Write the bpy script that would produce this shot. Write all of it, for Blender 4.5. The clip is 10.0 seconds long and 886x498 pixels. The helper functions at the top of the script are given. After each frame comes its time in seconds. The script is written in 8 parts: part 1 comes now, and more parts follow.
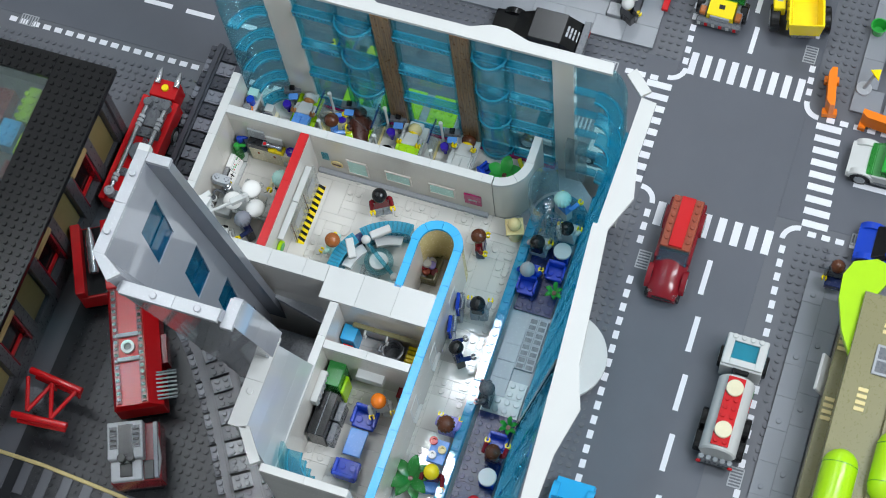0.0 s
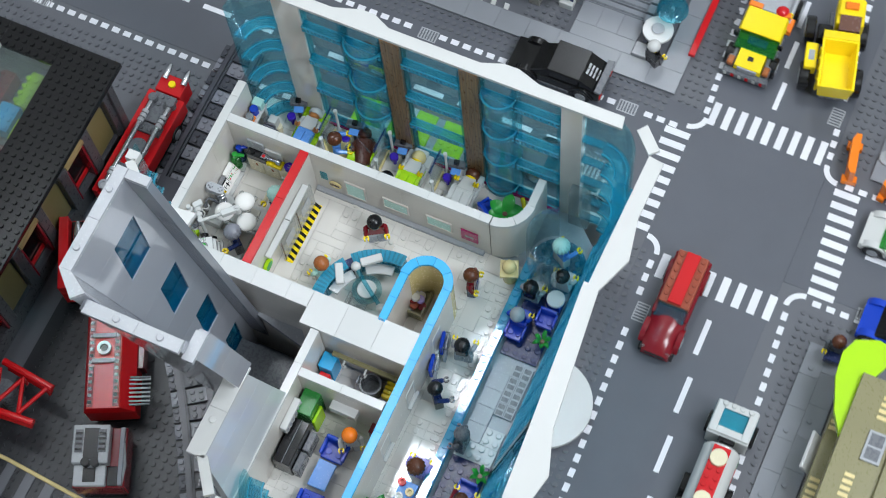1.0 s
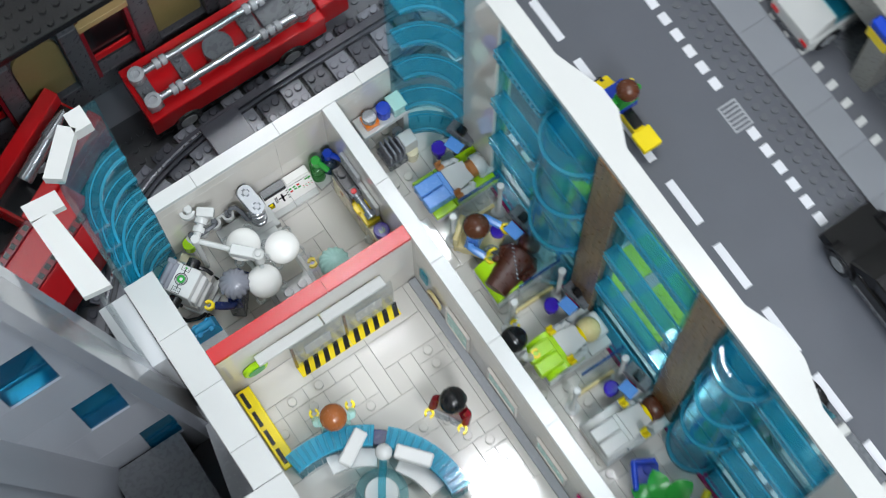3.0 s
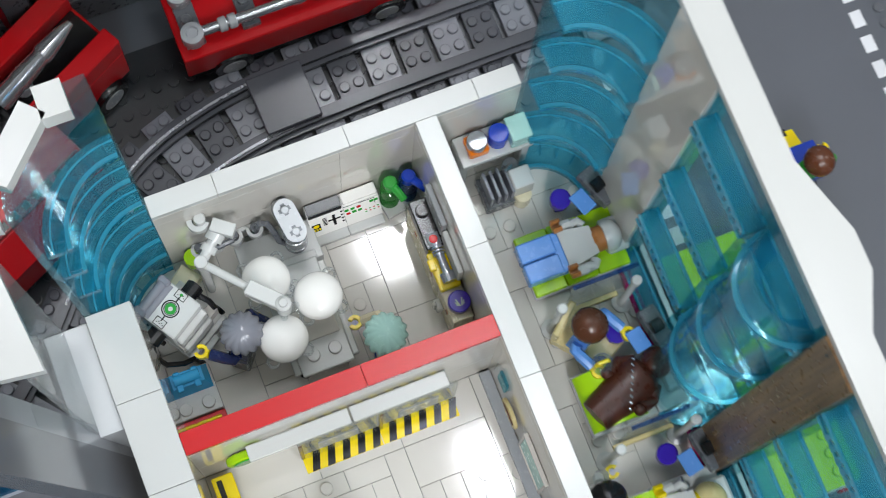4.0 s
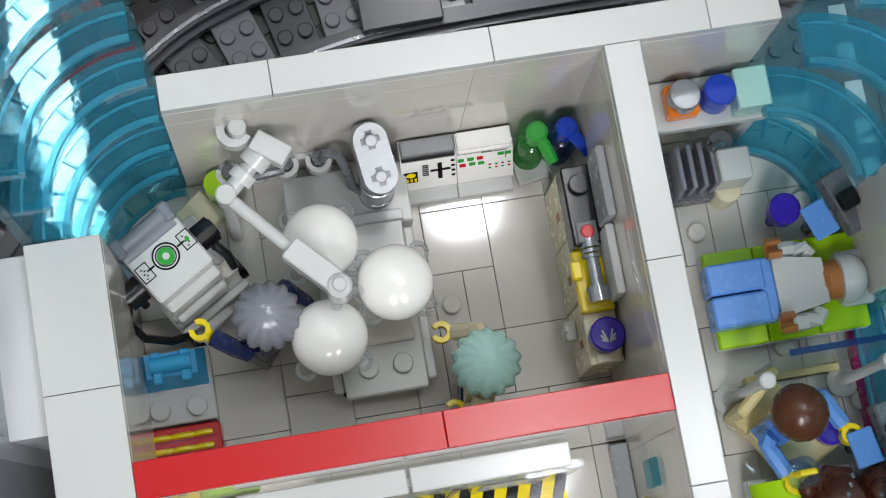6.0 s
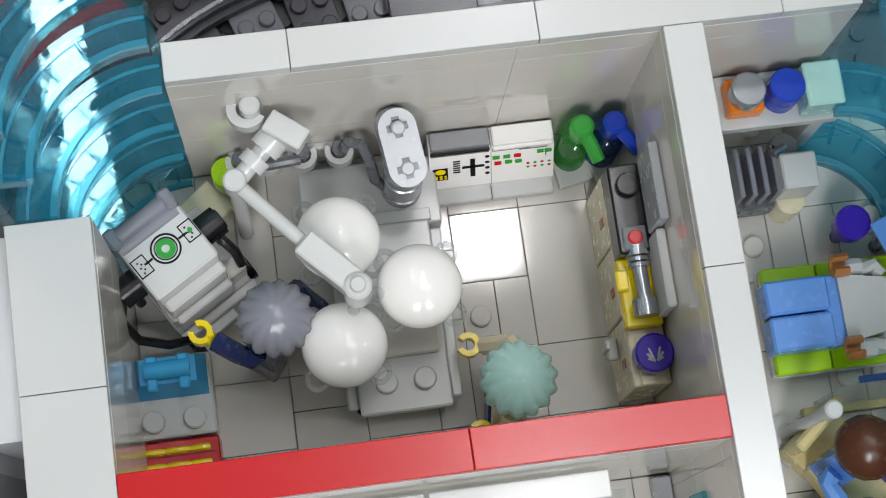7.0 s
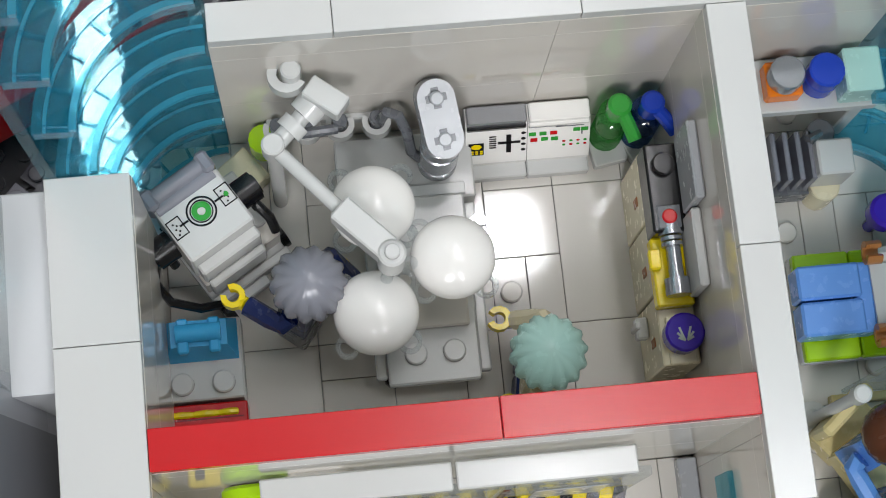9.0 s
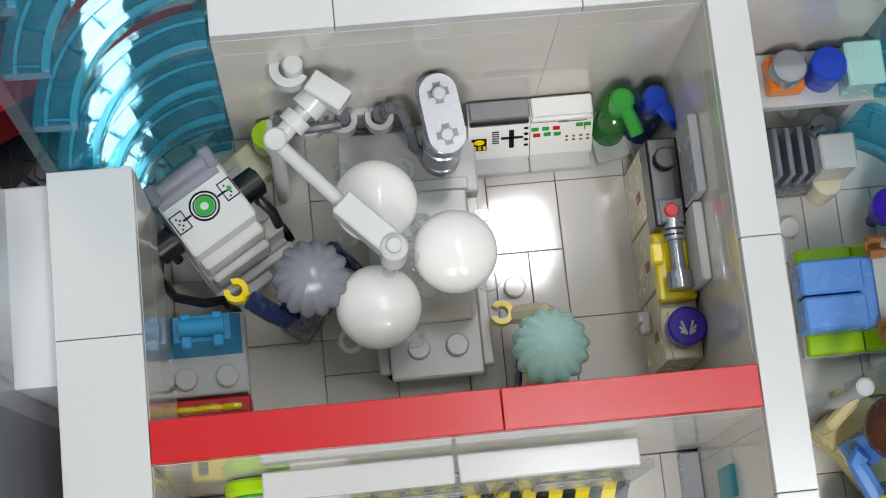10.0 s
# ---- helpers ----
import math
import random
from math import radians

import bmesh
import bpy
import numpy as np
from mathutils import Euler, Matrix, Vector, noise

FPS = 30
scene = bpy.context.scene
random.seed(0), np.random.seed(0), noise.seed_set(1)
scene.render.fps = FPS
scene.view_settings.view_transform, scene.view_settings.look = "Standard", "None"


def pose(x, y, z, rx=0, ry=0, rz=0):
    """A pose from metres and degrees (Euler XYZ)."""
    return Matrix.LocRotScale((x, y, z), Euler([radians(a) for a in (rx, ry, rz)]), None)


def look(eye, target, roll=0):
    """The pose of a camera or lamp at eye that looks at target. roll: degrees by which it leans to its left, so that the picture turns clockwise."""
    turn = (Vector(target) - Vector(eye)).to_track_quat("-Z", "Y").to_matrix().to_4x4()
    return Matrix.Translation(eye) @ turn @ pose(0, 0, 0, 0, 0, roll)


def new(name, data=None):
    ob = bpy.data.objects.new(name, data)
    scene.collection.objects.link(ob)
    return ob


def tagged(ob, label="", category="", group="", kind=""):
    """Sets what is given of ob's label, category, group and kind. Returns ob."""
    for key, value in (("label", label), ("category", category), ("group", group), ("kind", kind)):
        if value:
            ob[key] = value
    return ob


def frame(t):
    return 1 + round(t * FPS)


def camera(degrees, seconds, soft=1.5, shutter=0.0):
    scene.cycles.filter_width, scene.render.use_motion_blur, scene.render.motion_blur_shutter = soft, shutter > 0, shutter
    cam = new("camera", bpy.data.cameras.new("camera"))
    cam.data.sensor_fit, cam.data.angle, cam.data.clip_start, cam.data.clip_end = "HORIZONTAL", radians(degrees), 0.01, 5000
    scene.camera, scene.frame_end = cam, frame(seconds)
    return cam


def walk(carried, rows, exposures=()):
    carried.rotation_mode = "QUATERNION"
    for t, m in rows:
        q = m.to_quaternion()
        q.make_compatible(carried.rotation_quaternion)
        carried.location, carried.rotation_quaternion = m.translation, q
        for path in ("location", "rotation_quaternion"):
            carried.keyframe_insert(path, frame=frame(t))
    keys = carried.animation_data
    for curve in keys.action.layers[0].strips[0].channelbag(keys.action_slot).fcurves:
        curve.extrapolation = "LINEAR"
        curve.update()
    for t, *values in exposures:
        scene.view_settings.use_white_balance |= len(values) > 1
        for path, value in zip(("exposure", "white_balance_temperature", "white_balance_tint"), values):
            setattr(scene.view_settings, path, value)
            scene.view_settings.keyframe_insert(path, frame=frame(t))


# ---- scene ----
# Toy-brick scale: one stud pitch is 8 mm, a plate 3.2 mm, a brick 9.6 mm. All plans below are in studs.
U = 0.008
cam = camera(28.00, 10.0, soft=0.98, shutter=0.4)
PATH = [
    (0, -60.770, -55.520, 183.065, 22.928, 4.266, -71.436),
    (0.5, -58.941, -58.308, 181.591, 23.459, 3.829, -68.524),
    (1, -51.497, -56.629, 180.035, 22.499, 3.030, -65.565),
    (1.5, -40.590, -54.036, 175.473, 21.439, 1.927, -58.337),
    (2, -27.383, -50.155, 168.450, 19.244, 1.327, -51.212),
    (2.5, -14.543, -43.657, 134.511, 20.337, 1.023, -43.097),
    (3, -1.988, -29.091, 110.389, 17.198, 0.333, -34.038),
    (4.5, 4.259, -8.296, 71.767, 12.360, -2.908, -17.581),
    (5, 4.367, -5.820, 63.314, 11.386, -3.569, -14.288),
    (5.5, 4.333, -4.505, 58.013, 11.023, -3.375, -11.060),
    (6, 4.582, -4.411, 54.196, 11.343, -3.309, -9.868),
    (7.5, 4.503, -4.655, 48.003, 13.001, -2.848, -6.785),
    (8, 4.428, -4.833, 48.081, 12.735, -2.417, -5.996),
    (8.5, 4.299, -5.040, 48.444, 12.075, -2.230, -5.766),
    (9, 4.044, -5.364, 48.729, 12.820, -3.012, -5.795),
    (9.5, 4.287, -5.772, 48.755, 13.201, -2.683, -5.809),
    (10, 4.287, -5.748, 48.768, 13.062, -2.576, -5.789),
]
TINT = [(0, 0.5, 6180, 12), (2.5, 0.55, 6220, 13), (3, 0.56, 6300, 13), (4.5, 0.49, 6490, 14), (6, 0.4, 6570, 15), (7.5, 0.42, 6640, 16), (10, 0.38, 6640, 16)]
walk(cam, [(t, pose(x * U, y * U, z * U, rx, ry, rz)) for t, x, y, z, rx, ry, rz in PATH], TINT)

# ---- world and light: a closed indoor room with bare area lamps, some only fill ----
world = bpy.data.worlds.new("room_air")
scene.world = world
world.use_nodes = True
world.node_tree.nodes["Background"].inputs[0].default_value = (0.9, 0.95, 1.0, 1)
world.node_tree.nodes["Background"].inputs[1].default_value = 0.12


# A bare area lamp hung just under the ceiling; no fixture is built.
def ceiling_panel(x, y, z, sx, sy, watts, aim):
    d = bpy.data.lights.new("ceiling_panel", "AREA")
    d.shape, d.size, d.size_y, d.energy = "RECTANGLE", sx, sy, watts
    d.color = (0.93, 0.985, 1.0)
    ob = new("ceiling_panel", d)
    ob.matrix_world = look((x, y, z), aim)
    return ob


# Ceiling lights set where the floor's mirrored glints point.
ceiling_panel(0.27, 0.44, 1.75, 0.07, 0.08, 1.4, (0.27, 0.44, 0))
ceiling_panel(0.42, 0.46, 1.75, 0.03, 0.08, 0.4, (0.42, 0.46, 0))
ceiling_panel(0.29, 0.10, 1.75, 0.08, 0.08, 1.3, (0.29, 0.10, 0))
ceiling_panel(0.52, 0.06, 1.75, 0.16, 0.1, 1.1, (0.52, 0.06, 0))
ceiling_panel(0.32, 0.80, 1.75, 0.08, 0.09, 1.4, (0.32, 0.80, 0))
# Ceiling light set from the direction of the cast shadows.
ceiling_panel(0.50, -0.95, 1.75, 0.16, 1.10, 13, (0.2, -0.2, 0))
# Fill lamp added to brighten the tower and the south side.
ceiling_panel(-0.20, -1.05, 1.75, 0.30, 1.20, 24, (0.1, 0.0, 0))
# Ceiling light set from the turret's glints, strengthened to lift the shed.
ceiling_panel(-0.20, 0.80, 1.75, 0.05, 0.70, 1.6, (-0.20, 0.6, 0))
# Two fill lamps added, for the west side and the ward side.
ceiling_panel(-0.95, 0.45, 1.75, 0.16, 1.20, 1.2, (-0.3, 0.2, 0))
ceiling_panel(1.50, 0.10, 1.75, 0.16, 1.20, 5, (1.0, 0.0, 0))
scene.view_settings.exposure = 0.0


# ---- materials ----
def lin(h):
    v = [int(h[i:i + 2], 16) / 255 for i in (0, 2, 4)]
    return tuple(c / 12.92 if c < 0.04045 else ((c + 0.055) / 1.055) ** 2.4 for c in v)


MATS = {}


def plastic(name, hexcol, rough=0.22, metal=0.0, vary=0.05, bump=0.15):
    """Moulded plastic: slight piece-to-piece tint, smudges in the gloss, faint waviness."""
    if name in MATS:
        return MATS[name]
    m = bpy.data.materials.new(name)
    m.use_nodes = True
    nt = m.node_tree
    p = nt.nodes["Principled BSDF"]
    col = lin(hexcol)
    tex = nt.nodes.new("ShaderNodeTexCoord")
    info = nt.nodes.new("ShaderNodeObjectInfo")
    big = nt.nodes.new("ShaderNodeTexNoise")
    big.inputs["Scale"].default_value = 28
    big.inputs["Detail"].default_value = 4
    fine = nt.nodes.new("ShaderNodeTexNoise")
    fine.inputs["Scale"].default_value = 420
    fine.inputs["Detail"].default_value = 3
    nt.links.new(tex.outputs["Object"], big.inputs["Vector"])
    nt.links.new(tex.outputs["Object"], fine.inputs["Vector"])
    add = nt.nodes.new("ShaderNodeMath")
    add.operation = "MULTIPLY_ADD"
    add.inputs[1].default_value = 0.6
    nt.links.new(info.outputs["Random"], add.inputs[0])
    nt.links.new(big.outputs["Fac"], add.inputs[2])
    ramp = nt.nodes.new("ShaderNodeValToRGB")
    ramp.color_ramp.elements[0].position, ramp.color_ramp.elements[1].position = 0.3, 1.0
    ramp.color_ramp.elements[0].color = (*[min(1, c * (1 - vary)) for c in col], 1)
    ramp.color_ramp.elements[1].color = (*[min(1, c * (1 + vary)) for c in col], 1)
    nt.links.new(add.outputs[0], ramp.inputs[0])
    nt.links.new(ramp.outputs[0], p.inputs["Base Color"])
    rr = nt.nodes.new("ShaderNodeMapRange")
    rr.inputs["From Min"].default_value, rr.inputs["From Max"].default_value = 0.3, 0.75
    rr.inputs["To Min"].default_value, rr.inputs["To Max"].default_value = rough * 0.85, rough * 1.2
    nt.links.new(fine.outputs["Fac"], rr.inputs["Value"])
    nt.links.new(rr.outputs[0], p.inputs["Roughness"])
    p.inputs["Metallic"].default_value = metal
    b = nt.nodes.new("ShaderNodeBump")
    b.inputs["Strength"].default_value = bump
    b.inputs["Distance"].default_value = 0.0004
    nt.links.new(big.outputs["Fac"], b.inputs["Height"])
    nt.links.new(b.outputs[0], p.inputs["Normal"])
    MATS[name] = m
    return m


def clear(name, hexcol, body=0.3, rough=0.05, vary=0.1, film=0.05, tint=0.2):
    """Transparent plastic: tinted see-through with a little milky body and a glossy film that grows at grazing angles."""
    if name in MATS:
        return MATS[name]
    m = bpy.data.materials.new(name)
    m.use_nodes = True
    nt = m.node_tree
    nt.nodes.remove(nt.nodes["Principled BSDF"])
    out = nt.nodes["Material Output"]
    col = lin(hexcol)
    tex = nt.nodes.new("ShaderNodeTexCoord")
    nz = nt.nodes.new("ShaderNodeTexNoise")
    nz.inputs["Scale"].default_value = 70
    nz.inputs["Detail"].default_value = 3
    nt.links.new(tex.outputs["Object"], nz.inputs["Vector"])
    ramp = nt.nodes.new("ShaderNodeValToRGB")
    ramp.color_ramp.elements[0].position, ramp.color_ramp.elements[1].position = 0.3, 0.7
    ramp.color_ramp.elements[0].color = (*[c ** tint * (1 - vary) for c in col], 1)
    ramp.color_ramp.elements[1].color = (*[min(1, c ** tint * (1 + vary * 0.3)) for c in col], 1)
    nt.links.new(nz.outputs["Fac"], ramp.inputs[0])
    tr = nt.nodes.new("ShaderNodeBsdfTransparent")
    nt.links.new(ramp.outputs[0], tr.inputs[0])
    di = nt.nodes.new("ShaderNodeBsdfDiffuse")
    di.inputs[0].default_value = (*[min(1, c * 0.9) for c in col], 1)
    tl = nt.nodes.new("ShaderNodeBsdfTranslucent")
    tl.inputs[0].default_value = (*[min(1, c) for c in col], 1)
    milk = nt.nodes.new("ShaderNodeMixShader")
    milk.inputs[0].default_value = 0.5
    nt.links.new(di.outputs[0], milk.inputs[1])
    nt.links.new(tl.outputs[0], milk.inputs[2])
    inner = nt.nodes.new("ShaderNodeMixShader")
    inner.inputs[0].default_value = body
    nt.links.new(tr.outputs[0], inner.inputs[1])
    nt.links.new(milk.outputs[0], inner.inputs[2])
    gl = nt.nodes.new("ShaderNodeBsdfGlossy")
    gl.inputs["Roughness"].default_value = rough
    lw = nt.nodes.new("ShaderNodeLayerWeight")
    lw.inputs["Blend"].default_value = 0.5
    pw = nt.nodes.new("ShaderNodeMath")
    pw.operation = "POWER"
    pw.inputs[1].default_value = 3.5
    nt.links.new(lw.outputs["Facing"], pw.inputs[0])
    fr = nt.nodes.new("ShaderNodeMath")
    fr.operation = "MULTIPLY_ADD"
    fr.inputs[1].default_value, fr.inputs[2].default_value = 0.22, film
    nt.links.new(pw.outputs[0], fr.inputs[0])
    bu = nt.nodes.new("ShaderNodeBump")
    bu.inputs["Strength"].default_value = 0.12
    bu.inputs["Distance"].default_value = 0.0005
    nt.links.new(nz.outputs["Fac"], bu.inputs["Height"])
    nt.links.new(bu.outputs[0], gl.inputs["Normal"])
    mix = nt.nodes.new("ShaderNodeMixShader")
    nt.links.new(fr.outputs[0], mix.inputs[0])
    nt.links.new(inner.outputs[0], mix.inputs[1])
    nt.links.new(gl.outputs[0], mix.inputs[2])
    nt.links.new(mix.outputs[0], out.inputs[0])
    MATS[name] = m
    return m


WHITE = plastic("white_plastic", "C8C9C7", 0.18, vary=0.03)
OFFWHITE = plastic("wall_white_plastic", "D3CEC6", 0.03, vary=0.03, bump=0.03)
FLOORW = plastic("floor_white_plastic", "D3CFC8", 0.065, vary=0.04, bump=0.05)
BULB = plastic("milky_white_plastic", "ECEAE6", 0.14, vary=0.02)
TOWERGREY = plastic("smooth_grey_plastic", "9C9FA6", 0.045, vary=0.04, bump=0.03)
WALLGREY = plastic("glossy_pale_wall_plastic", "CFD1D3", 0.12, vary=0.04)
CREAM = plastic("cream_plastic", "E2D8B8", 0.25)
TAN = plastic("tan_plastic", "D9C88F", 0.25)
RED = plastic("red_plastic", "C4161C", 0.22)
DKRED = plastic("dark_red_plastic", "7A1520", 0.2)
AZURE = plastic("azure_plastic", "35A9E0", 0.2)
BLUE = plastic("blue_plastic", "1640B8", 0.2)
MIDBLUE = plastic("medium_blue_plastic", "5F94DC", 0.25)
NAVY = plastic("navy_plastic", "1B2A5C", 0.25)
LGREY = plastic("light_grey_plastic", "A3A6AA", 0.25)
PAVEGREY = plastic("pavement_grey_plastic", "85888E", 0.22, vary=0.05)
DGREY = plastic("dark_grey_plastic", "63666B", 0.28)
ROADGREY = plastic("road_grey_plastic", "565961", 0.4, vary=0.06)
PLATEGREY = plastic("baseplate_grey_plastic", "5C5E64", 0.35, vary=0.06)
# Sleeper greys: LGREY and DGREY darkened, the track's shade put into the colour.
SLEEPER1 = plastic("mid_grey_plastic", "80828B", 0.2)
SLEEPER2 = plastic("deep_grey_plastic", "494B53", 0.2)
# Baseplate grey with the dimness of the railway side mixed into it.
YARDSHADE = plastic("shaded_baseplate_plastic", "25272B", 0.35, vary=0.06)
ROADWHITE = plastic("road_paint_white", "DCDDE2", 0.45)
BLACK = plastic("black_plastic", "141416", 0.2)
BROWN = plastic("brown_plastic", "5B3320", 0.25)
ORANGEBROWN = plastic("nougat_brown_plastic", "9C5A2C", 0.25)
SKIN = plastic("tan_skin_plastic", "B0733F", 0.3)
YELLOW = plastic("yellow_plastic", "F5DA0A", 0.22)
ORANGE = plastic("orange_plastic", "F07E1A", 0.22)
LIME = plastic("lime_plastic", "A6D60C", 0.22)
GREEN = plastic("green_plastic", "2E9A3A", 0.22)
DKGREEN = plastic("dark_green_plastic", "2A7C34", 0.25)
AQUA = plastic("pale_aqua_plastic", "B3DDD4", 0.25)
PURPLE = plastic("purple_plastic", "4324A8", 0.2)
LAVENDER = plastic("lavender_plastic", "9A8FD8", 0.25)
MAGENTA = plastic("magenta_plastic", "A51C5E", 0.25)
OLIVE = plastic("olive_tan_plastic", "7F7A56", 0.3)
FUR = plastic("dark_reddish_brown_plastic", "4B2519", 0.3, bump=0.6)
SILVER = plastic("silver_plastic", "A9ABB0", 0.2, metal=0.75)
STEEL = plastic("rail_steel", "84868B", 0.28, metal=1.0)
RUST = plastic("rusty_brown_plastic", "93452E", 0.3)
TBLUE = clear("clear_blue_plastic", "46C3DA", 0.06, 0.03, tint=0.1)
TBLUE2 = clear("clear_deep_blue_plastic", "2AB2D2", 0.17, 0.03, tint=0.16)
TRING = clear("clear_blue_step_plastic", "2ABCE0", 0.2, 0.02, 0.1, 0.12, 0.15)
TBAR = clear("clear_bright_blue_plastic", "3CC4E6", 0.36, 0.03, 0.12, 0.08, 0.16)
# Street panes: a more vivid blue than TBLUE, with the glints coloured in.
TSTREET = clear("clear_blue_glint_plastic", "1FA9E4", 0.12, 0.03, 0.15, 0.1, 0.14)
SKYBLUE = plastic("sky_blue_plastic", "45C8F0", 0.1)
TWIN = clear("clear_teal_plastic", "1F93BE", 0.25, 0.03, 0.15, 0.08, 0.4)
# Paler blue for raised ribs, and for edge strips drawn as highlights.
TEDGE = clear("clear_pale_blue_plastic", "62D8F4", 0.46, 0.02, 0.1, 0.14, 0.14)
TDESK = clear("clear_cyan_plastic", "38C0E4", 0.3, 0.03, 0.12, 0.12, 0.16)
TRAIL = clear("clear_sky_blue_plastic", "55D6F8", 0.6, 0.05, 0.1, 0.08, 0.1)
TCLEAR = clear("clear_plastic", "E2ECEE", 0.1, film=0.12)
TGREY = clear("clear_wall_plastic", "CDD2D3", 0.25)
TGREEN = clear("clear_green_plastic", "3FBF4A", 0.3)
TNAVY = clear("clear_navy_plastic", "2E5AB0", 0.3)
TPURPLE = plastic("glossy_purple_plastic", "3A1FA6", 0.12)
WALLPAINT = plastic("room_paint", "F2F2EE", 0.8)
TABLE = plastic("table_dark_laminate", "4A4C50", 0.5)


def wood(name, dark, light):
    """Printed wood: long streaks up the piece, with a faint broad tint."""
    m = plastic(name, dark, 0.3)
    nt = m.node_tree
    tex = nt.nodes.new("ShaderNodeTexCoord")
    mp = nt.nodes.new("ShaderNodeMapping")
    mp.inputs["Scale"].default_value = (900, 900, 28)
    nz = nt.nodes.new("ShaderNodeTexNoise")
    nz.inputs["Scale"].default_value = 1.0
    nz.inputs["Detail"].default_value = 5
    ramp = nt.nodes.new("ShaderNodeValToRGB")
    ramp.color_ramp.elements[0].position, ramp.color_ramp.elements[1].position = 0.32, 0.68
    ramp.color_ramp.elements[0].color, ramp.color_ramp.elements[1].color = (*lin(dark), 1), (*lin(light), 1)
    nt.links.new(tex.outputs["Object"], mp.inputs["Vector"])
    nt.links.new(mp.outputs[0], nz.inputs["Vector"])
    nt.links.new(nz.outputs["Fac"], ramp.inputs[0])
    nt.links.new(ramp.outputs[0], nt.nodes["Principled BSDF"].inputs["Base Color"])
    return m


WOODGRAIN = wood("printed_wood_plastic", "4F3822", "8A6A45")


# ---- mesh helpers ----
class Shape:
    """Collects vertices (in studs) and faces with a material slot each."""

    def __init__(self):
        self.v, self.f, self.mi, self.slot = [], [], [], 0

    def mat(self, n):
        self.slot = n
        return self

    def add(self, verts, faces, m=None):
        o = len(self.v)
        self.v += [tuple(m @ Vector(p)) for p in verts] if m is not None else [tuple(p) for p in verts]
        self.f += [tuple(i + o for i in q) for q in faces]
        self.mi += [self.slot] * len(faces)
        return self

    def box(self, x0, x1, y0, y1, z0, z1, c=0.04, m=None):
        """A box with chamfered edges of width c."""
        c = min(c, (x1 - x0) / 3, (y1 - y0) / 3, (z1 - z0) / 3)
        X, Y, Z = (x0, x1), (y0, y1), (z0, z1)
        vs, ix = [], {}
        for i in (0, 1):
            for j in (0, 1):
                for k in (0, 1):
                    sx, sy, sz = c * (1 - 2 * i), c * (1 - 2 * j), c * (1 - 2 * k)
                    for a, p in enumerate(((X[i], Y[j] + sy, Z[k] + sz), (X[i] + sx, Y[j], Z[k] + sz), (X[i] + sx, Y[j] + sy, Z[k]))):
                        ix[i, j, k, a] = len(vs)
                        vs.append(p)
        g = lambda i, j, k, a: ix[i, j, k, a]
        fs = []
        for i in (0, 1):
            q = [g(i, 0, 0, 0), g(i, 1, 0, 0), g(i, 1, 1, 0), g(i, 0, 1, 0)]
            fs.append(q if i else q[::-1])
            q = [g(0, i, 0, 1), g(1, i, 0, 1), g(1, i, 1, 1), g(0, i, 1, 1)]
            fs.append(q[::-1] if i else q)
            q = [g(0, 0, i, 2), g(1, 0, i, 2), g(1, 1, i, 2), g(0, 1, i, 2)]
            fs.append(q if i else q[::-1])
        for i in (0, 1):
            for j in (0, 1):
                q = [g(i, j, 0, 0), g(i, j, 1, 0), g(i, j, 1, 1), g(i, j, 0, 1)]
                fs.append(q if i == j else q[::-1])
                q = [g(i, 0, j, 0), g(i, 1, j, 0), g(i, 1, j, 2), g(i, 0, j, 2)]
                fs.append(q[::-1] if i == j else q)
                q = [g(0, i, j, 1), g(1, i, j, 1), g(1, i, j, 2), g(0, i, j, 2)]
                fs.append(q if i == j else q[::-1])
        for i in (0, 1):
            for j in (0, 1):
                for k in (0, 1):
                    q = [g(i, j, k, 0), g(i, j, k, 1), g(i, j, k, 2)]
                    fs.append(q if (i + j + k) % 2 else q[::-1])
        return self.add(vs, fs, m)

    def prism(self, poly, z0, z1, m=None):
        """An upright prism on a polygon given anticlockwise."""
        n = len(poly)
        vs = [(x, y, z0) for x, y in poly] + [(x, y, z1) for x, y in poly]
        fs = [tuple(range(n))[::-1], tuple(range(n, 2 * n))]
        fs += [(i, (i + 1) % n, n + (i + 1) % n, n + i) for i in range(n)]
        return self.add(vs, fs, m)

    def lathe(self, prof, n=16, m=None, cx=0, cy=0):
        """A solid of revolution from (radius, z) pairs, bottom to top."""
        vs, fs = [], []
        for r, z in prof:
            for k in range(n):
                a = 2 * math.pi * k / n
                vs.append((cx + r * math.cos(a), cy + r * math.sin(a), z))
        for s in range(len(prof) - 1):
            for k in range(n):
                a, b2 = s * n + k, s * n + (k + 1) % n
                fs.append((a, b2, b2 + n, a + n))
        fs.append(tuple(range(n))[::-1])
        fs.append(tuple(range((len(prof) - 1) * n, len(prof) * n)))
        return self.add(vs, fs, m)

    def cyl(self, cx, cy, z0, z1, r, n=16, c=0.04, m=None):
        c = min(c, r * 0.4, (z1 - z0) * 0.4)
        return self.lathe([(r - c, z0), (r, z0 + c), (r, z1 - c), (r - c, z1)], n, m, cx, cy)

    def stud(self, x, y, z, n=10, m=None):
        return self.lathe([(0.31, z - 0.02), (0.31, z + 0.16), (0.27, z + 0.21)], n, m, x, y)

    def ball(self, cx, cy, cz, rx, ry, rz, n=14, k=8, m=None, low=-90):
        prof = []
        for i in range(k + 1):
            a = radians(low + (90 - low) * i / k)
            prof.append((max(0.001, math.cos(a)), math.sin(a)))
        t = Matrix.Translation((cx, cy, cz)) @ Matrix.Diagonal((rx, ry, rz, 1))
        return self.lathe(prof, n, (m @ t) if m is not None else t)

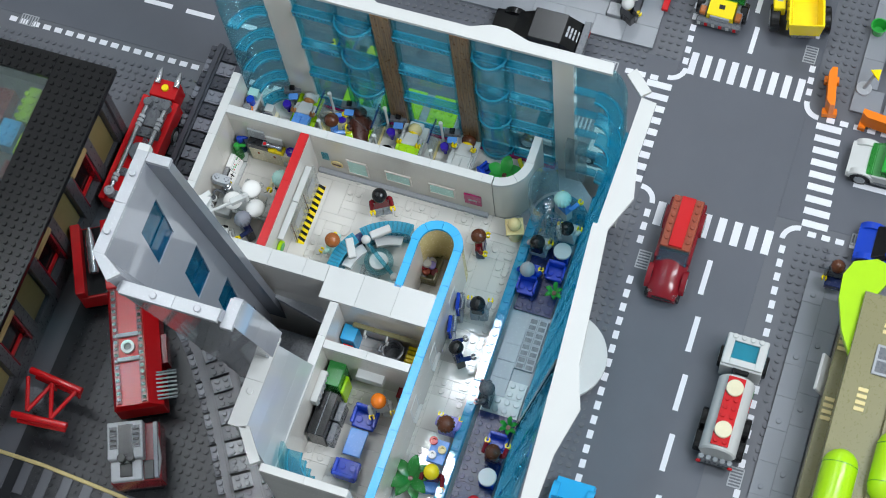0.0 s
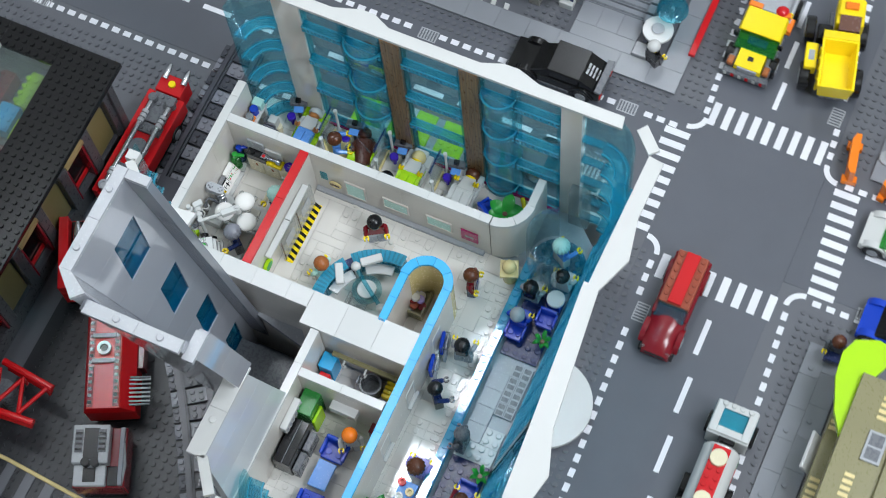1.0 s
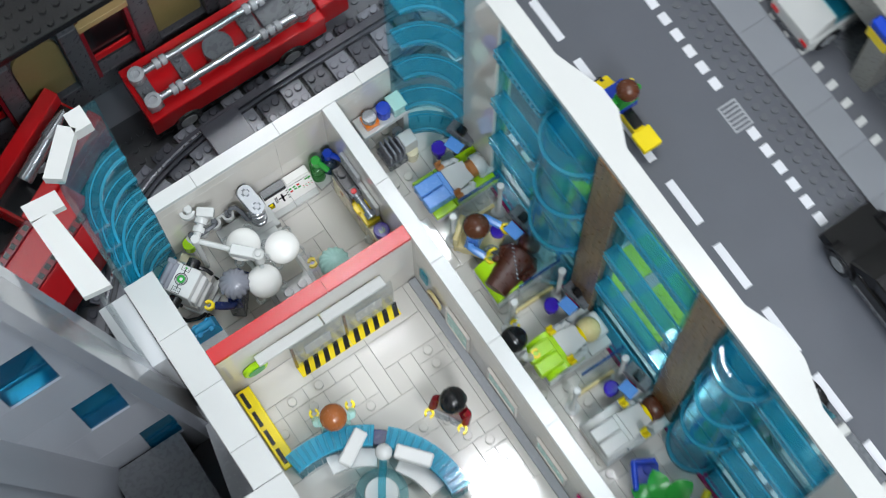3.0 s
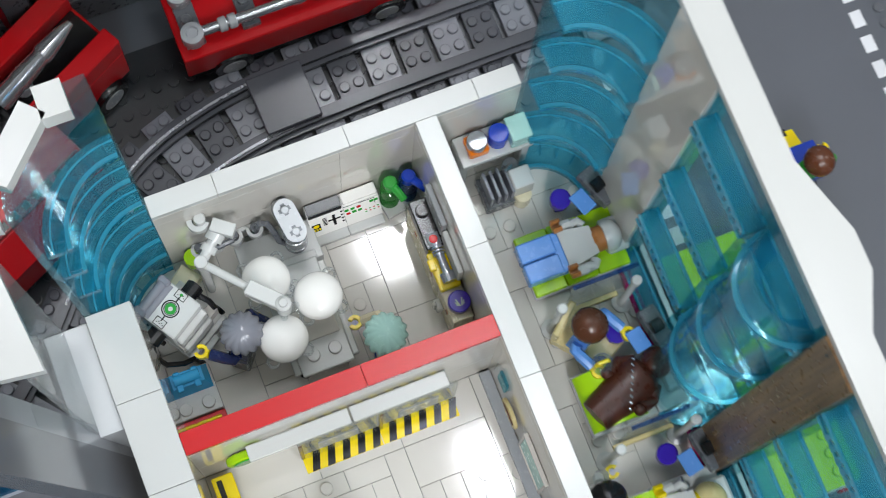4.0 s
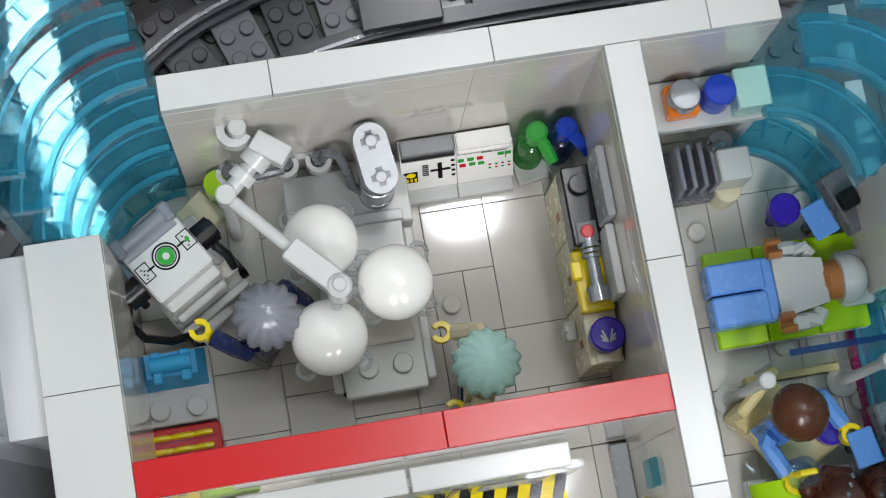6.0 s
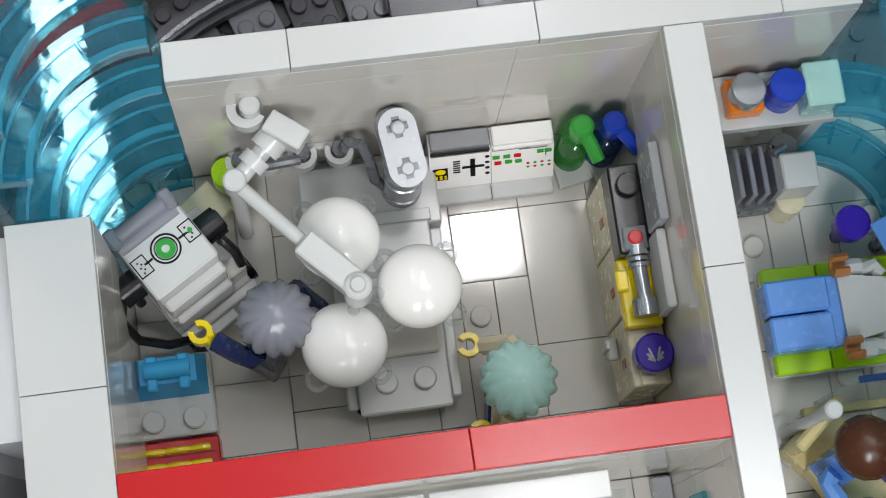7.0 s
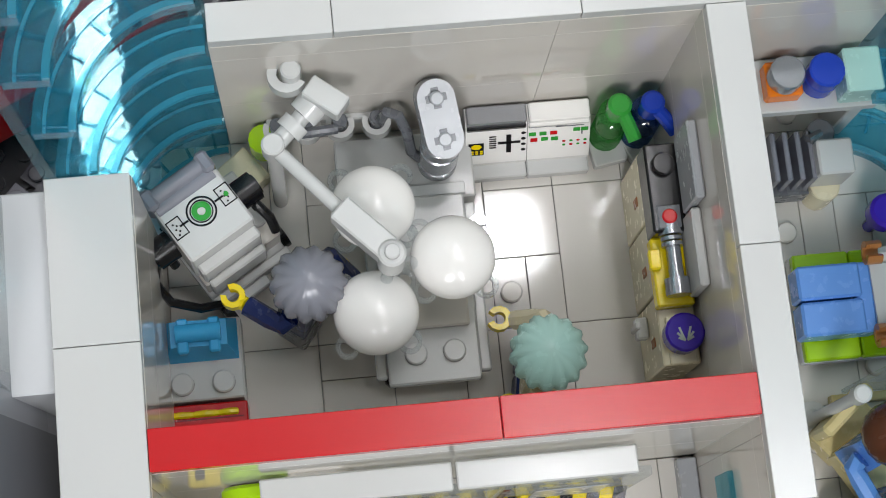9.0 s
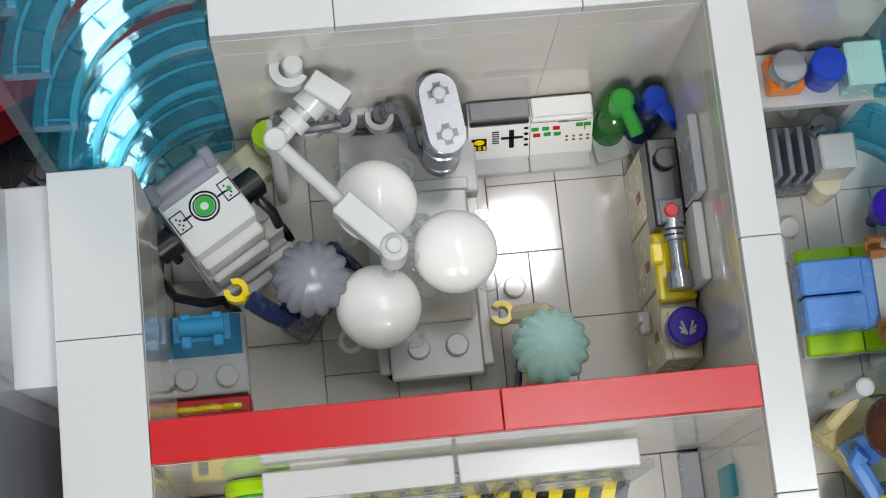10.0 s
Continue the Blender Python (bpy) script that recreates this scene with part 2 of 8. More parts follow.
    def tube(self, pts, r, n=8, m=None):
        """A round rod along a polyline."""
        pts = [Vector(p) for p in pts]
        vs, fs = [], []
        for i, p in enumerate(pts):
            d = (pts[min(i + 1, len(pts) - 1)] - pts[max(i - 1, 0)]).normalized()
            side = d.cross(Vector((0, 0, 1)))
            side = side.normalized() if side.length > 0.01 else Vector((1, 0, 0))
            up = side.cross(d)
            for k in range(n):
                a = 2 * math.pi * k / n
                vs.append(p + r * (side * math.cos(a) + up * math.sin(a)))
        for i in range(len(pts) - 1):
            for k in range(n):
                a, b2 = i * n + k, i * n + (k + 1) % n
                fs.append((a, a + n, b2 + n, b2))
        fs.append(tuple(range(n)))
        fs.append(tuple(range((len(pts) - 1) * n, len(pts) * n))[::-1])
        return self.add(vs, fs, m)

    def arc(self, cx, cy, r0, r1, a0, a1, z0, z1, n=10, m=None):
        """A curved wall between two radii and two angles (degrees)."""
        vs, fs = [], []
        for i in range(n + 1):
            a = radians(a0 + (a1 - a0) * i / n)
            ca, sa = math.cos(a), math.sin(a)
            vs += [(cx + r0 * ca, cy + r0 * sa, z0), (cx + r1 * ca, cy + r1 * sa, z0), (cx + r1 * ca, cy + r1 * sa, z1), (cx + r0 * ca, cy + r0 * sa, z1)]
        for i in range(n):
            o = 4 * i
            for k in range(4):
                fs.append((o + k, o + (k + 1) % 4, o + 4 + (k + 1) % 4, o + 4 + k)[::-1])
        fs.append((0, 1, 2, 3))
        fs.append((4 * n + 3, 4 * n + 2, 4 * n + 1, 4 * n))
        return self.add(vs, fs, m)

    def data(self, name, mats):
        me = bpy.data.meshes.new(name)
        me.from_pydata([(x * U, y * U, z * U) for x, y, z in self.v], [], self.f)
        for m in mats:
            me.materials.append(m)
        me.polygons.foreach_set("material_index", self.mi)
        me.polygons.foreach_set("use_smooth", [True] * len(self.f))
        me.set_sharp_from_angle(angle=radians(32))
        me.update()
        return me


def at(x=0, y=0, z=0, rz=0, rx=0, ry=0):
    """A pose given in studs and degrees."""
    return pose(x * U, y * U, z * U, rx, ry, rz)


def mv(x=0, y=0, z=0, rz=0, rx=0, ry=0):
    """A turn and a shift inside a shape, in studs and degrees."""
    return pose(x, y, z, rx, ry, rz)


BASE = Matrix.Identity(4)


def ground_shift(x=0.0, y=0.0, z=0.0, sx=1.0, sy=1.0, sz=1.0):
    """Sets where the next things stand: plans drawn about the origin are scaled and shifted, single things are only moved along."""
    global BASE
    BASE = Matrix.Translation((x * U, y * U, z * U)) @ Matrix.Diagonal((sx, sy, sz, 1))


def stood(x, y, z, rz):
    m = at(x, y, z, rz)
    if x == 0 and y == 0:
        return BASE @ m
    return Matrix.Translation(BASE @ m.translation - m.translation) @ m


def thing(name, label, category, x=0, y=0, z=0, rz=0, kind="", group=""):
    ob = new(name)
    ob.empty_display_size = 0.01
    ob.matrix_world = stood(x, y, z, rz)
    return tagged(ob, label, category, group, kind)


def part(name, s, mats, parent, label="", m=None):
    """Links a Shape (or ready mesh data) as one mesh object under a thing or a part."""
    me = s.data(name, mats if isinstance(mats, (list, tuple)) else [mats]) if isinstance(s, Shape) else s
    ob = new(name, me)
    ob.parent = parent
    if m is not None:
        ob.matrix_basis = m
    return tagged(ob, label)


def solo(name, s, mats, label, category, x=0, y=0, z=0, rz=0, kind="", group=""):
    """A thing that is a single mesh."""
    ob = new(name, s.data(name, mats if isinstance(mats, (list, tuple)) else [mats]))
    ob.matrix_world = stood(x, y, z, rz)
    return tagged(ob, label, category, group, kind)


PIECES = {}


def piece(name, key, make, mats, parent, x, y, z, rz=0, label=""):
    """A small part whose mesh is shared between alike pieces."""
    if key not in PIECES:
        PIECES[key] = make().data(name, mats)
    return part(name, PIECES[key], None, parent, label, at(x, y, z, rz))


def tile(parent, x0, x1, y0, y1, z, mat, h=0.4, name="tile", studs=False):
    """A flat tile (or a studded plate) whose top lies at z."""
    g = 0.01
    w, d = x1 - x0, y1 - y0
    key = (name, round(w, 2), round(d, 2), round(h, 2), mat.name, studs)

    def make():
        s = Shape().box(-w / 2 + g, w / 2 - g, -d / 2 + g, d / 2 - g, -h, 0, 0.018)
        if studs:
            for i in range(max(1, int(round(w)))):
                for j in range(max(1, int(round(d)))):
                    s.stud(-w / 2 + 0.5 + i, -d / 2 + 0.5 + j, 0)
        return s

    return piece(name, key, make, [mat], parent, (x0 + x1) / 2, (y0 + y1) / 2, z)


def coping(parent, x0, x1, y0, y1, z, mat, step=4, h=0.4, cuts=()):
    """A row of tiles along the longer side of a wall's top, cut evenly or at the given places."""
    if cuts:
        ends = [x0, *cuts, x1] if x1 - x0 >= y1 - y0 else [y0, *cuts, y1]
        for a, b2 in zip(ends, ends[1:]):
            tile(parent, *((a, b2, y0, y1) if x1 - x0 >= y1 - y0 else (x0, x1, a, b2)), z, mat, h)
        return
    if x1 - x0 >= y1 - y0:
        n = max(1, round((x1 - x0) / step))
        for i in range(n):
            tile(parent, x0 + (x1 - x0) * i / n, x0 + (x1 - x0) * (i + 1) / n, y0, y1, z, mat, h)
    else:
        n = max(1, round((y1 - y0) / step))
        for i in range(n):
            tile(parent, x0, x1, y0 + (y1 - y0) * i / n, y0 + (y1 - y0) * (i + 1) / n, z, mat, h)


def wall(name, x0, x1, y0, y1, z0, z1, mat, top, label, step=4, band=3.6, top_mat=None, cuts=()):
    """A wall of tall panels in courses, with a row of tiles on its top."""
    w = thing(name, label, "wall", kind="structure")
    long_x = x1 - x0 >= y1 - y0
    zs = [z0]
    while zs[-1] < z1 - 0.4 - 0.3:
        zs.append(min(zs[-1] + band, z1 - 0.4))
    for a, b2 in zip(zs, zs[1:]):
        L = (x1 - x0) if long_x else (y1 - y0)
        n = max(1, round(L / step / 1.5))
        for i in range(n):
            p, q = L * i / n, L * (i + 1) / n
            g = 0.003
            key = ("panel", round(q - p, 2), round((y1 - y0) if long_x else (x1 - x0), 2), round(b2 - a, 2), mat.name, long_x)
            d = (y1 - y0) if long_x else (x1 - x0)
            lx, ly = ((q - p) / 2 - g, d / 2) if long_x else (d / 2, (q - p) / 2 - g)
            hz = b2 - a
            piece("panel", key, lambda: Shape().box(-lx, lx, -ly, ly, g, hz - g, 0.008), [mat], w,
                  x0 + (p + q) / 2 if long_x else (x0 + x1) / 2, (y0 + y1) / 2 if long_x else y0 + (p + q) / 2, a)
    coping(w, x0, x1, y0, y1, z1, top_mat or top, step, cuts=cuts)
    return w

H = 8.6        # top of the cut-open storey's walls
FZ = 25.2      # top of the outer facades
RZ = -9.6      # street level in the street's own plan
GZ = -12.8     # street level under the clinic


# ---- the room round the table ----
def room():
    s = Shape().box(-260, 300, -300, 300, -108, -106, 0.5)
    solo("floor_of_room", s, WALLPAINT, "plain grey floor of the display room", "floor", kind="structure")
    s = Shape().box(-262, 302, -302, 302, 232, 236, 0.5)
    solo("ceiling", s, WALLPAINT, "plain pale ceiling of the display room", "ceiling", kind="structure")
    for n, a in (("wall_west", (-266, -260, -300, 300)), ("wall_east", (300, 306, -300, 300)), ("wall_south", (-260, 300, -306, -300)), ("wall_north", (-260, 300, 300, 306))):
        solo(n + "_of_room", Shape().box(*a, -108, 232, 0.5), WALLPAINT, "plain pale wall of the display room", "wall", kind="structure")
    solo("ground", Shape().box(-150, 180, -170, 170, RZ - 2.2, RZ - 0.7, 0.2), TABLE, "dark laminate table top under the toy town", "table top", kind="structure")


ground_shift(0, 0, -3.2)
room()


# ---- street plates ----
def streets():
    pv = solo("pavement", Shape().box(-120, 150, -140, 140, RZ - 0.7, RZ - 0.06, 0.02), PLATEGREY, "dark grey studded baseplates beside the roads", "baseplate", kind="structure")
    rd = Shape()
    rd.box(-120, 150, -51.6, -35.0, RZ - 0.3, RZ, 0.02)
    rd.box(28.2, 45.2, -34.99, 140, RZ - 0.3, RZ, 0.02)
    rd.box(28.2, 42.4, -140, -51.61, RZ - 0.3, RZ, 0.02)
    solo("road", rd, ROADGREY, "smooth grey toy road plates with printed markings", "road", kind="structure")
    mk = thing("road_markings", "white printed crossings, dashes and drains on the road", "road marking", kind="structure")

    def bar(x0, x1, y0, y1):
        w, d = x1 - x0, y1 - y0
        piece("stripe", ("stripe", round(w, 2), round(d, 2)), lambda: Shape().box(-w / 2, w / 2, -d / 2, d / 2, -0.02, 0.03, 0.005), [ROADWHITE], mk, (x0 + x1) / 2, (y0 + y1) / 2, RZ + 0.01)

    for i in range(9):
        y = -36.15 - i * 1.68
        bar(43.75, 46.9, y - 0.86, y)
        x = 27.85 + i * 1.62
        bar(x, x + 0.86, -34.95, -31.8)
        d = 0.115 * (x - 41.0)
        bar(x, x + 0.86, -56.2 + d, -53.1 + d)
    for i in range(8):
        bar(22.95, 26.1, -38.65 - i * 1.88, -37.7 - i * 1.88)
    # long centre dashes and short edge dashes of the four arms
    for i in range(7):
        x = 15.9 - i * 7.3
        bar(x, x + 4.5, -45.9 + 0.07 * (x - 16), -45.25 + 0.07 * (x - 16))
        x = 48.6 + i * 5.85
        bar(x, x + 3.9, -43.2 + 0.1 * (x - 48.6), -42.6 + 0.1 * (x - 48.6))
    for i in range(14):
        bar(34.35, 35.0, -28.9 + i * 5.85, -25.0 + i * 5.85)
    bar(34.5, 35.15, -63.4, -59.2)
    for i in range(40):
        x = 24.2 - i * 1.78
        if abs(x - 18.2) > 1.6:
            bar(x - 0.5, x + 0.5, -37.3 + 0.05 * (x - 20), -36.6 + 0.05 * (x - 20))
        if abs(x + 4.3) > 1.6:
            bar(x - 0.5, x + 0.5, -53.75 + 0.085 * (x - 22), -53.05 + 0.085 * (x - 22))
    for i in range(20):
        x = 45.4 + i * 1.6
        bar(x - 0.45, x + 0.45, -35.9 + 0.08 * (x - 46), -35.2 + 0.08 * (x - 46))
        if abs(x - 50.5) > 1.5:
            bar(x - 0.45, x + 0.45, -51.45 + 0.12 * (x - 46), -50.75 + 0.12 * (x - 46))
    for i in range(52):
        y = -32.5 + i * 1.6
        bar(26.95, 27.65, y - 0.5, y + 0.5)
        if abs(y + 0.2) > 1.6 and abs(y + 26.6) > 1.6:
            bar(41.75, 42.45, y - 0.5, y + 0.5)
    for i in range(5):
        y = -54.6 - i * 1.67
        bar(41.95, 42.65, y - 0.5, y + 0.5)
        bar(26.65, 27.35, y - 2.0, y - 1.0)
    for cx, cy, a in ((25.6, -35.1, -90), (44.4, -34.1, 180), (44.1, -53.1, 90), (25.6, -54.7, 0)):
        part("corner_line", Shape().arc(cx, cy, 1.5, 2.15, a, a + 90, RZ, RZ + 0.04, 10), ROADWHITE, mk)
    for gx, gy, r in ((18.2, -38.0, 0), (-4.3, -55.2, 0), (41.8, -0.2, 90), (42.05, -26.6, 90), (50.5, -50.1, 0), (27.8, -61.8, 90), (27.6, 47.0, 90)):
        g = Shape()
        for i in range(7):
            g.box(-1.2 + i * 0.37, -1.03 + i * 0.37, -0.78, 0.78, 0, 0.04, 0.01)
        for q in (-0.8, 0.66):
            g.box(-1.2, 1.19, q, q + 0.14, 0, 0.045, 0.01)
        part("drain", g, LGREY, mk, "", at(gx, gy, RZ + 0.01, r))
    st = Shape()

    def field(x0, x1, y0, y1):
        nonlocal st
        for i in range(int(x1 - x0)):
            for j in range(int(y1 - y0)):
                st.lathe([(0.31, RZ - 0.07), (0.30, RZ + 0.14)], 8, None, x0 + 0.5 + i, y0 + 0.5 + j)

    for x0 in range(-44, 26, 7):
        y0, y1 = round(-35.9 + 0.05 * (x0 - 20), 1), round(-54.3 + 0.085 * (x0 - 22), 1)
        field(x0, x0 + 7, y0, y0 + 6)
        field(x0, x0 + 7, y1 - 4, y1)
    field(45, 84, -34.6, -31.6)
    field(45, 84, -56, -52)
    field(43, 47, -31, 60)
    field(20, 26, 16, 62)
    field(20, 26, -30, 16)
    field(19, 26, -66, -58)
    # Separate sheet over the yard; its darker colour holds the shade.
    yd = solo("yard", Shape().prism([(-60, -30), (-23.5, -30), (-23.5, -8.6), (-12, -2), (-3, 1.5), (-3, 10.4), (19.9, 10.4), (19.9, 25), (-60, 25)], RZ - 0.06, RZ + 0.0), YARDSHADE, "studded baseplate under the railway, coloured darker for the shade there", "baseplate", kind="structure")
    main, st = st, Shape()
    field(-50, 20, 11, 24)
    field(-50, -26, -30, 11)
    field(-26, -12, 0, 11)
    tagged(part("studs", st, YARDSHADE, yd), kind="stuff")
    st = main
    tagged(part("studs", st, PLATEGREY, pv), kind="stuff")


ground_shift(0.7, -0.5, -3.2)
streets()
ground_shift()


# ---- storey floor of the clinic ----
def floors():
    fl = thing("floor", "white glossy tiled floor of the open clinic storey", "floor", kind="structure")
    s = Shape()
    s.prism([(-24, -32.4), (19, -32.4), (23, -28), (23, 6), (19, 10), (2, 10), (-2, 6), (-2, 0), (-4, -9), (-24, -9.9)], -1.2, -0.4)
    part("slab", s, LGREY, fl)
    rng = random.Random(4)

    def pack(x0, x1, y0, y1, given=(), p_stud=0.12, z=0.0, mat=FLOORW, skip=lambda x, y: False):
        W, D = int(round(x1 - x0)), int(round(y1 - y0))
        used = [[False] * D for _ in range(W)]
        todo = list(given)

        def put(i, j, w, d, studs):
            for a in range(i, i + w):
                for b2 in range(j, j + d):
                    used[a][b2] = True
            tile(fl, x0 + i, x0 + i + w, y0 + j, y0 + j + d, z, mat, 0.4, "tile" if not studs else "stud_tile", False)
            if studs:
                cx, cy = x0 + i + w / 2, y0 + j + d / 2
                piece("stud", ("floor_stud", mat.name), lambda: Shape().stud(0, 0, 0, 12), [mat], fl, cx, cy, z)

        for i, j, w, d, st in todo:
            put(i, j, w, d, st)
        for i in range(W):
            for j in range(D):
                if used[i][j] or skip(x0 + i + 0.5, y0 + j + 0.5):
                    continue
                opts = [(2, 4), (4, 2), (2, 2), (1, 4), (1, 2), (2, 1), (1, 2)]
                rng.shuffle(opts)
                for w, d in opts + [(1, 1)]:
                    if i + w <= W and j + d <= D and not any(used[a][b2] for a in range(i, i + w) for b2 in range(j, j + d)) \
                            and not any(skip(x0 + a + 0.5, y0 + b2 + 0.5) for a in range(i, i + w) for b2 in range(j, j + d)):
                        put(i, j, w, d, (w, d) in ((2, 1), (1, 2)) and rng.random() < p_stud * 4)
                        break

    # operating room: tiles as they lie, the rest packed
    pack(0, 14, 0, 9, [(11, 3, 2, 4, False), (9, 5, 2, 2, False), (9, 3, 1, 2, True), (10, 3, 1, 2, False), (11, 1, 2, 2, False), (9, 1, 2, 2, False), (4, 2, 2, 1, False), (6, 2, 2, 1, False), (4, 3, 2, 4, False)], p_stud=0.03)
    pack(0, 14, -21, -1, p_stud=0.15, skip=lambda x, y: x < 6 and y < -16)
    pack(-24, 14, -26, -21, p_stud=0.3)
    pack(0, 6, -21, -16, p_stud=0.1)
    pack(15, 22, -25, 9, p_stud=0.2)
    pack(-9, -4, -21, -10)
    pack(-24, -9, -21, -10, p_stud=0.3)

    for k in range(33):
        piece("stud", ("floor_stud", FLOORW.name), lambda: Shape().stud(0, 0, 0, 12), [FLOORW], fl, -21.5 + k, -25.4, 0.0)


floors()


# ---- walls of the cut-open storey ----
wall("wall_back", 2, 19, 9, 10, 0, H, OFFWHITE, WHITE, "white wall of smooth bricks topped with white tiles", 6, cuts=(5, 11, 17))
wall("wall_ward", 14, 15, -22.2, 9, 0, H, OFFWHITE, WHITE, "long white inner wall between hall and ward", 6, cuts=(-21, -15, -9, -3, 3))
wall("wall_red_top", 0, 14, -1, 0, 0, H, OFFWHITE, WHITE, "white partition wall capped with a glossy red tile row", 8, top_mat=RED, cuts=(8,))
wall("wall_left", -2, 0, -8.6, 6, GZ, H, OFFWHITE, WHITE, "white outer wall with two-stud-wide tiles on top", 4, cuts=(-6, -2, 2))
solo("wall_left_outer", Shape().box(-3.95, -2.05, 1.1, 5.9, GZ, H - 0.7, 0.04), WALLGREY, "pale glossy outer panel beside the white wall", "wall", kind="structure")
wall("wall_left_wide", -3.8, 0, -20.7, -8.62, 0, H, OFFWHITE, WHITE, "broad white wall with tiles on top", 4)
ground_shift(0, 0, 0, 1.05, 1.055, 1)
wall("wall_cell", -22.6, -3.7, -10.4, -9.5, GZ, H, OFFWHITE, WHITE, "white outer wall beside the tower", 4)
wall("wall_between_cells", -8.6, -7.7, -19.5, -10.42, 0, H, OFFWHITE, WHITE, "white partition between store and bedroom", 4)
wall("wall_azure", -22.6, 5.2, -20.5, -19.6, 0, H, OFFWHITE, WHITE, "partition capped with bright azure tiles", 4, top_mat=AZURE)
wall("wall_west_end", -23.4, -22.62, -20.5, -12.5, GZ, H, OFFWHITE, WHITE, "white end wall of the bedroom", 4)
ground_shift()
wall("wall_wing", 17.6, 20.9, -25.9, -25.0, 0, H, OFFWHITE, WHITE, "short white wall wing after the rounded corner", 3)


def curved_walls():
    w = thing("wall_round_corner", "white rounded wall corner with curved white tiles on top", "wall", kind="structure")
    part("curve", Shape().arc(17.6, -22.3, 2.7, 3.6, 180, 270, 0, H - 0.4, 14), OFFWHITE, w)
    for a in (180, 225):
        part("curved_tile", Shape().arc(17.6, -22.3, 2.65, 3.65, a + 0.4, a + 44.6, H - 0.4, H, 8), WHITE, w)
    ground_shift(0, 0, 0, 1.05, 1.055, 1)
    w = thing("wall_azure_arch", "rounded store wall capped with azure tiles", "wall", kind="structure")
    part("curve", Shape().arc(5.2, -17.8, 1.85, 2.7, -90, 90, 0, H - 0.4, 16), TAN, w)
    for a in (-90, -45, 0, 45):
        part("curved_tile", Shape().arc(5.2, -17.8, 1.8, 2.75, a + 0.5, a + 44.5, H - 0.4, H, 6), AZURE, w)
    part("straight", Shape().box(-0.3, 5.2, -15.95, -15.1, 0, H - 0.4, 0.02), OFFWHITE, w)
    coping(w, -0.3, 5.2, -15.95, -15.1, H, AZURE, 3)
    ground_shift()


curved_walls()


# ---- glass facades ----
def lean(s, y0, slope):
    """Shifts a shape outward (towards -y) with its height."""
    s.v = [(x, y - max(0.0, z) * slope, z) for x, y, z in s.v]
    return s


def facade_east():
    ground_shift(0.25, 0.0, 0, 1, 1.035, 1)
    f = thing("facade_east", "tall facade of clear blue glazing, wooden piers and white coping", "facade", kind="structure")
    part("plinth", Shape().box(21.7, 23, -33, 5, GZ, -0.4, 0.03), WHITE, f)
    for y0, y1 in ((1.9, 5.0), (-28.2, -26.0)):
        part("pier", Shape().box(21.7, 22.9, y0, y1, -0.4, FZ - 0.4, 0.03), OFFWHITE, f)
    for y0, y1 in ((-9.0, -7.0), (-17.4, -15.4)):
        part("wooden_pier", Shape().box(21.5, 22.9, y0, y1, -0.4, FZ - 0.4, 0.03), WOODGRAIN, f)
    bays = [(-2.6, 1.9, 0), (-7.0, -2.6, 1), (-15.4, -9.0, 0), (-21.2, -17.4, 1), (-26.0, -21.2, 0)]
    for y0, y1, arch in bays:
        part("pane", Shape().box(22.3, 22.55, y0 + 0.05, y1 - 0.05, 0, FZ - 0.4, 0.02), TBLUE, f, "clear light blue pane")
        for z in (0.0, 7.2, 13.6, 20.6):
            part("glazing_bar", Shape().box(21.35, 22.3, y0 + 0.1, y1 - 0.1, z, z + 0.9, 0.05), TBAR, f)
            # Pale strips along the bar's edges stand in for caught light.
            for q, dz in ((21.3, 0.74), (21.3, 0.02), (22.14, 0.76)):
                part("bar_lip", Shape().box(q, q + 0.14, y0 + 0.1, y1 - 0.1, z + dz, z + dz + 0.16, 0.04), TEDGE, f)
        for y in (y0 + 0.05, y1 - 0.45):
            part("mullion", Shape().box(21.85, 22.3, y, y + 0.4, 0, FZ - 0.4, 0.03), TBLUE2, f)
        if arch:
            mid, r = (y0 + y1) / 2, (y1 - y0) / 2 - 0.15
            part("bowed_pane", Shape().arc(22.2, mid, r - 0.2, r, 90, 270, 0.6, FZ - 1.6, 18), TBLUE, f, "bowed clear blue pane")
            for z in (0.2, 7.4, 13.8, 20.8):
                part("bow_ring", Shape().arc(22.2, mid, r - 0.9, r + 0.08, 90, 270, z, z + 0.7, 18), TBAR, f)
                # Pale rim drawn on the ring as an edge highlight.
                part("bow_lip", Shape().arc(22.2, mid, r - 0.05, r + 0.12, 90, 270, z + 0.7, z + 0.85, 18), TEDGE, f)
        else:
            for z in (7.2, 13.6, 20.6):
                ribs = Shape()
                for k in range(int((y1 - y0 - 0.6) / 0.42)):
                    ribs.box(21.26, 21.36, y0 + 0.35 + 0.42 * k, y0 + 0.58 + 0.42 * k, z + 0.12, z + 0.78, 0.03)
                part("bar_ribs", ribs, TEDGE, f, "pale raised ribs along the bar")
    part("pane", Shape().box(22.3, 22.55, -30.5, -28.25, 0, FZ - 0.4, 0.02), TBLUE, f)
    for z in (0.0, 4.6, 9.4, 14.2, 19):
        part("glazing_bar", Shape().box(21.6, 22.3, -30.5, -28.25, z, z + 0.5, 0.05), TBAR, f)
    part("base_strip", Shape().box(21.2, 21.7, -26, 2, 0, 0.5, 0.03), MAGENTA, f, "dull magenta strip")
    pts = [(21.6, 5.2), (21.6, -32.2), (22.9, -32.0), (22.9, -23.3), (23.7, -20.9), (23.7, -19.3), (22.9, -17.2), (22.9, -7.5), (23.8, -5.6), (23.8, -4.2), (22.9, -1.4), (22.9, 5.2)]
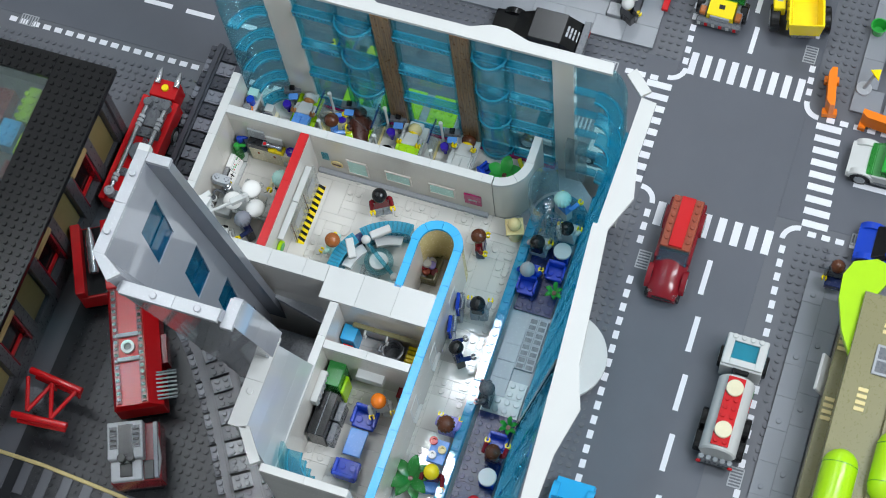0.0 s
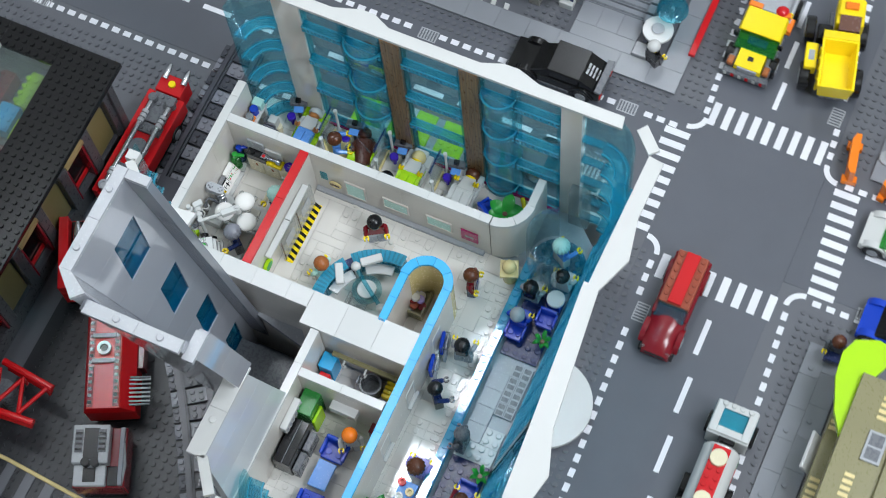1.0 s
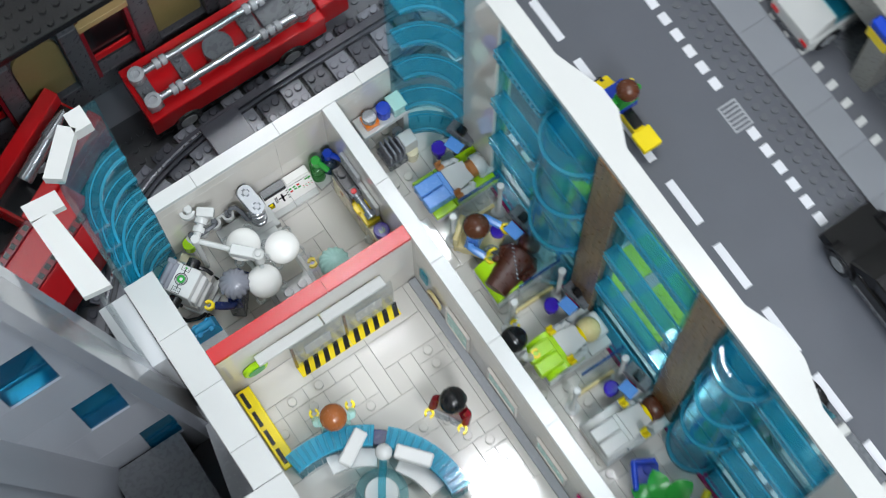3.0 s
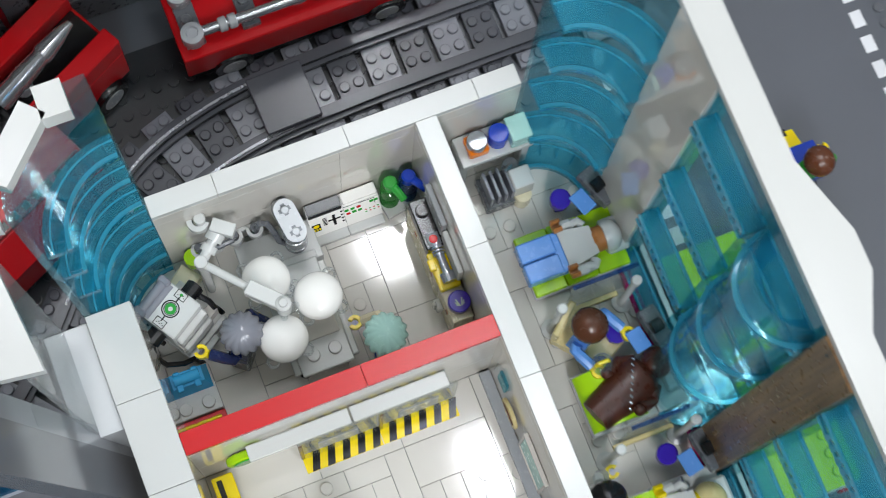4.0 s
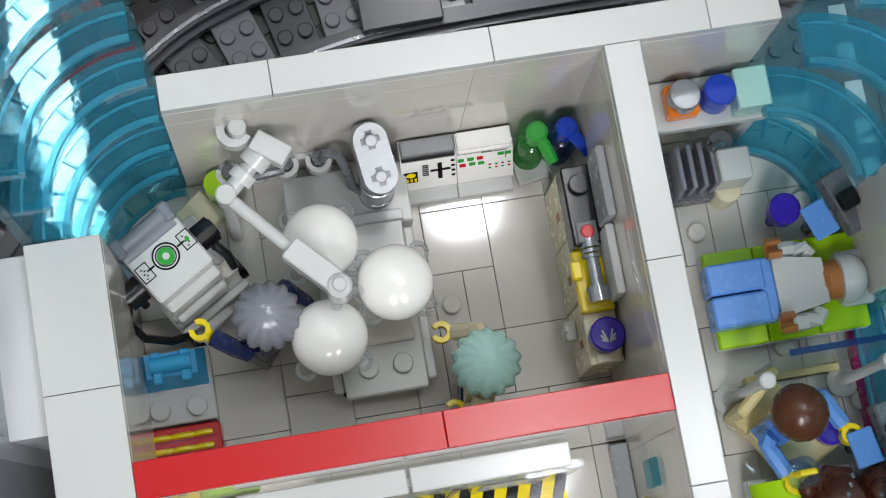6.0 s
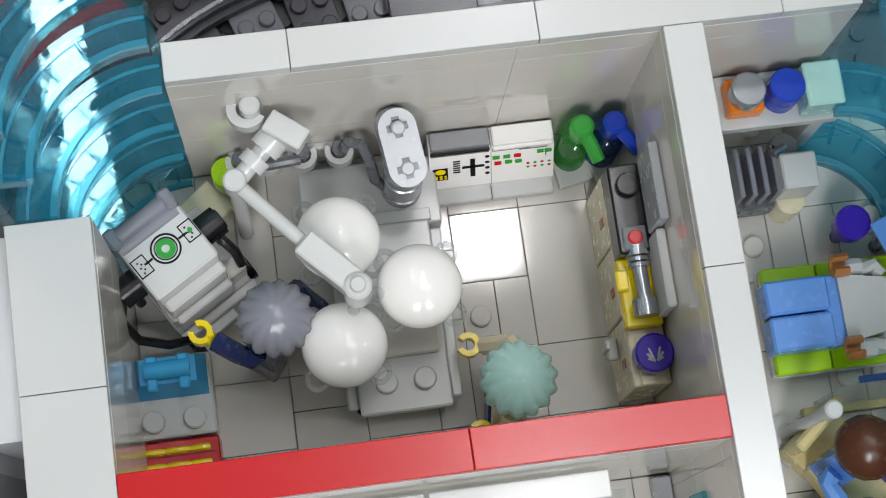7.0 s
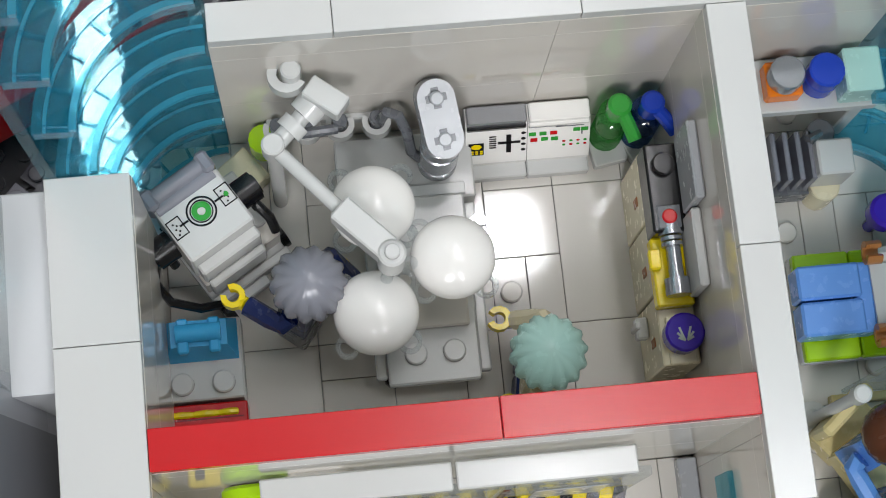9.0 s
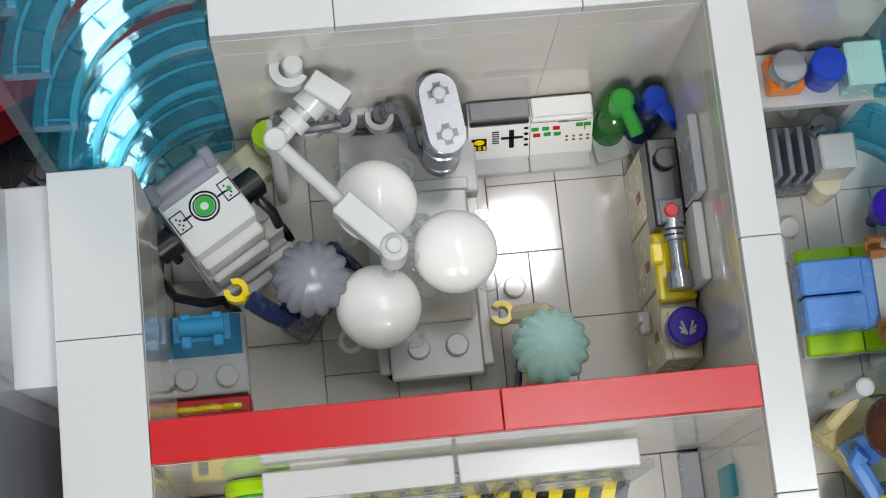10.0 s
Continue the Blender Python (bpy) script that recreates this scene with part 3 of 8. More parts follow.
    part("coping", Shape().prism(pts, FZ - 0.4, FZ), WHITE, f, "white coping with two pointed bays")
    ground_shift()


def facade_south():
    ground_shift(0, 0, 0, 1.04, 1.055, 1)
    f = thing("facade_south", "clear blue glazed street facade with broad white coping", "facade", kind="structure")
    sl = 4.6 / FZ
    part("plinth", Shape().box(-22, 18.5, -31.2, -30.4, GZ, 0, 0.03), WHITE, f)
    x = -22.0
    while x < 18:
        part("pane", lean(Shape().box(x + 0.05, x + 4.0, -30.9, -30.65, 0, FZ - 0.4, 0.02), 0, sl), TSTREET, f)
        part("mullion", lean(Shape().box(x, x + 0.35, -30.65, -30.3, 0, FZ - 0.4, 0.03), 0, sl), TBLUE2, f)
        for k in range(6):
            part("glazing_bar", lean(Shape().box(x + 0.35, x + 4.0, -30.62, -30.35, 0.4 + k * 3.6, 0.75 + k * 3.6, 0.03), 0, sl), TBAR, f)
        x += 4.05
    part("fin", lean(Shape().box(-8.8, -8.0, -31.3, -30.3, 0, FZ - 0.6, 0.03), 0, sl), BLACK, f, "dark grey slanting fin")
    pts = [(19.4, -34.9), (5.6, -34.6), (5.6, -34.2), (5.0, -34.2), (-8.0, -35.0), (-21.6, -35.7), (-21.6, -37.1), (-16.8, -37.3), (-12.2, -38.3), (-8.2, -37.0), (5.3, -35.7), (9.0, -37.1), (13.2, -36.3), (19.2, -36.4)]
    part("coping", Shape().prism(pts[::-1], FZ - 0.4, FZ), WHITE, f, "white coping with two pointed bays")
    part("canopy", Shape().arc(4, -31, 0.2, 5.2, 180, 360, GZ + 1.0, GZ + 1.6, 24), WHITE, f, "round white entrance canopy")
    part("corner_tile", Shape().prism([(21.4, -32.9), (19.5, -34.8), (20.3, -35.6), (22.3, -33.6)], FZ - 0.4, FZ), WHITE, f)
    ground_shift()


facade_east()
facade_south()


def turret(name, cx, cy, a0, label, z1, r=4.0, rings=(1.6, 4.0, 6.4), mat=TBLUE, deep=1.25, step=TRING):
    t = thing(name, label, "glass turret", kind="structure")
    part("curved_pane", Shape().arc(cx, cy, r - 0.3, r, a0, a0 + 90, -1.2, z1, 16), mat, t)
    for z in rings:
        part("ring", Shape().arc(cx, cy, r - deep, r - 0.3, a0 + 1, a0 + 89, z, z + 0.4, 16), step, t)
        # Thin paler rim: the step's bright edge put into colour.
        part("ring_lip", Shape().arc(cx, cy, r - deep - 0.02, r - deep + 0.13, a0 + 1, a0 + 89, z + 0.4, z + 0.56, 20), TEDGE, t)
        part("ring_groove", Shape().arc(cx, cy, r - 0.62, r - 0.55, a0 + 1, a0 + 89, z + 0.4, z + 0.46, 20), TEDGE, t)
        for k in range(6):
            a = radians(a0 + 8 + 14.8 * k + (5 if int(z) % 2 else 0))
            m = Matrix.Translation((cx + (r - 0.85) * math.cos(a), cy + (r - 0.85) * math.sin(a), z + 0.4)) @ Matrix.Rotation(a, 4, "Z")
            part("ring_rib", Shape().box(-0.3, 0.3, -0.04, 0.04, 0, 0.14, 0.03, m), step, t)
    return t


t = turret("turret_north_west", 2, 6, 90, "quarter-round clear blue glass corner with a white coping", FZ - 0.4, 4.0, (-0.4, 2.4, 5.2, 8.2, 11.5, 15, 18.5))
part("coping_tile", Shape().prism([(0.2, 8.8), (1.2, 8.8), (1.2, 10), (0.2, 10)], FZ - 1.0, FZ), WHITE, t)
part("coping_tile", Shape().prism([(-0.3, 9.7), (-2.4, 7.6), (-1.6, 7.0), (0.4, 9.0)], FZ - 0.8, FZ), WHITE, t)
part("coping_tile", Shape().prism([(-4.1, 6.9), (-4.1, 5.9), (-2.2, 5.7), (-2.2, 6.7)], FZ - 0.6, FZ), WHITE, t)
part("coping_tile", Shape().prism([(-4.1, 5.8), (-3.9, 1.0), (-2.4, 0.8), (-2.9, 5.8)], FZ - 0.6, FZ), WHITE, t)
part("side_pane", Shape().box(-3.3, -3.05, 1.2, 5.8, H - 0.6, FZ - 0.7, 0.02), TCLEAR, t)
turret("turret_north_east", 19, 5, 0, "quarter-round clear blue glass corner beside the ward", FZ - 0.4, 4.0, (0.0, 4.6, 9.4, 14.2, 19), TBLUE, 1.7, TBAR)
t = turret("turret_south_east", 19, -31.6, 270, "quarter-round clear blue glass corner above the street", FZ - 0.4, 4.0, (0.0, 4.6, 9.4, 14.2, 19), TBLUE, 1.9, TBAR)
t = turret("turret_south_west", -20.6, -15.8, 90, "quarter-round clear blue glass corner beside the bedroom", H + 3, 4.6, (0.0, 3.0, 6.0, 9.0), TBLUE, 2.0)
part("coping_tile", Shape().prism([(-23.7, -10.4), (-26.8, -12.7), (-26.2, -13.5), (-23.3, -11.3)], FZ - 0.6, FZ), WHITE, t)
wall("wall_south_west", -27.1, -26.3, -22.4, -13.7, 8, FZ, WHITE, WHITE, "white parapet wall beside the glass corner", 4)


# ---- stair tower ----
TOWERDARK = plastic("smooth_dark_grey_plastic", "7A7D84", 0.12, vary=0.04)


def slab(y0, y1, xa, xb, za, xc, xd, zb):
    """An upright slab whose ends shift from xa..xb at height za to xc..xd at height zb."""
    return Shape().add([(xa, y0, za), (xb, y0, za), (xb, y1, za), (xa, y1, za), (xc, y0, zb), (xd, y0, zb), (xd, y1, zb), (xc, y1, zb)],
                       [(3, 2, 1, 0), (4, 5, 6, 7), (0, 1, 5, 4), (1, 2, 6, 5), (2, 3, 7, 6), (3, 0, 4, 7)])


def tower():
    ground_shift(0, 0.6, -2.4, 1.03, 1.03, 1.18)
    t = thing("tower", "tall leaning grey stair tower with small clear blue windows", "tower", kind="structure")
    top, z0 = 40.0, RZ
    y0, y1 = 0.0, 1.0
    wins = sorted([(-10.6, 32.0, 1.7, 3.2), (-8.6, 19.6, 1.5, 3.0), (-6.6, 9.0, 1.3, 2.7), (-4.8, -1.5, 1.15, 2.4)], key=lambda w: w[1])
    # the tower leans towards the clinic at its foot; the window wall is built in level courses round the openings
    right = lambda z: -7.2 + (top - z) * 0.135
    left = lambda z: -17.0 + (top - z) * 0.2
    zs = [z0]
    for wx, wz, ww, wh in wins:
        zs += [wz - wh, wz + wh]
    zs.append(top)
    for i, (a, b2) in enumerate(zip(zs, zs[1:])):
        if i % 2 == 0:
            n = max(1, int((b2 - a) / 3.2))
            for k in range(n):
                c, d = a + (b2 - a) * k / n, a + (b2 - a) * (k + 1) / n
                part("course", slab(y0, y1, left(c), right(c), c + 0.02, left(d), right(d), d), TOWERGREY, t)
        else:
            wx, wz, ww, wh = wins[i // 2]
            part("course", slab(y0, y1, left(a), wx - ww, a + 0.02, left(b2), wx - ww, b2), TOWERGREY, t)
            part("course", slab(y0, y1, wx + ww, right(a), a + 0.02, wx + ww, right(b2), b2), TOWERGREY, t)
            part("window", Shape().box(wx - ww + 0.01, wx + ww - 0.01, 0.12, 0.8, a + 0.03, b2 - 0.01, 0.04), TWIN, t, "small clear blue window")
            part("window_bar", Shape().box(wx - ww + 0.02, wx + ww - 0.02, 0.0, 0.11, wz - 0.12, wz + 0.12, 0.02), TWIN, t)
    part("end_pier", slab(-2.1, y0, right(z0) - 0.8, right(z0), z0, right(top) - 0.8, right(top), top), TOWERDARK, t)
    # canted corner and west wall
    o = left(z0) + 17.0
    vs = [(x + o, y, z0) for x, y in ((-17, 0), (-17, 1.0), (-19.0, -1.2), (-18.2, -2.0))] + [(x, y, top) for x, y in ((-17, 0), (-17, 1.0), (-19.0, -1.2), (-18.2, -2.0))]
    part("corner_wall", Shape().add(vs, [(3, 2, 1, 0), (4, 5, 6, 7), (0, 1, 5, 4), (1, 2, 6, 5), (2, 3, 7, 6), (3, 0, 4, 7)]), TOWERGREY, t)
    for k in range(5):
        a, b2 = z0 + (top - 1 - z0) * k / 5, z0 + (top - 1 - z0) * (k + 1) / 5
        part("west_wall", slab(-11.0, -1.6, left(a) - 2.4, left(a) - 1.4, a + 0.02, left(b2) - 2.4, left(b2) - 1.4, b2), TOWERGREY, t)
    for k in range(4):
        a, b2 = FZ + (top - 2 - FZ) * k / 4, FZ + (top - 2 - FZ) * (k + 1) / 4
        part("south_pier", slab(-11.9, -11.02, left(a) - 2.4, left(a) + 0.1, a + 0.02, left(b2) - 2.4, left(b2) + 0.1, b2), TOWERGREY, t)
    for x0, x1, a, b2, zz in ((-17, -12.2, -0.05, 1.05, top + 0.4), (-12.2, -7.1, -0.05, 1.05, top + 0.4), (-8.0, -7.1, -2.2, -0.06, top + 0.4), (-19.5, -18.3, -6.8, -2.0, top - 0.6), (-19.5, -18.3, -10.9, -6.8, top - 0.6), (-19.5, -16.8, -12.0, -10.92, top - 1.6)):
        tile(t, x0, x1, a, b2, zz, LGREY)
    part("coping_tile", Shape().prism([(-17, -0.1), (-17, 1.1), (-19.1, -1.1), (-18.2, -2.0)], top, top + 0.4), LGREY, t)
    for x, y, z in ((-15.0, 0.5, top + 0.4), (-9.4, 0.5, top + 0.4), (-18.9, -5.0, top - 0.6), (-18.9, -9.0, top - 0.6)):
        part("stud", Shape().stud(x, y, z, 12), LGREY, t)
    part("landing", Shape().box(-9.0, -3.9, -9.4, -0.1, RZ + 6, RZ + 6.6, 0.03), DGREY, t)
    part("step", Shape().box(-8.0, -5.5, -9.3, -5.0, RZ + 6.6, RZ + 8.6, 0.03), DGREY, t)
    # pale parapet between the tower and the glass corner
    ground_shift(0, -0.1, 0, 1.06, 1.03, 1)
    w = thing("wall_parapet", "pale glossy parapet wall below the tower with white coping", "wall", kind="structure")
    for k in range(3):
        a, b2 = H + (FZ - 0.4 - H) * k / 3, H + (FZ - 0.4 - H) * (k + 1) / 3
        e = lambda z: -10.6 - (z - H) * 0.21
        part("panel", slab(-10.4, -9.5, -22.3, e(a), a + 0.02, -22.3, e(b2), b2), WALLGREY, w)
    coping(w, -22.4, -13.4, -10.7, -8.9, FZ, WHITE, 4)
    part("stud", Shape().stud(-19.0, -9.8, FZ, 12), WHITE, w)
    ground_shift()


tower()


# ---- toy figures: one plain mesh each ----
def ribbed(s, cx, cy, cz, rx, ry, rz, ribs=14, depth=0.085, low=-35, m=None):
    """A hair cap with soft vertical grooves."""
    n, k = ribs * 4, 9
    vs, fs = [], []
    for i in range(k + 1):
        e = radians(low + (89 - low) * i / k)
        for j in range(n):
            a = 2 * math.pi * j / n
            w = 1 + depth * (2 * abs(math.cos(0.5 * (ribs * a + 2.2 * math.sin(e)))) - 1) * math.cos(e)
            vs.append((cx + rx * w * math.cos(e) * math.cos(a), cy + ry * w * math.cos(e) * math.sin(a), cz + rz * math.sin(e)))
    for i in range(k):
        for j in range(n):
            fs.append((i * n + j, i * n + (j + 1) % n, (i + 1) * n + (j + 1) % n, (i + 1) * n + j))
    fs.append(tuple(range(n))[::-1])
    fs.append(tuple(range(k * n, (k + 1) * n)))
    return s.add(vs, fs, m)


def figure(label, x, y, z=0.0, rz=0, hair=BROWN, torso=WHITE, legs=WHITE, skin=YELLOW, style="round", how="stand", arms=(20, 20), group=""):
    """A blocky toy figure that faces -y before it is turned."""
    s = Shape()
    up = 0.0
    if how == "sit":
        s.mat(0).box(-0.98, 0.98, -1.6, 0.45, 0.0, 0.95, 0.08)
        up = -1.1
    else:
        for side in (-1, 1):
            s.mat(0).box(0.03 if side > 0 else -0.97, 0.97 if side > 0 else -0.03, -0.5, 0.45, 0.0, 1.75, 0.07)
        s.box(-0.97, 0.97, -0.42, 0.42, 1.6, 2.05, 0.06)
    s.mat(1).add([(-0.95, -0.45, 2.05 + up), (0.95, -0.45, 2.05 + up), (0.95, 0.45, 2.05 + up), (-0.95, 0.45, 2.05 + up), (-0.68, -0.4, 3.6 + up), (0.68, -0.4, 3.6 + up), (0.68, 0.4, 3.6 + up), (-0.68, 0.4, 3.6 + up)],
                 [(3, 2, 1, 0), (4, 5, 6, 7), (0, 1, 5, 4), (1, 2, 6, 5), (2, 3, 7, 6), (3, 0, 4, 7)])
    for side, bend in zip((-1, 1), arms):
        b2 = radians(bend)
        elbow = Vector((side * 1.12, -0.45 * math.sin(b2), 2.75 + up + 0.3 * math.sin(b2)))
        hand = elbow + Vector((side * 0.02, -0.62 * math.sin(b2) - 0.1, -0.62 * math.cos(b2)))
        s.mat(1).tube([(side * 0.85, 0, 3.35 + up), (side * 1.08, -0.05, 3.2 + up), elbow, hand], 0.27, 8)
        s.mat(2).tube([hand, hand + Vector((0, -0.16, -0.08))], 0.2, 8)
        s.arc(hand.x, hand.y - 0.42, 0.17, 0.33, -60, 240, hand.z - 0.3, hand.z + 0.12, 10)
    s.mat(2).cyl(0, 0, 3.55 + up, 4.6 + up, 0.62, 16, 0.16)
    hz = 4.35 + up
    if style == "ribbed":
        ribbed(s.mat(3), 0, 0.05, hz - 0.1, 0.95, 0.95, 0.85)
    elif style == "cap":
        s.mat(3).ball(0, 0.0, hz - 0.05, 0.8, 0.85, 0.7, 16, 6, None, -20)
    elif style == "bun":
        s.mat(3).ball(0, 0.05, hz - 0.1, 0.82, 0.85, 0.75, 16, 8, None, -50)
        s.ball(0, 0.65, hz + 0.35, 0.45, 0.45, 0.42, 12, 6)
    elif style == "long":
        s.mat(3).ball(0, 0.08, hz - 0.1, 0.86, 0.9, 0.8, 16, 8, None, -60)
        s.box(-0.72, 0.72, 0.2, 0.85, hz - 1.5, hz - 0.1, 0.2)
    else:
        s.mat(3).ball(0, 0.06, hz - 0.12, 0.85, 0.88, 0.8, 16, 8, None, -45)
    if how == "lie":
        t = Matrix.Rotation(radians(-90), 4, "X") @ Matrix.Translation((0, 0, -2.5))
        s.v = [tuple(t @ Vector(p)) for p in s.v]
        s.v = [(px, py, pz + 0.5) for px, py, pz in s.v]
    return solo("toy_figure", s, [legs, torso, skin, hair], label, "toy figure", x, y, z, rz, group=group)


# ---- operating room ----
def operating_lamp():
    t = thing("operating_lamp", "white jointed operating lamp with three round milky bulbs", "lamp", 6.0, 4.1, 0)
    part("post", Shape().cyl(-2.7, 3.1, 0, 5.1, 0.2, 12), WHITE, t)
    part("arm", Shape().tube([(-2.7, 3.1, 5.5), (-0.95, 1.05, 5.7)], 0.19, 12), WHITE, t)
    part("sleeve", Shape().box(-0.85, 0.8, -0.34, 0.34, -0.33, 0.36, 0.05, Matrix.Translation((-0.62, 0.7, 5.7)) @ Matrix.Rotation(radians(-46), 4, "Z")), WHITE, t)
    part("hub", Shape().cyl(0, 0, 4.9, 6.12, 0.36, 16, 0.06).cyl(0, 0, 6.12, 6.3, 0.2, 12, 0.03), WHITE, t)
    part("elbow", Shape().cyl(-2.7, 3.1, 5.1, 5.85, 0.3, 16, 0.05), WHITE, t)
    k = Shape().tube([(-2.6, 3.2, 5.5), (-2.15, 3.6, 5.6)], 0.24, 12)
    k.tube([(-2.3, 3.46, 5.55), (-2.05, 3.68, 5.6)], 0.38, 14)
    k.tube([(-2.05, 3.68, 5.6), (-1.9, 3.83, 5.65)], 0.24, 12)
    k.tube([(-1.9, 3.83, 5.65), (-1.5, 4.17, 5.75)], 0.42, 16)
    part("joint", k, WHITE, t)
    part("upper_arm", Shape().box(-0.52, 0.56, -0.3, 0.3, -0.28, 0.28, 0.04, Matrix.Translation((-1.3, 4.1, 6.1)) @ Matrix.Rotation(radians(-38), 4, "Z")), WHITE, t)
    c = Shape().arc(-2.2, 4.75, 0.26, 0.5, 100, 330, 5.85, 6.3, 14)
    c.cyl(-2.1, 4.72, 5.9, 6.75, 0.26, 14, 0.05)
    part("clip", c, WHITE, t)
    for bx, by in ((-0.29, 1.68), (1.64, 0.17), (-0.46, -1.1)):
        prof = [(1.06, 4.05), (1.1, 4.12)] + [(1.1 * math.cos(radians(a)), 4.15 + 0.62 * math.sin(radians(a))) for a in (8, 18, 28, 38, 48, 58, 68, 78, 86)]
        bulb = part("bulb", Shape().lathe(prof, 36, None, bx, by), BULB, t, "glossy milky white dome bulb")
        r = Shape().cyl(bx, by, 3.7, 4.05, 1.0, 24, 0.05)
        for q in range(4):
            a = radians(45 + 90 * q)
            r.arc(bx + 1.12 * math.cos(a), by + 1.12 * math.sin(a), 0.2, 0.32, 0, 360, 3.85, 4.1, 16)
        part("holder", r, TCLEAR, bulb, "clear plastic holder ring")
        part("strut", Shape().tube([(0, 0, 5.0), (bx * 0.3, by * 0.3, 4.6), (bx * 0.42, by * 0.42, 4.1)], 0.16, 8), TCLEAR, t)


def operating_table():
    t = thing("operating_table", "white plastic operating table with two bare studs", "table", 7.0, 4.2, 0)
    part("tabletop", Shape().box(-1.2, 1.3, -2.75, 2.4, 1.2, 1.6, 0.05), WHITE, t)
    part("headrest", Shape().box(-1.0, 1.1, -1.3, 0.6, 1.6, 1.85, 0.05), OFFWHITE, t)
    part("side_rail", Shape().box(1.3, 1.62, -2.5, 2.2, 0.9, 1.3, 0.05), WHITE, t)
    part("side_rail", Shape().box(-1.52, -1.2, -2.5, 2.2, 0.9, 1.3, 0.05), WHITE, t)
    for x in (-0.42, 0.62):
        part("stud", Shape().stud(x, -1.95, 1.6, 16), WHITE, t)
    for x in (-1.0, 1.0):
        for y in (-2.3, 2.0):
            part("leg", Shape().box(x - 0.18, x + 0.18, y - 0.18, y + 0.18, 0.3, 1.2, 0.04), WHITE, t)
            part("wheel", Shape().cyl(x, y, 0.0, 0.32, 0.3, 12), BLACK, t)


def anaesthesia_machine():
    t = thing("anaesthesia_machine", "white medical machine with green dial on a wheeled cart", "medical machine", 1.3, 6.1, 0, 32)
    part("cart", Shape().box(-1.0, 1.45, -1.5, 0.9, 0.75, 1.15, 0.04), WHITE, t)
    lip = Shape().box(-1.0, 1.5, -1.75, -1.5, 0.75, 1.35, 0.04)
    lip.box(-0.3, 0.6, -2.05, -1.75, 0.75, 1.1, 0.04)
    part("drawer", lip, WHITE, t)
    part("shelf", Shape().box(-0.95, 1.5, -1.3, 0.9, 1.15, 2.1, 0.05), OFFWHITE, t)
    part("shelf_stud", Shape().stud(1.22, -0.55, 2.1, 16), WHITE, t)
    part("front_step", Shape().box(-0.85, 0.9, -1.5, -1.26, 1.4, 2.4, 0.05), WHITE, t)
    part("body", Shape().box(-1.0, 0.98, -0.95, 0.75, 2.1, 3.95, 0.06), WHITE, t)
    part("front_panel", Shape().box(-0.9, 0.95, -1.25, -0.9, 2.1, 3.2, 0.06), WHITE, t)
    cr = Shape().tube([(-0.95, 1.0, 3.9), (0.85, 1.0, 3.9)], 0.26, 12)
    cr.box(-1.1, -0.75, 0.7, 1.3, 3.3, 4.2, 0.08)
    cr.box(0.65, 1.0, 0.7, 1.3, 3.3, 4.2, 0.08)
    cr.tube([(-0.95, 0.72, 3.75), (0.85, 0.72, 3.75)], 0.3, 12)
    part("handle", cr, SLEEPER1, t, "grey handle bar")
    pr = Shape().mat(0)
    pr.arc(0, 0, 0.36, 0.41, 0, 360, 3.95, 3.975, 24)
    pr.arc(0, 0, 0.28, 0.31, 0, 360, 3.95, 3.975, 24)
    for x in (-1, 1):
        pr.box(x * 0.55 - 0.13, x * 0.55 + 0.13, -0.03, 0.03, 3.95, 3.97, 0.005)
        for a, b2, c, d in ((-0.2, 0.2, -0.28, -0.25), (-0.2, 0.2, 0.25, 0.28), (-0.2, -0.17, -0.28, 0.28), (0.17, 0.2, -0.28, 0.28)):
            pr.box(x * 0.76 + a, x * 0.76 + b2, c, d, 3.95, 3.975, 0.005)
        for q in range(5):
            pr.cyl(x * 0.76 + 0.07 * (q % 2) - 0.05, -0.18 + 0.08 * q, 3.95, 3.975, 0.03, 6)
    pr.mat(1).arc(0, 0, 0.11, 0.26, 0, 360, 3.95, 3.985, 24)
    pr.cyl(0.78, 0.0, 3.95, 3.985, 0.07, 10, 0.005)
    part("dial_print", pr, [BLACK, GREEN], t, "printed black dial lines with a green disc")
    for x in (-1.35, 1.3):
        k = Shape().tube([(x - 0.3, -0.1, 3.3), (x + 0.3, -0.1, 3.3)], 0.42, 14)
        k.tube([(x - 0.36 if x < 0 else x + 0.22, -0.1, 3.3), (x - 0.22 if x < 0 else x + 0.36, -0.1, 3.3)], 0.3, 14)
        k.tube([(x, -0.1, 3.1), (x + 0.05, -0.5, 2.7)], 0.13, 8)
        part("knob", k, BLACK, t)
    h = Shape().tube([(-1.6, -0.1, 3.0), (-2.0, -0.5, 2.6), (-1.95, -1.1, 2.2), (-1.4, -1.6, 1.7), (-0.9, -1.75, 1.3)], 0.13, 8)
    h.tube([(1.35, -0.4, 2.9), (1.45, -0.9, 2.7), (1.4, -1.25, 2.4)], 0.14, 8)
    part("hose", h, BLACK, t, "black rubber hose")
    for x, y in ((-0.8, -1.9), (1.6, -1.0), (-0.8, 0.8), (1.4, 0.8)):
        w = Shape().tube([(x - 0.14, y, 0.38), (x + 0.14, y, 0.38)], 0.38, 14)
        w.box(x - 0.1, x + 0.1, y - 0.1, y + 0.1, 0.4, 0.8, 0.03)
        part("wheel", w, BLACK, t)


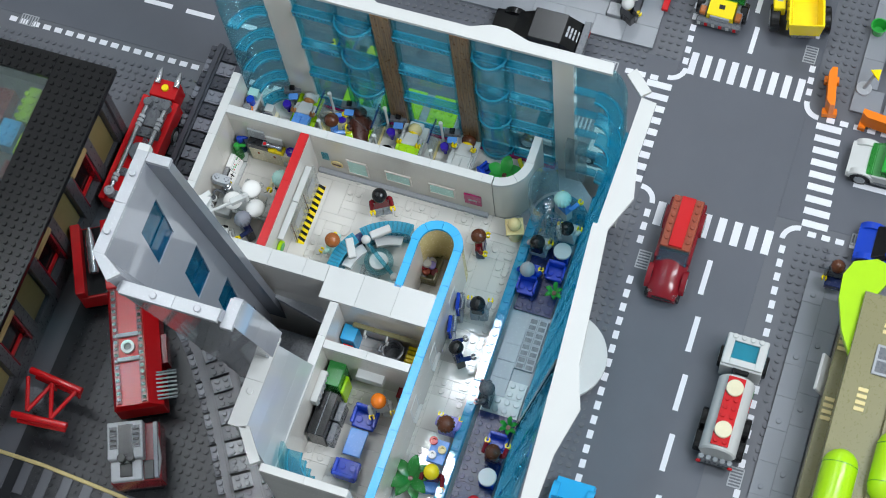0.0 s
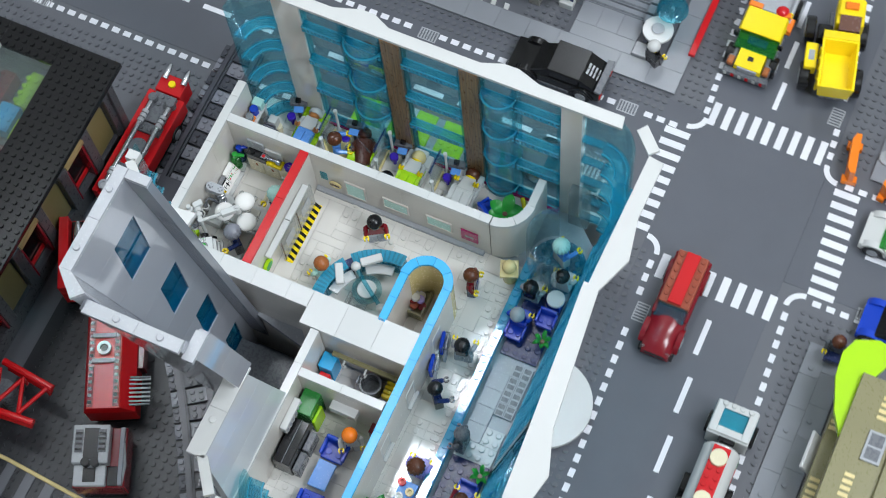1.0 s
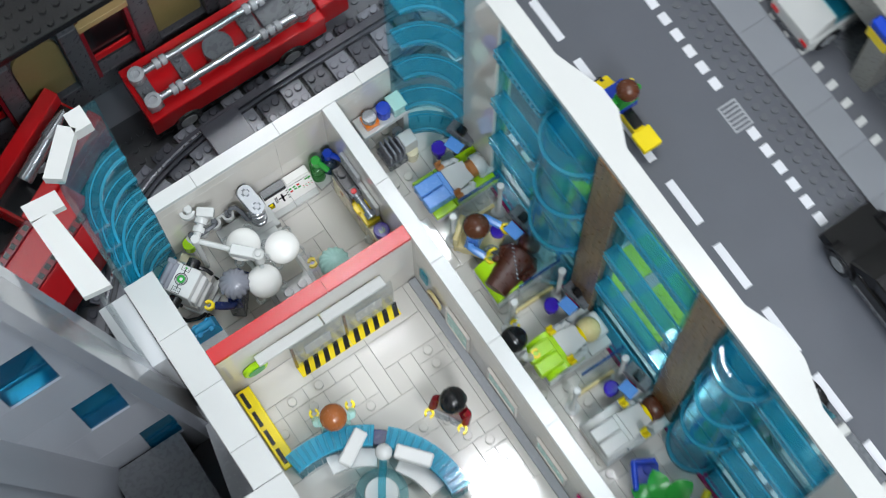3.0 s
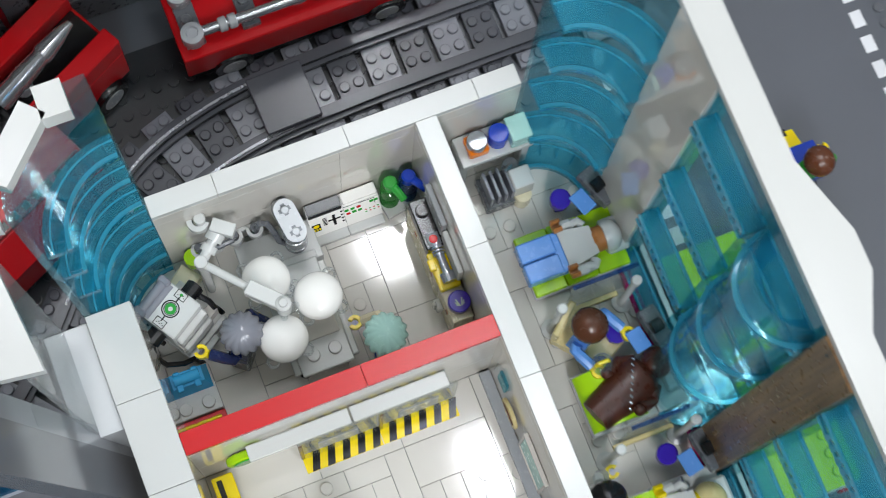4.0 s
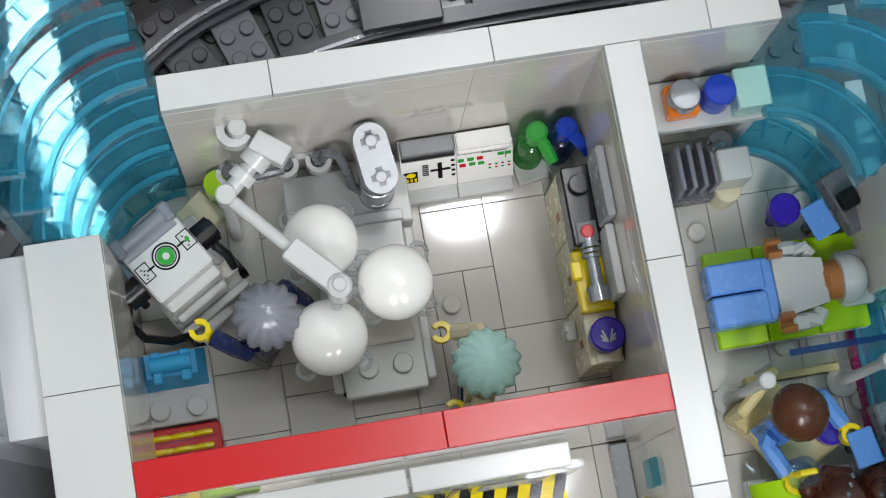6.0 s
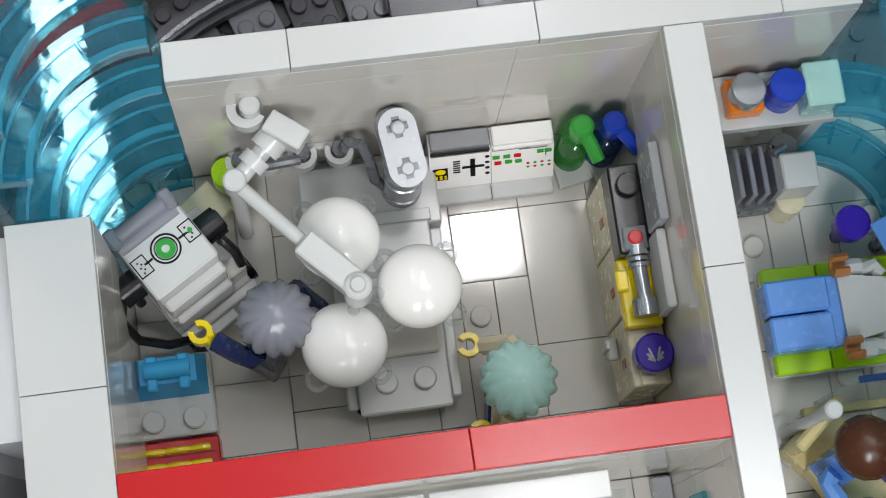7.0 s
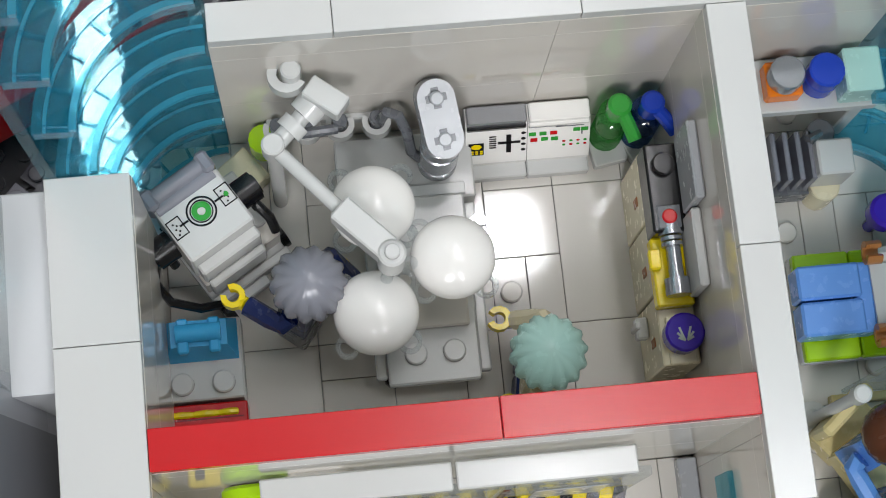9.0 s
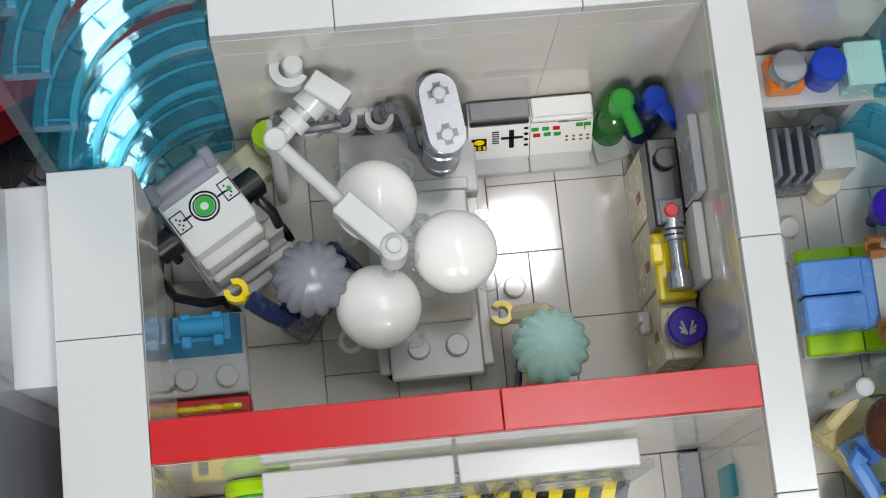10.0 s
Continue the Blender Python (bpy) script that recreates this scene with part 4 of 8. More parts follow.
def consoles():
    for x0, x1, right in ((8.55, 10.27, False), (10.29, 12.05, True)):
        t = thing("control_console", "white sloped control desk with printed red and green keys" if right else "white sloped control desk with printed black and yellow keys", "console", (x0 + x1) / 2, 8.0, 0, group="consoles along the wall")
        w = (x1 - x0) / 2
        body = Shape().add([(-w, -0.35, 0.4), (w, -0.35, 0.4), (w, 0.95, 0.4), (-w, 0.95, 0.4), (-w, -0.35, 0.6), (w, -0.35, 0.6), (w, 0.35, 1.7), (-w, 0.35, 1.7), (w, 0.95, 1.7), (-w, 0.95, 1.7)],
                           [(3, 2, 1, 0), (0, 1, 5, 4), (4, 5, 6, 7), (7, 6, 8, 9), (1, 2, 8, 6, 5), (0, 4, 7, 9, 3), (2, 3, 9, 8)])
        part("desk", body, BULB, t)
        part("plinth", Shape().box(-w, w, -0.75, 0.95, 0, 0.4, 0.04), WHITE, t)
        part("back_tile", Shape().box(-w + 0.03, w - 0.03, 0.36, 0.9, 1.7, 2.0, 0.04), BULB if right else SILVER, t)
        part("back_rail", Shape().box(-w + 0.03, w - 0.03, 0.28, 0.42, 1.6, 1.78, 0.03), BULB if right else BLACK, t)
        slope = Matrix.Translation((0, 0.04, 1.226)) @ Matrix.Rotation(math.atan2(1.1, 0.7), 4, "X") @ Matrix.Diagonal((1, 0.62, 1, 1))
        p = Shape()
        if right:
            for i, (kx, ky, col) in enumerate(((-0.75, 0.35, 1), (-0.45, 0.35, 1), (-0.15, 0.35, 0), (-0.7, 0.0, 0), (-0.4, 0.02, 1), (-0.12, 0.0, 1), (0.5, 0.45, 1), (0.72, 0.45, 1))):
                p.mat(col).box(kx - 0.1, kx + 0.1, ky - 0.1, ky + 0.1, 0, 0.03, 0.01, slope)
            for i in range(4):
                for j in range(2):
                    p.mat((i + j) % 2).cyl(0.15 + 0.2 * i, -0.2 - 0.22 * j, 0, 0.03, 0.05, 8, 0.01, slope)
            p.mat(2)
            for x, y, dx, dy in ((-0.3, 0.75, 0.5, 0.02), (0.3, 0.68, 0.4, 0.02), (0.65, 0.3, 0.02, 0.15), (-0.8, 0.8, 0.06, 0.06)):
                p.box(x - dx, x + dx, y - dy, y + dy, 0, 0.02, 0.005, slope)
            part("key_print", p, [RED, GREEN, DGREY], t)
        else:
            p.mat(0).box(-0.78, -0.35, -0.65, 0.05, 0, 0.02, 0.005, slope)
            p.box(0.28, 0.42, -0.6, 0.45, 0, 0.03, 0.01, slope).box(0.05, 0.68, -0.08, 0.05, 0, 0.03, 0.01, slope)
            for i in range(6):
                p.box(-0.2, 0.0, -0.3 + 0.13 * i, -0.24 + 0.13 * i, 0, 0.02, 0.005, slope)
            for i in range(4):
                p.cyl(0.76, -0.5 + 0.33 * i, 0, 0.03, 0.07, 8, 0.01, slope)
            p.mat(1).cyl(-0.56, -0.15, 0, 0.035, 0.15, 14, 0.01, slope)
            for i in range(3):
                for j in range(2):
                    p.box(-0.72 + 0.13 * i, -0.64 + 0.13 * i, -0.58 + 0.12 * j, -0.5 + 0.12 * j, 0, 0.035, 0.005, slope)
            part("key_print", p, [BLACK, YELLOW], t)


def bottle(label, x, y, jar, tap, rz):
    t = thing("bottle", label, "bottle", x, y, 0.4, rz, group="bottles by the consoles")
    part("plinth", Shape().box(-0.5, 0.5, -0.8, 0.5, -0.4, 0.0, 0.04), WHITE, t)
    part("jar", Shape().lathe([(0.4, 0.0), (0.47, 0.08), (0.47, 0.9), (0.4, 1.0), (0.4, 1.1), (0.47, 1.2), (0.47, 2.2), (0.3, 2.3)], 16), jar, t)
    k = Shape().cyl(0, 0, 2.3, 3.1, 0.33, 14, 0.08)
    k.tube([(0, 0, 2.9), (0.12, -0.5, 2.75), (0.2, -0.95, 2.6)], 0.2, 10)
    part("tap", k, tap, t)


def microscope():
    t = thing("scanner_arm", "grey scanner arm with an oval head on a silver barrel", "medical instrument", 7.7, 7.6, 0)
    part("base", Shape().box(-2.8, 1.0, -1.0, 0.9, 0.0, 1.2, 0.05), WHITE, t)
    part("base_lip", Shape().box(-2.6, 0.7, -0.95, -0.6, 1.2, 1.35, 0.03), WHITE, t)
    part("barrel", Shape().lathe([(0.5, 1.2), (0.55, 1.3), (0.55, 1.7), (0.46, 1.75), (0.46, 1.85), (0.55, 1.9), (0.55, 2.9), (0.46, 2.95), (0.46, 3.05), (0.55, 3.1), (0.55, 3.6), (0.4, 3.7)], 22), SILVER, t)
    m = Matrix.Translation((0.0, -0.15, 4.2)) @ Matrix.Rotation(radians(9), 4, "Z") @ Matrix.Rotation(radians(22), 4, "X")
    cap = [(0.5 * math.cos(radians(a)), 0.5 * math.sin(radians(a))) for a in range(180, 361, 15)] + [(0.5 * math.cos(radians(a)), 1.1 + 0.5 * math.sin(radians(a))) for a in range(0, 181, 15)]
    hd = part("head", Shape().prism(cap, -0.4, 0.4, m), LGREY, t, "grey oval arm with two cross holes")
    for yy in (0.0, 1.1):
        part("cross_hole", Shape().box(-0.28, 0.28, yy - 0.1, yy + 0.1, 0.39, 0.41, 0.004, m).box(-0.1, 0.1, yy - 0.28, yy + 0.28, 0.395, 0.415, 0.004, m), DGREY, hd)
        part("pin", Shape().cyl(0, yy, 0.3, 0.62 if yy else 0.48, 0.19, 14, 0.04, m), LGREY, hd)
    part("neck", Shape().cyl(0, 0, 3.6, 4.1, 0.3, 12), TCLEAR, t)
    part("hose", Shape().tube([(-0.5, 0.0, 1.9), (-0.75, 0.1, 2.3), (-0.85, 0.45, 3.0), (-1.05, 0.8, 3.4), (-1.35, 0.95, 3.3), (-1.5, 0.95, 2.7), (-1.5, 0.95, 1.9)], 0.15, 10), DGREY, t)


def wall_hooks():
    t = thing("tool_rack", "row of grey and white tool clips along the wall", "tool rack", 4.8, 8.75, 1.9)
    part("rail", Shape().box(-1.7, 1.7, 0.05, 0.25, -0.2, 0.2, 0.04), WHITE, t)
    for x in (-1.4, -0.6, 0.3, 1.3):
        part("clip", Shape().arc(x, -0.1, 0.24, 0.4, 150, 390, -0.1, 0.35, 10), WHITE, t)
        part("tool", Shape().cyl(x, -0.1, -0.8, 0.8, 0.2, 10), DGREY, t, "grey handheld tool")
    part("bar", Shape().tube([(-1.4, -0.35, 0.6), (-0.6, -0.4, 0.75), (0.2, -0.3, 0.6)], 0.15, 8), DGREY, t)


def side_counter():
    t = thing("side_counter", "cream narrow counter with drawers along the wall", "counter", 13.45, 4.0, 0)
    for i in range(3):
        c = part("cabinet", Shape().box(-0.5, 0.5, -2.9 + i * 1.95, -1.0 + i * 1.95, 0, 3.0, 0.04), CREAM, t)
        part("drawer_slot", Shape().box(-0.53, -0.48, -2.25 + i * 1.95, -2.0 + i * 1.95, 1.8, 2.3, 0.01), ORANGEBROWN, c)
    part("handle", Shape().box(-0.85, -0.51, -1.9, -1.3, 1.2, 1.6, 0.05).box(-0.95, -0.8, -1.7, -1.5, 1.2, 2.2, 0.04), WHITE, t)
    b2 = thing("keypad_unit", "black sloped keypad unit with one red button", "control unit", 13.38, 5.75, 3.0)
    part("body", Shape().box(-0.45, 0.45, -1.3, 1.1, 0, 1.1, 0.06), BLACK, b2)
    part("frame", Shape().box(-0.3, 0.3, -1.2, -0.6, 1.1, 1.15, 0.02), DGREY, b2)
    part("button", Shape().cyl(0, -0.9, 1.1, 1.22, 0.2, 14), RED, b2)
    part("stud", Shape().stud(0, 0.5, 1.1, 14), BLACK, b2)
    h = thing("silver_probe", "silver ribbed probe on a yellow cradle", "medical tool", 13.4, 3.75, 3.0)
    part("cradle", Shape().box(-0.5, 0.5, -1.15, 0.7, 0.0, 0.5, 0.05).box(-0.62, -0.3, -0.2, 0.35, 0.5, 0.8, 0.05), YELLOW, h)
    pr = Shape()
    for y0, y1, r in ((-0.95, -0.5, 0.34), (-0.5, 0.35, 0.2), (0.35, 0.45, 0.3), (0.5, 0.6, 0.3), (0.65, 1.15, 0.34)):
        pr.tube([(0.02, y0, 0.85), (0.02, y1, 0.85)], r, 12)
    part("probe", pr, SILVER, h)
    c = thing("purple_jar", "round purple jar lid with a pale wing print", "jar", 13.48, 1.85, 3.0)
    part("block", Shape().box(-0.36, 0.36, -0.75, 0.55, 0.003, 0.15, 0.04), CREAM, c)
    part("lid", Shape().cyl(0, 0, 0.15, 0.75, 0.52, 20, 0.06), TPURPLE, c)
    wing = Shape()
    for sg in (-1, 1):
        for k in range(3):
            wing.box(sg * 0.05 - 0.03, sg * 0.05 + 0.03, 0, 0.34 - 0.07 * k, 0, 0.015, 0.004, Matrix.Translation((0, -0.18, 0.75)) @ Matrix.Rotation(radians(-sg * (18 + 24 * k)), 4, "Z"))
    part("wing_print", wing, LGREY, c)
    for y0, y1, z0, z1, m, lab in ((4.85, 6.9, 4.2, 6.0, LGREY, "grey wall screen plate"), (2.75, 4.8, 3.6, 5.2, WHITE, "white wall screen plate")):
        p = thing("wall_plate", lab + " standing out from the wall", "wall plate", 13.85, (y0 + y1) / 2, z0, group="plates on the wall")
        part("plate", Shape().box(-0.12, 0.13, -(y1 - y0) / 2, (y1 - y0) / 2, 0, z1 - z0, 0.05), m, p)


def corner_case():
    t = thing("tool_stand", "low white stand with two bare studs", "stand", 0.85, 2.1, 0)
    part("top", Shape().box(-1.05, 1.1, -0.5, 1.7, 0, 1.2, 0.05), WHITE, t)
    for x in (-0.55, 0.55):
        part("stud", Shape().stud(x, -0.05, 1.2, 16), WHITE, t)
    c = thing("azure_case", "azure blue carrying case with a round handle", "case", 0.85, 3.2, 1.2)
    part("body", Shape().add([(-1.0, -0.55, 0), (1.0, -0.55, 0), (1.0, 0.55, 0), (-1.0, 0.55, 0), (-0.75, -0.25, 0.7), (0.75, -0.25, 0.7), (0.75, 0.45, 0.7), (-0.75, 0.45, 0.7)],
                             [(3, 2, 1, 0), (4, 5, 6, 7), (0, 1, 5, 4), (1, 2, 6, 5), (2, 3, 7, 6), (3, 0, 4, 7)]), AZURE, c)
    part("handle", Shape().tube([(-0.6, 0.1, 0.8), (0.6, 0.1, 0.8)], 0.25, 12), AZURE, c)
    for x in (-0.42, 0.42):
        part("latch", Shape().box(x - 0.15, x + 0.15, -0.45, 0.5, 0.55, 0.85, 0.05), AZURE, c)
    r = thing("red_cabinet", "small red cabinet with yellow printed waves", "cabinet", 0.85, 1.1, 0)
    part("body", Shape().box(-1.1, 1.12, -0.5, 0.42, 0, 1.1, 0.04), RED, r)
    for y in (-0.25, 0.15):
        w = Shape()
        w.tube([(-0.85 + 0.17 * i, y, 1.12 + 0.05 * math.sin(i * 1.6)) for i in range(11)], 0.09, 6)
        part("wave_print", w, YELLOW, r)
        part("groove", Shape().box(-1.0, 1.0, y - 0.16, y - 0.12, 1.1, 1.115, 0.004), DKRED, r)


operating_table()
operating_lamp()
anaesthesia_machine()
consoles()
bottle("clear green bottle with a bright green tap", 12.6, 8.2, TGREEN, GREEN, 10)
bottle("clear blue bottle with a dark blue tap", 13.5, 8.2, TNAVY, BLUE, 25)
microscope()
wall_hooks()
side_counter()
corner_case()
solo("tan_tile", Shape().box(-0.55, 0.55, -0.55, 0.55, 0, 0.8, 0.04), CREAM, "cream square tile lying turned beside the machine", "tile", 2.3, 7.9, 0, 38)
solo("lime_cup", Shape().lathe([(0.28, 0), (0.42, 0.1), (0.42, 0.9), (0.3, 0.95)], 14), LIME, "small lime green round cup by the wall", "cup", 3.0, 8.45, 1.2)
figure("toy surgeon with grey ribbed hair and navy clothes", 3.85, 3.9, 0, -128, SLEEPER1, NAVY, DGREY, YELLOW, "ribbed", "stand", (-45, 88))
figure("toy nurse with pale aqua ribbed cap and tan clothes", 9.75, 1.55, 0, -100, AQUA, CREAM, NAVY, YELLOW, "ribbed", "stand", (35, 10))


# ---- ward ----
def hospital_bed(x, y, rz, label, plate, sheet=None, group="ward beds"):
    t = thing("hospital_bed", label, "bed", x, y, 0, rz, group=group)
    part("frame", Shape().box(-2.4, 2.4, -1.5, 1.5, 0.55, 0.95, 0.05), WHITE, t)
    for px in (-2.4, -0.8, 0.8):
        for py in (-1.5, 0.05):
            part("mattress_tile", Shape().box(px + 0.02, px + 1.58, py + 0.01, py + 1.44, 0.95, 1.3, 0.05), plate, t)
    part("pillow", Shape().box(1.5, 2.6, -0.85, 0.85, 1.3, 1.75, 0.12), WHITE, t)
    for px in (-2.1, 2.1):
        for py in (-1.2, 1.2):
            part("leg", Shape().box(px - 0.15, px + 0.15, py - 0.15, py + 0.15, 0, 0.55, 0.03), DGREY, t)
    if sheet:
        part("bolster", Shape().arc(0, 0, 0.35, 0.6, 0, 180, -1.35, 1.35, 12, Matrix.Translation((-1.0, 0, 1.3)) @ Matrix.Rotation(radians(90), 4, "X") @ Matrix.Diagonal((2.3, 1.4, 1, 1))), sheet, t)
    return t


def divider(y):
    t = thing("screen_divider", "clear glass bed divider between white posts", "divider", 19.2, y, 0, group="ward dividers")
    part("pane", Shape().box(-0.9, 2.2, 0.25, 0.37, 0.4, 5.0, 0.02), TCLEAR, t)
    part("top_edge", Shape().box(-0.95, 2.2, 0.22, 0.4, 5.0, 5.12, 0.02), TNAVY, t)
    for x in (-1.75, 1.85):
        p = part("post", Shape().lathe([(0.48, 0), (0.5, 0.2), (0.28, 0.3), (0.16, 0.5), (0.16, 4.6)], 14), WHITE, t)
        part("post_cap", Shape().lathe([(0.16, 4.6), (0.24, 4.65), (0.24, 5.15), (0.18, 5.2)], 14, None, 0, 0), WHITE, p)
        p.matrix_basis = at(x, -0.35, 0)
    part("foot_strip", Shape().box(-1.2, 1.8, 0.0, 0.24, 0.0, 0.4, 0.03), TAN, t)


def monitor(x, y, rz=0):
    t = thing("bed_monitor", "dark grey bedside monitor with blue screen and purple lamp", "monitor", x, y, 0, rz, group="bedside monitors")
    part("stand", Shape().cyl(0, 0, 0, 2.2, 0.2, 10), DGREY, t)
    part("arm", Shape().tube([(0, 0, 2.1), (-0.5, 0.35, 2.3)], 0.16, 8), BLACK, t)
    s = part("housing", Shape().box(-0.15, 0.75, -1.0, 1.0, 2.0, 2.5, 0.06, Matrix.Rotation(radians(12), 4, "Y")), DGREY, t)
    part("screen", Shape().box(-0.7, 0.1, -0.65, 0.45, 2.3, 2.45, 0.04), MIDBLUE, s)
    part("grip", Shape().box(0.4, 1.0, -0.3, 0.3, 2.5, 2.9, 0.06), BLACK, s)
    part("lamp", Shape().lathe([(0.2, 0), (0.25, 1.2), (0.5, 1.3), (0.5, 1.8), (0.4, 1.88)], 16, None, -0.85, 0.75), TPURPLE, t, "purple round lamp")


hospital_bed(19.6, 2.6, 0, "hospital bed with lime green mattress tiles", LIME)
figure("toy patient with white cap, white shirt and light blue legs", 19.5, 2.6, 1.3, -90, WHITE, WHITE, MIDBLUE, SKIN, "cap", "lie", (10, 10))
hospital_bed(19.6, -4.4, 0, "white hospital bed with a lime blanket block", WHITE, LIME)
def furry_toy(x, y, z, rz):
    """A plush-like lying shape: broad shoulders, long coat, round head and one white sleeve."""
    s = Shape()
    s.mat(0).lathe([(0.02, -2.9), (1.0, -2.8), (1.25, -1.4), (1.45, 0.2), (1.35, 0.9), (0.9, 1.25), (0.02, 1.4)], 20, Matrix.Diagonal((1, 0.72, 1, 1)))
    s.ball(0, -0.15, 1.95, 0.95, 0.85, 0.95, 18, 10)
    s.ball(0, -0.75, 1.65, 0.5, 0.35, 0.5, 12, 6)
    for side in (-1, 1):
        s.tube([(side * 0.95, -0.1, 1.0), (side * 1.45, -0.25, 0.3), (side * 1.4, -0.65, -0.6)], 0.36, 10)
        s.ball(side * 1.4, -0.8, -0.8, 0.34, 0.34, 0.34, 10, 6)
    for k in range(9):
        a = -1.0 + k * 0.25
        s.mat(1).box(-0.1, 0.1, -0.06, 0.06, -0.06, 0.06, 0.02, mv(a, -1.02 + 0.12 * a * a, 0.9 - (k * 0.26)))
    t = Matrix.Rotation(radians(-90), 4, "X")
    s.v = [tuple(t @ Vector(p)) for p in s.v]
    s.v = [(px * 0.8, py * 0.8, (pz + 0.75) * 0.8) for px, py, pz in s.v]
    return solo("toy_figure", s, [FUR, SILVER], "brown furry toy patient lying on the white bed", "toy figure", x, y, z, rz)


furry_toy(19.6, -4.3, 1.3, -70)
hospital_bed(19.4, -10.4, 0, "white hospital bed with a curved lime cover", WHITE, LIME)
figure("toy patient with sandy hair lying under a lime cover", 19.2, -10.4, 1.2, -90, TAN, WHITE, LIME, YELLOW, "round", "lie", (10, 10))
hospital_bed(19.4, -16.6, 0, "white hospital bed with white sheets", WHITE, WHITE)
figure("toy patient with brown hair and white clothes in bed", 19.6, -16.8, 1.3, -90, BROWN, WHITE, WHITE, YELLOW, "long", "lie", (60, 60))
for y in (0.0, -6.7, -13.4):
    divider(y)
monitor(21.0, 4.6, 20)
for y in (-2.4, -8.4, -14.9):
    monitor(20.9, y, 10)
figure("toy visitor with brown hair and blue shirt beside the bed", 18.6, -1.35, 0.5, 30, BROWN, MIDBLUE, TAN, YELLOW, "round", "sit", (70, 70))
solo("visitor_chair", Shape().box(-0.9, 0.9, -0.2, 0.9, 0, 1.0, 0.08).box(-0.9, 0.9, 0.6, 0.95, 1.0, 2.4, 0.08), TAN, "tan chair under the visitor", "chair", 18.35, -1.0, 0, 40)
jar = thing("clear_jar", "clear round jar with dark base in the visitor's hands", "jar", 18.6, -3.0, 1.7)
part("glass", Shape().lathe([(0.42, 0.3), (0.5, 0.4), (0.5, 1.0), (0.4, 1.1)], 18), TCLEAR, jar)
part("base", Shape().cyl(0, 0, 0, 0.3, 0.5, 18, 0.05), NAVY, jar)
part("handle", Shape().tube([(-0.3, 0, 1.1), (-0.2, 0, 1.4), (0.2, 0, 1.4), (0.3, 0, 1.1)], 0.1, 8), YELLOW, jar)
figure("toy visitor with black hair beside the lime bed", 16.3, -8.8, 0, 90, BLACK, WHITE, DGREY, YELLOW)


def ward_shelf():
    t = thing("ward_shelf", "white supply shelf against the ward wall", "shelf", 17.5, 8.2, 0)
    part("board", Shape().box(-1.6, 1.9, -0.75, 0.75, 3.6, 4.0, 0.04), WHITE, t)
    part("upright", Shape().box(-1.6, -1.2, -0.5, 0.75, 0, 3.6, 0.04), WHITE, t)
    part("upright", Shape().box(1.5, 1.9, -0.5, 0.75, 0, 3.6, 0.04), WHITE, t)
    for x, low, top, lab in ((-1.05, ORANGE, SILVER, "orange jar with a silver lid"), (0.0, BLUE, BLUE, "blue round jar with lid")):
        j = thing("jar", lab, "jar", 17.85 + x, 8.2, 4.0, group="jars on the shelf")
        part("body", Shape().box(-0.48, 0.48, -0.48, 0.48, 0, 0.6, 0.06) if low is ORANGE else Shape().cyl(0, 0, 0, 0.6, 0.48, 18), low, j)
        part("lid", Shape().cyl(0, 0, 0.6, 1.1, 0.48, 18, 0.05), top, j)
    solo("aqua_block", Shape().box(-0.5, 0.5, -0.6, 0.6, 0, 1.1, 0.05), AQUA, "pale aqua square block on the shelf", "box", 18.8, 8.15, 4.0)
    d = thing("instrument_rack", "dark grey rack of upright instruments", "rack", 17.6, 6.7, 0)
    part("tray", Shape().box(-0.9, 0.6, -0.8, 0.8, 0, 0.9, 0.05), DGREY, d)
    for i in range(4):
        part("instrument", Shape().box(-0.75 + i * 0.35, -0.6 + i * 0.35, -0.7, 0.7, 0.9, 2.2, 0.04), SLEEPER1, d)
    w = thing("wash_stand", "white wash stand with a silver tap and cream base", "wash stand", 18.5, 6.5, 0)
    part("base", Shape().cyl(0, -0.5, 0, 1.2, 0.42, 14), CREAM, w)
    part("block", Shape().box(-0.5, 0.5, -0.5, 0.5, 1.2, 2.6, 0.06), WHITE, w)
    part("tap", Shape().cyl(-0.2, 0.8, 1.6, 2.2, 0.4, 14).tube([(-0.2, 0.8, 2.1), (-0.6, 0.6, 2.2)], 0.14, 8), SILVER, w)


ward_shelf()


def leafy_plant(label, x, y, z, n, length, mat, name="potted_plant", broad=0.55):
    t = thing(name, label, "plant", x, y, z)
    part("stem", Shape().cyl(0, 0, 0, 1.4, 0.3, 10), BROWN, t)
    for i in range(n):
        a = radians(360 * i / n + 12 * (i % 2))
        lv = Shape()
        k = 7
        vs, fs = [], []
        for j in range(k + 1):
            u = j / k
            w = broad * length * 0.5 * math.sin(math.pi * min(1, u * 0.9 + 0.1)) ** 0.8
            zc = 1.3 + 0.9 * math.sin(u * 2.2) - 0.5 * u * (i % 3)
            r = 0.2 + u * length
            for sgn, dz in ((-1, 0.12), (0, 0.0), (1, 0.12)):
                px, py = r * math.cos(a) - sgn * w * math.sin(a), r * math.sin(a) + sgn * w * math.cos(a)
                vs += [(px, py, zc + dz), (px, py, zc + dz - 0.1)]
        for j in range(k):
            for c in range(2):
                o = j * 6 + c * 2
                fs += [(o, o + 6, o + 8, o + 2), (o + 1, o + 3, o + 9, o + 7)]
        part("leaf", lv.add(vs, fs), mat, t)
    return t


leafy_plant("bright green toy plant with broad round leaves", 18.3, -22.0, 0.6, 6, 1.95, GREEN, broad=0.72)


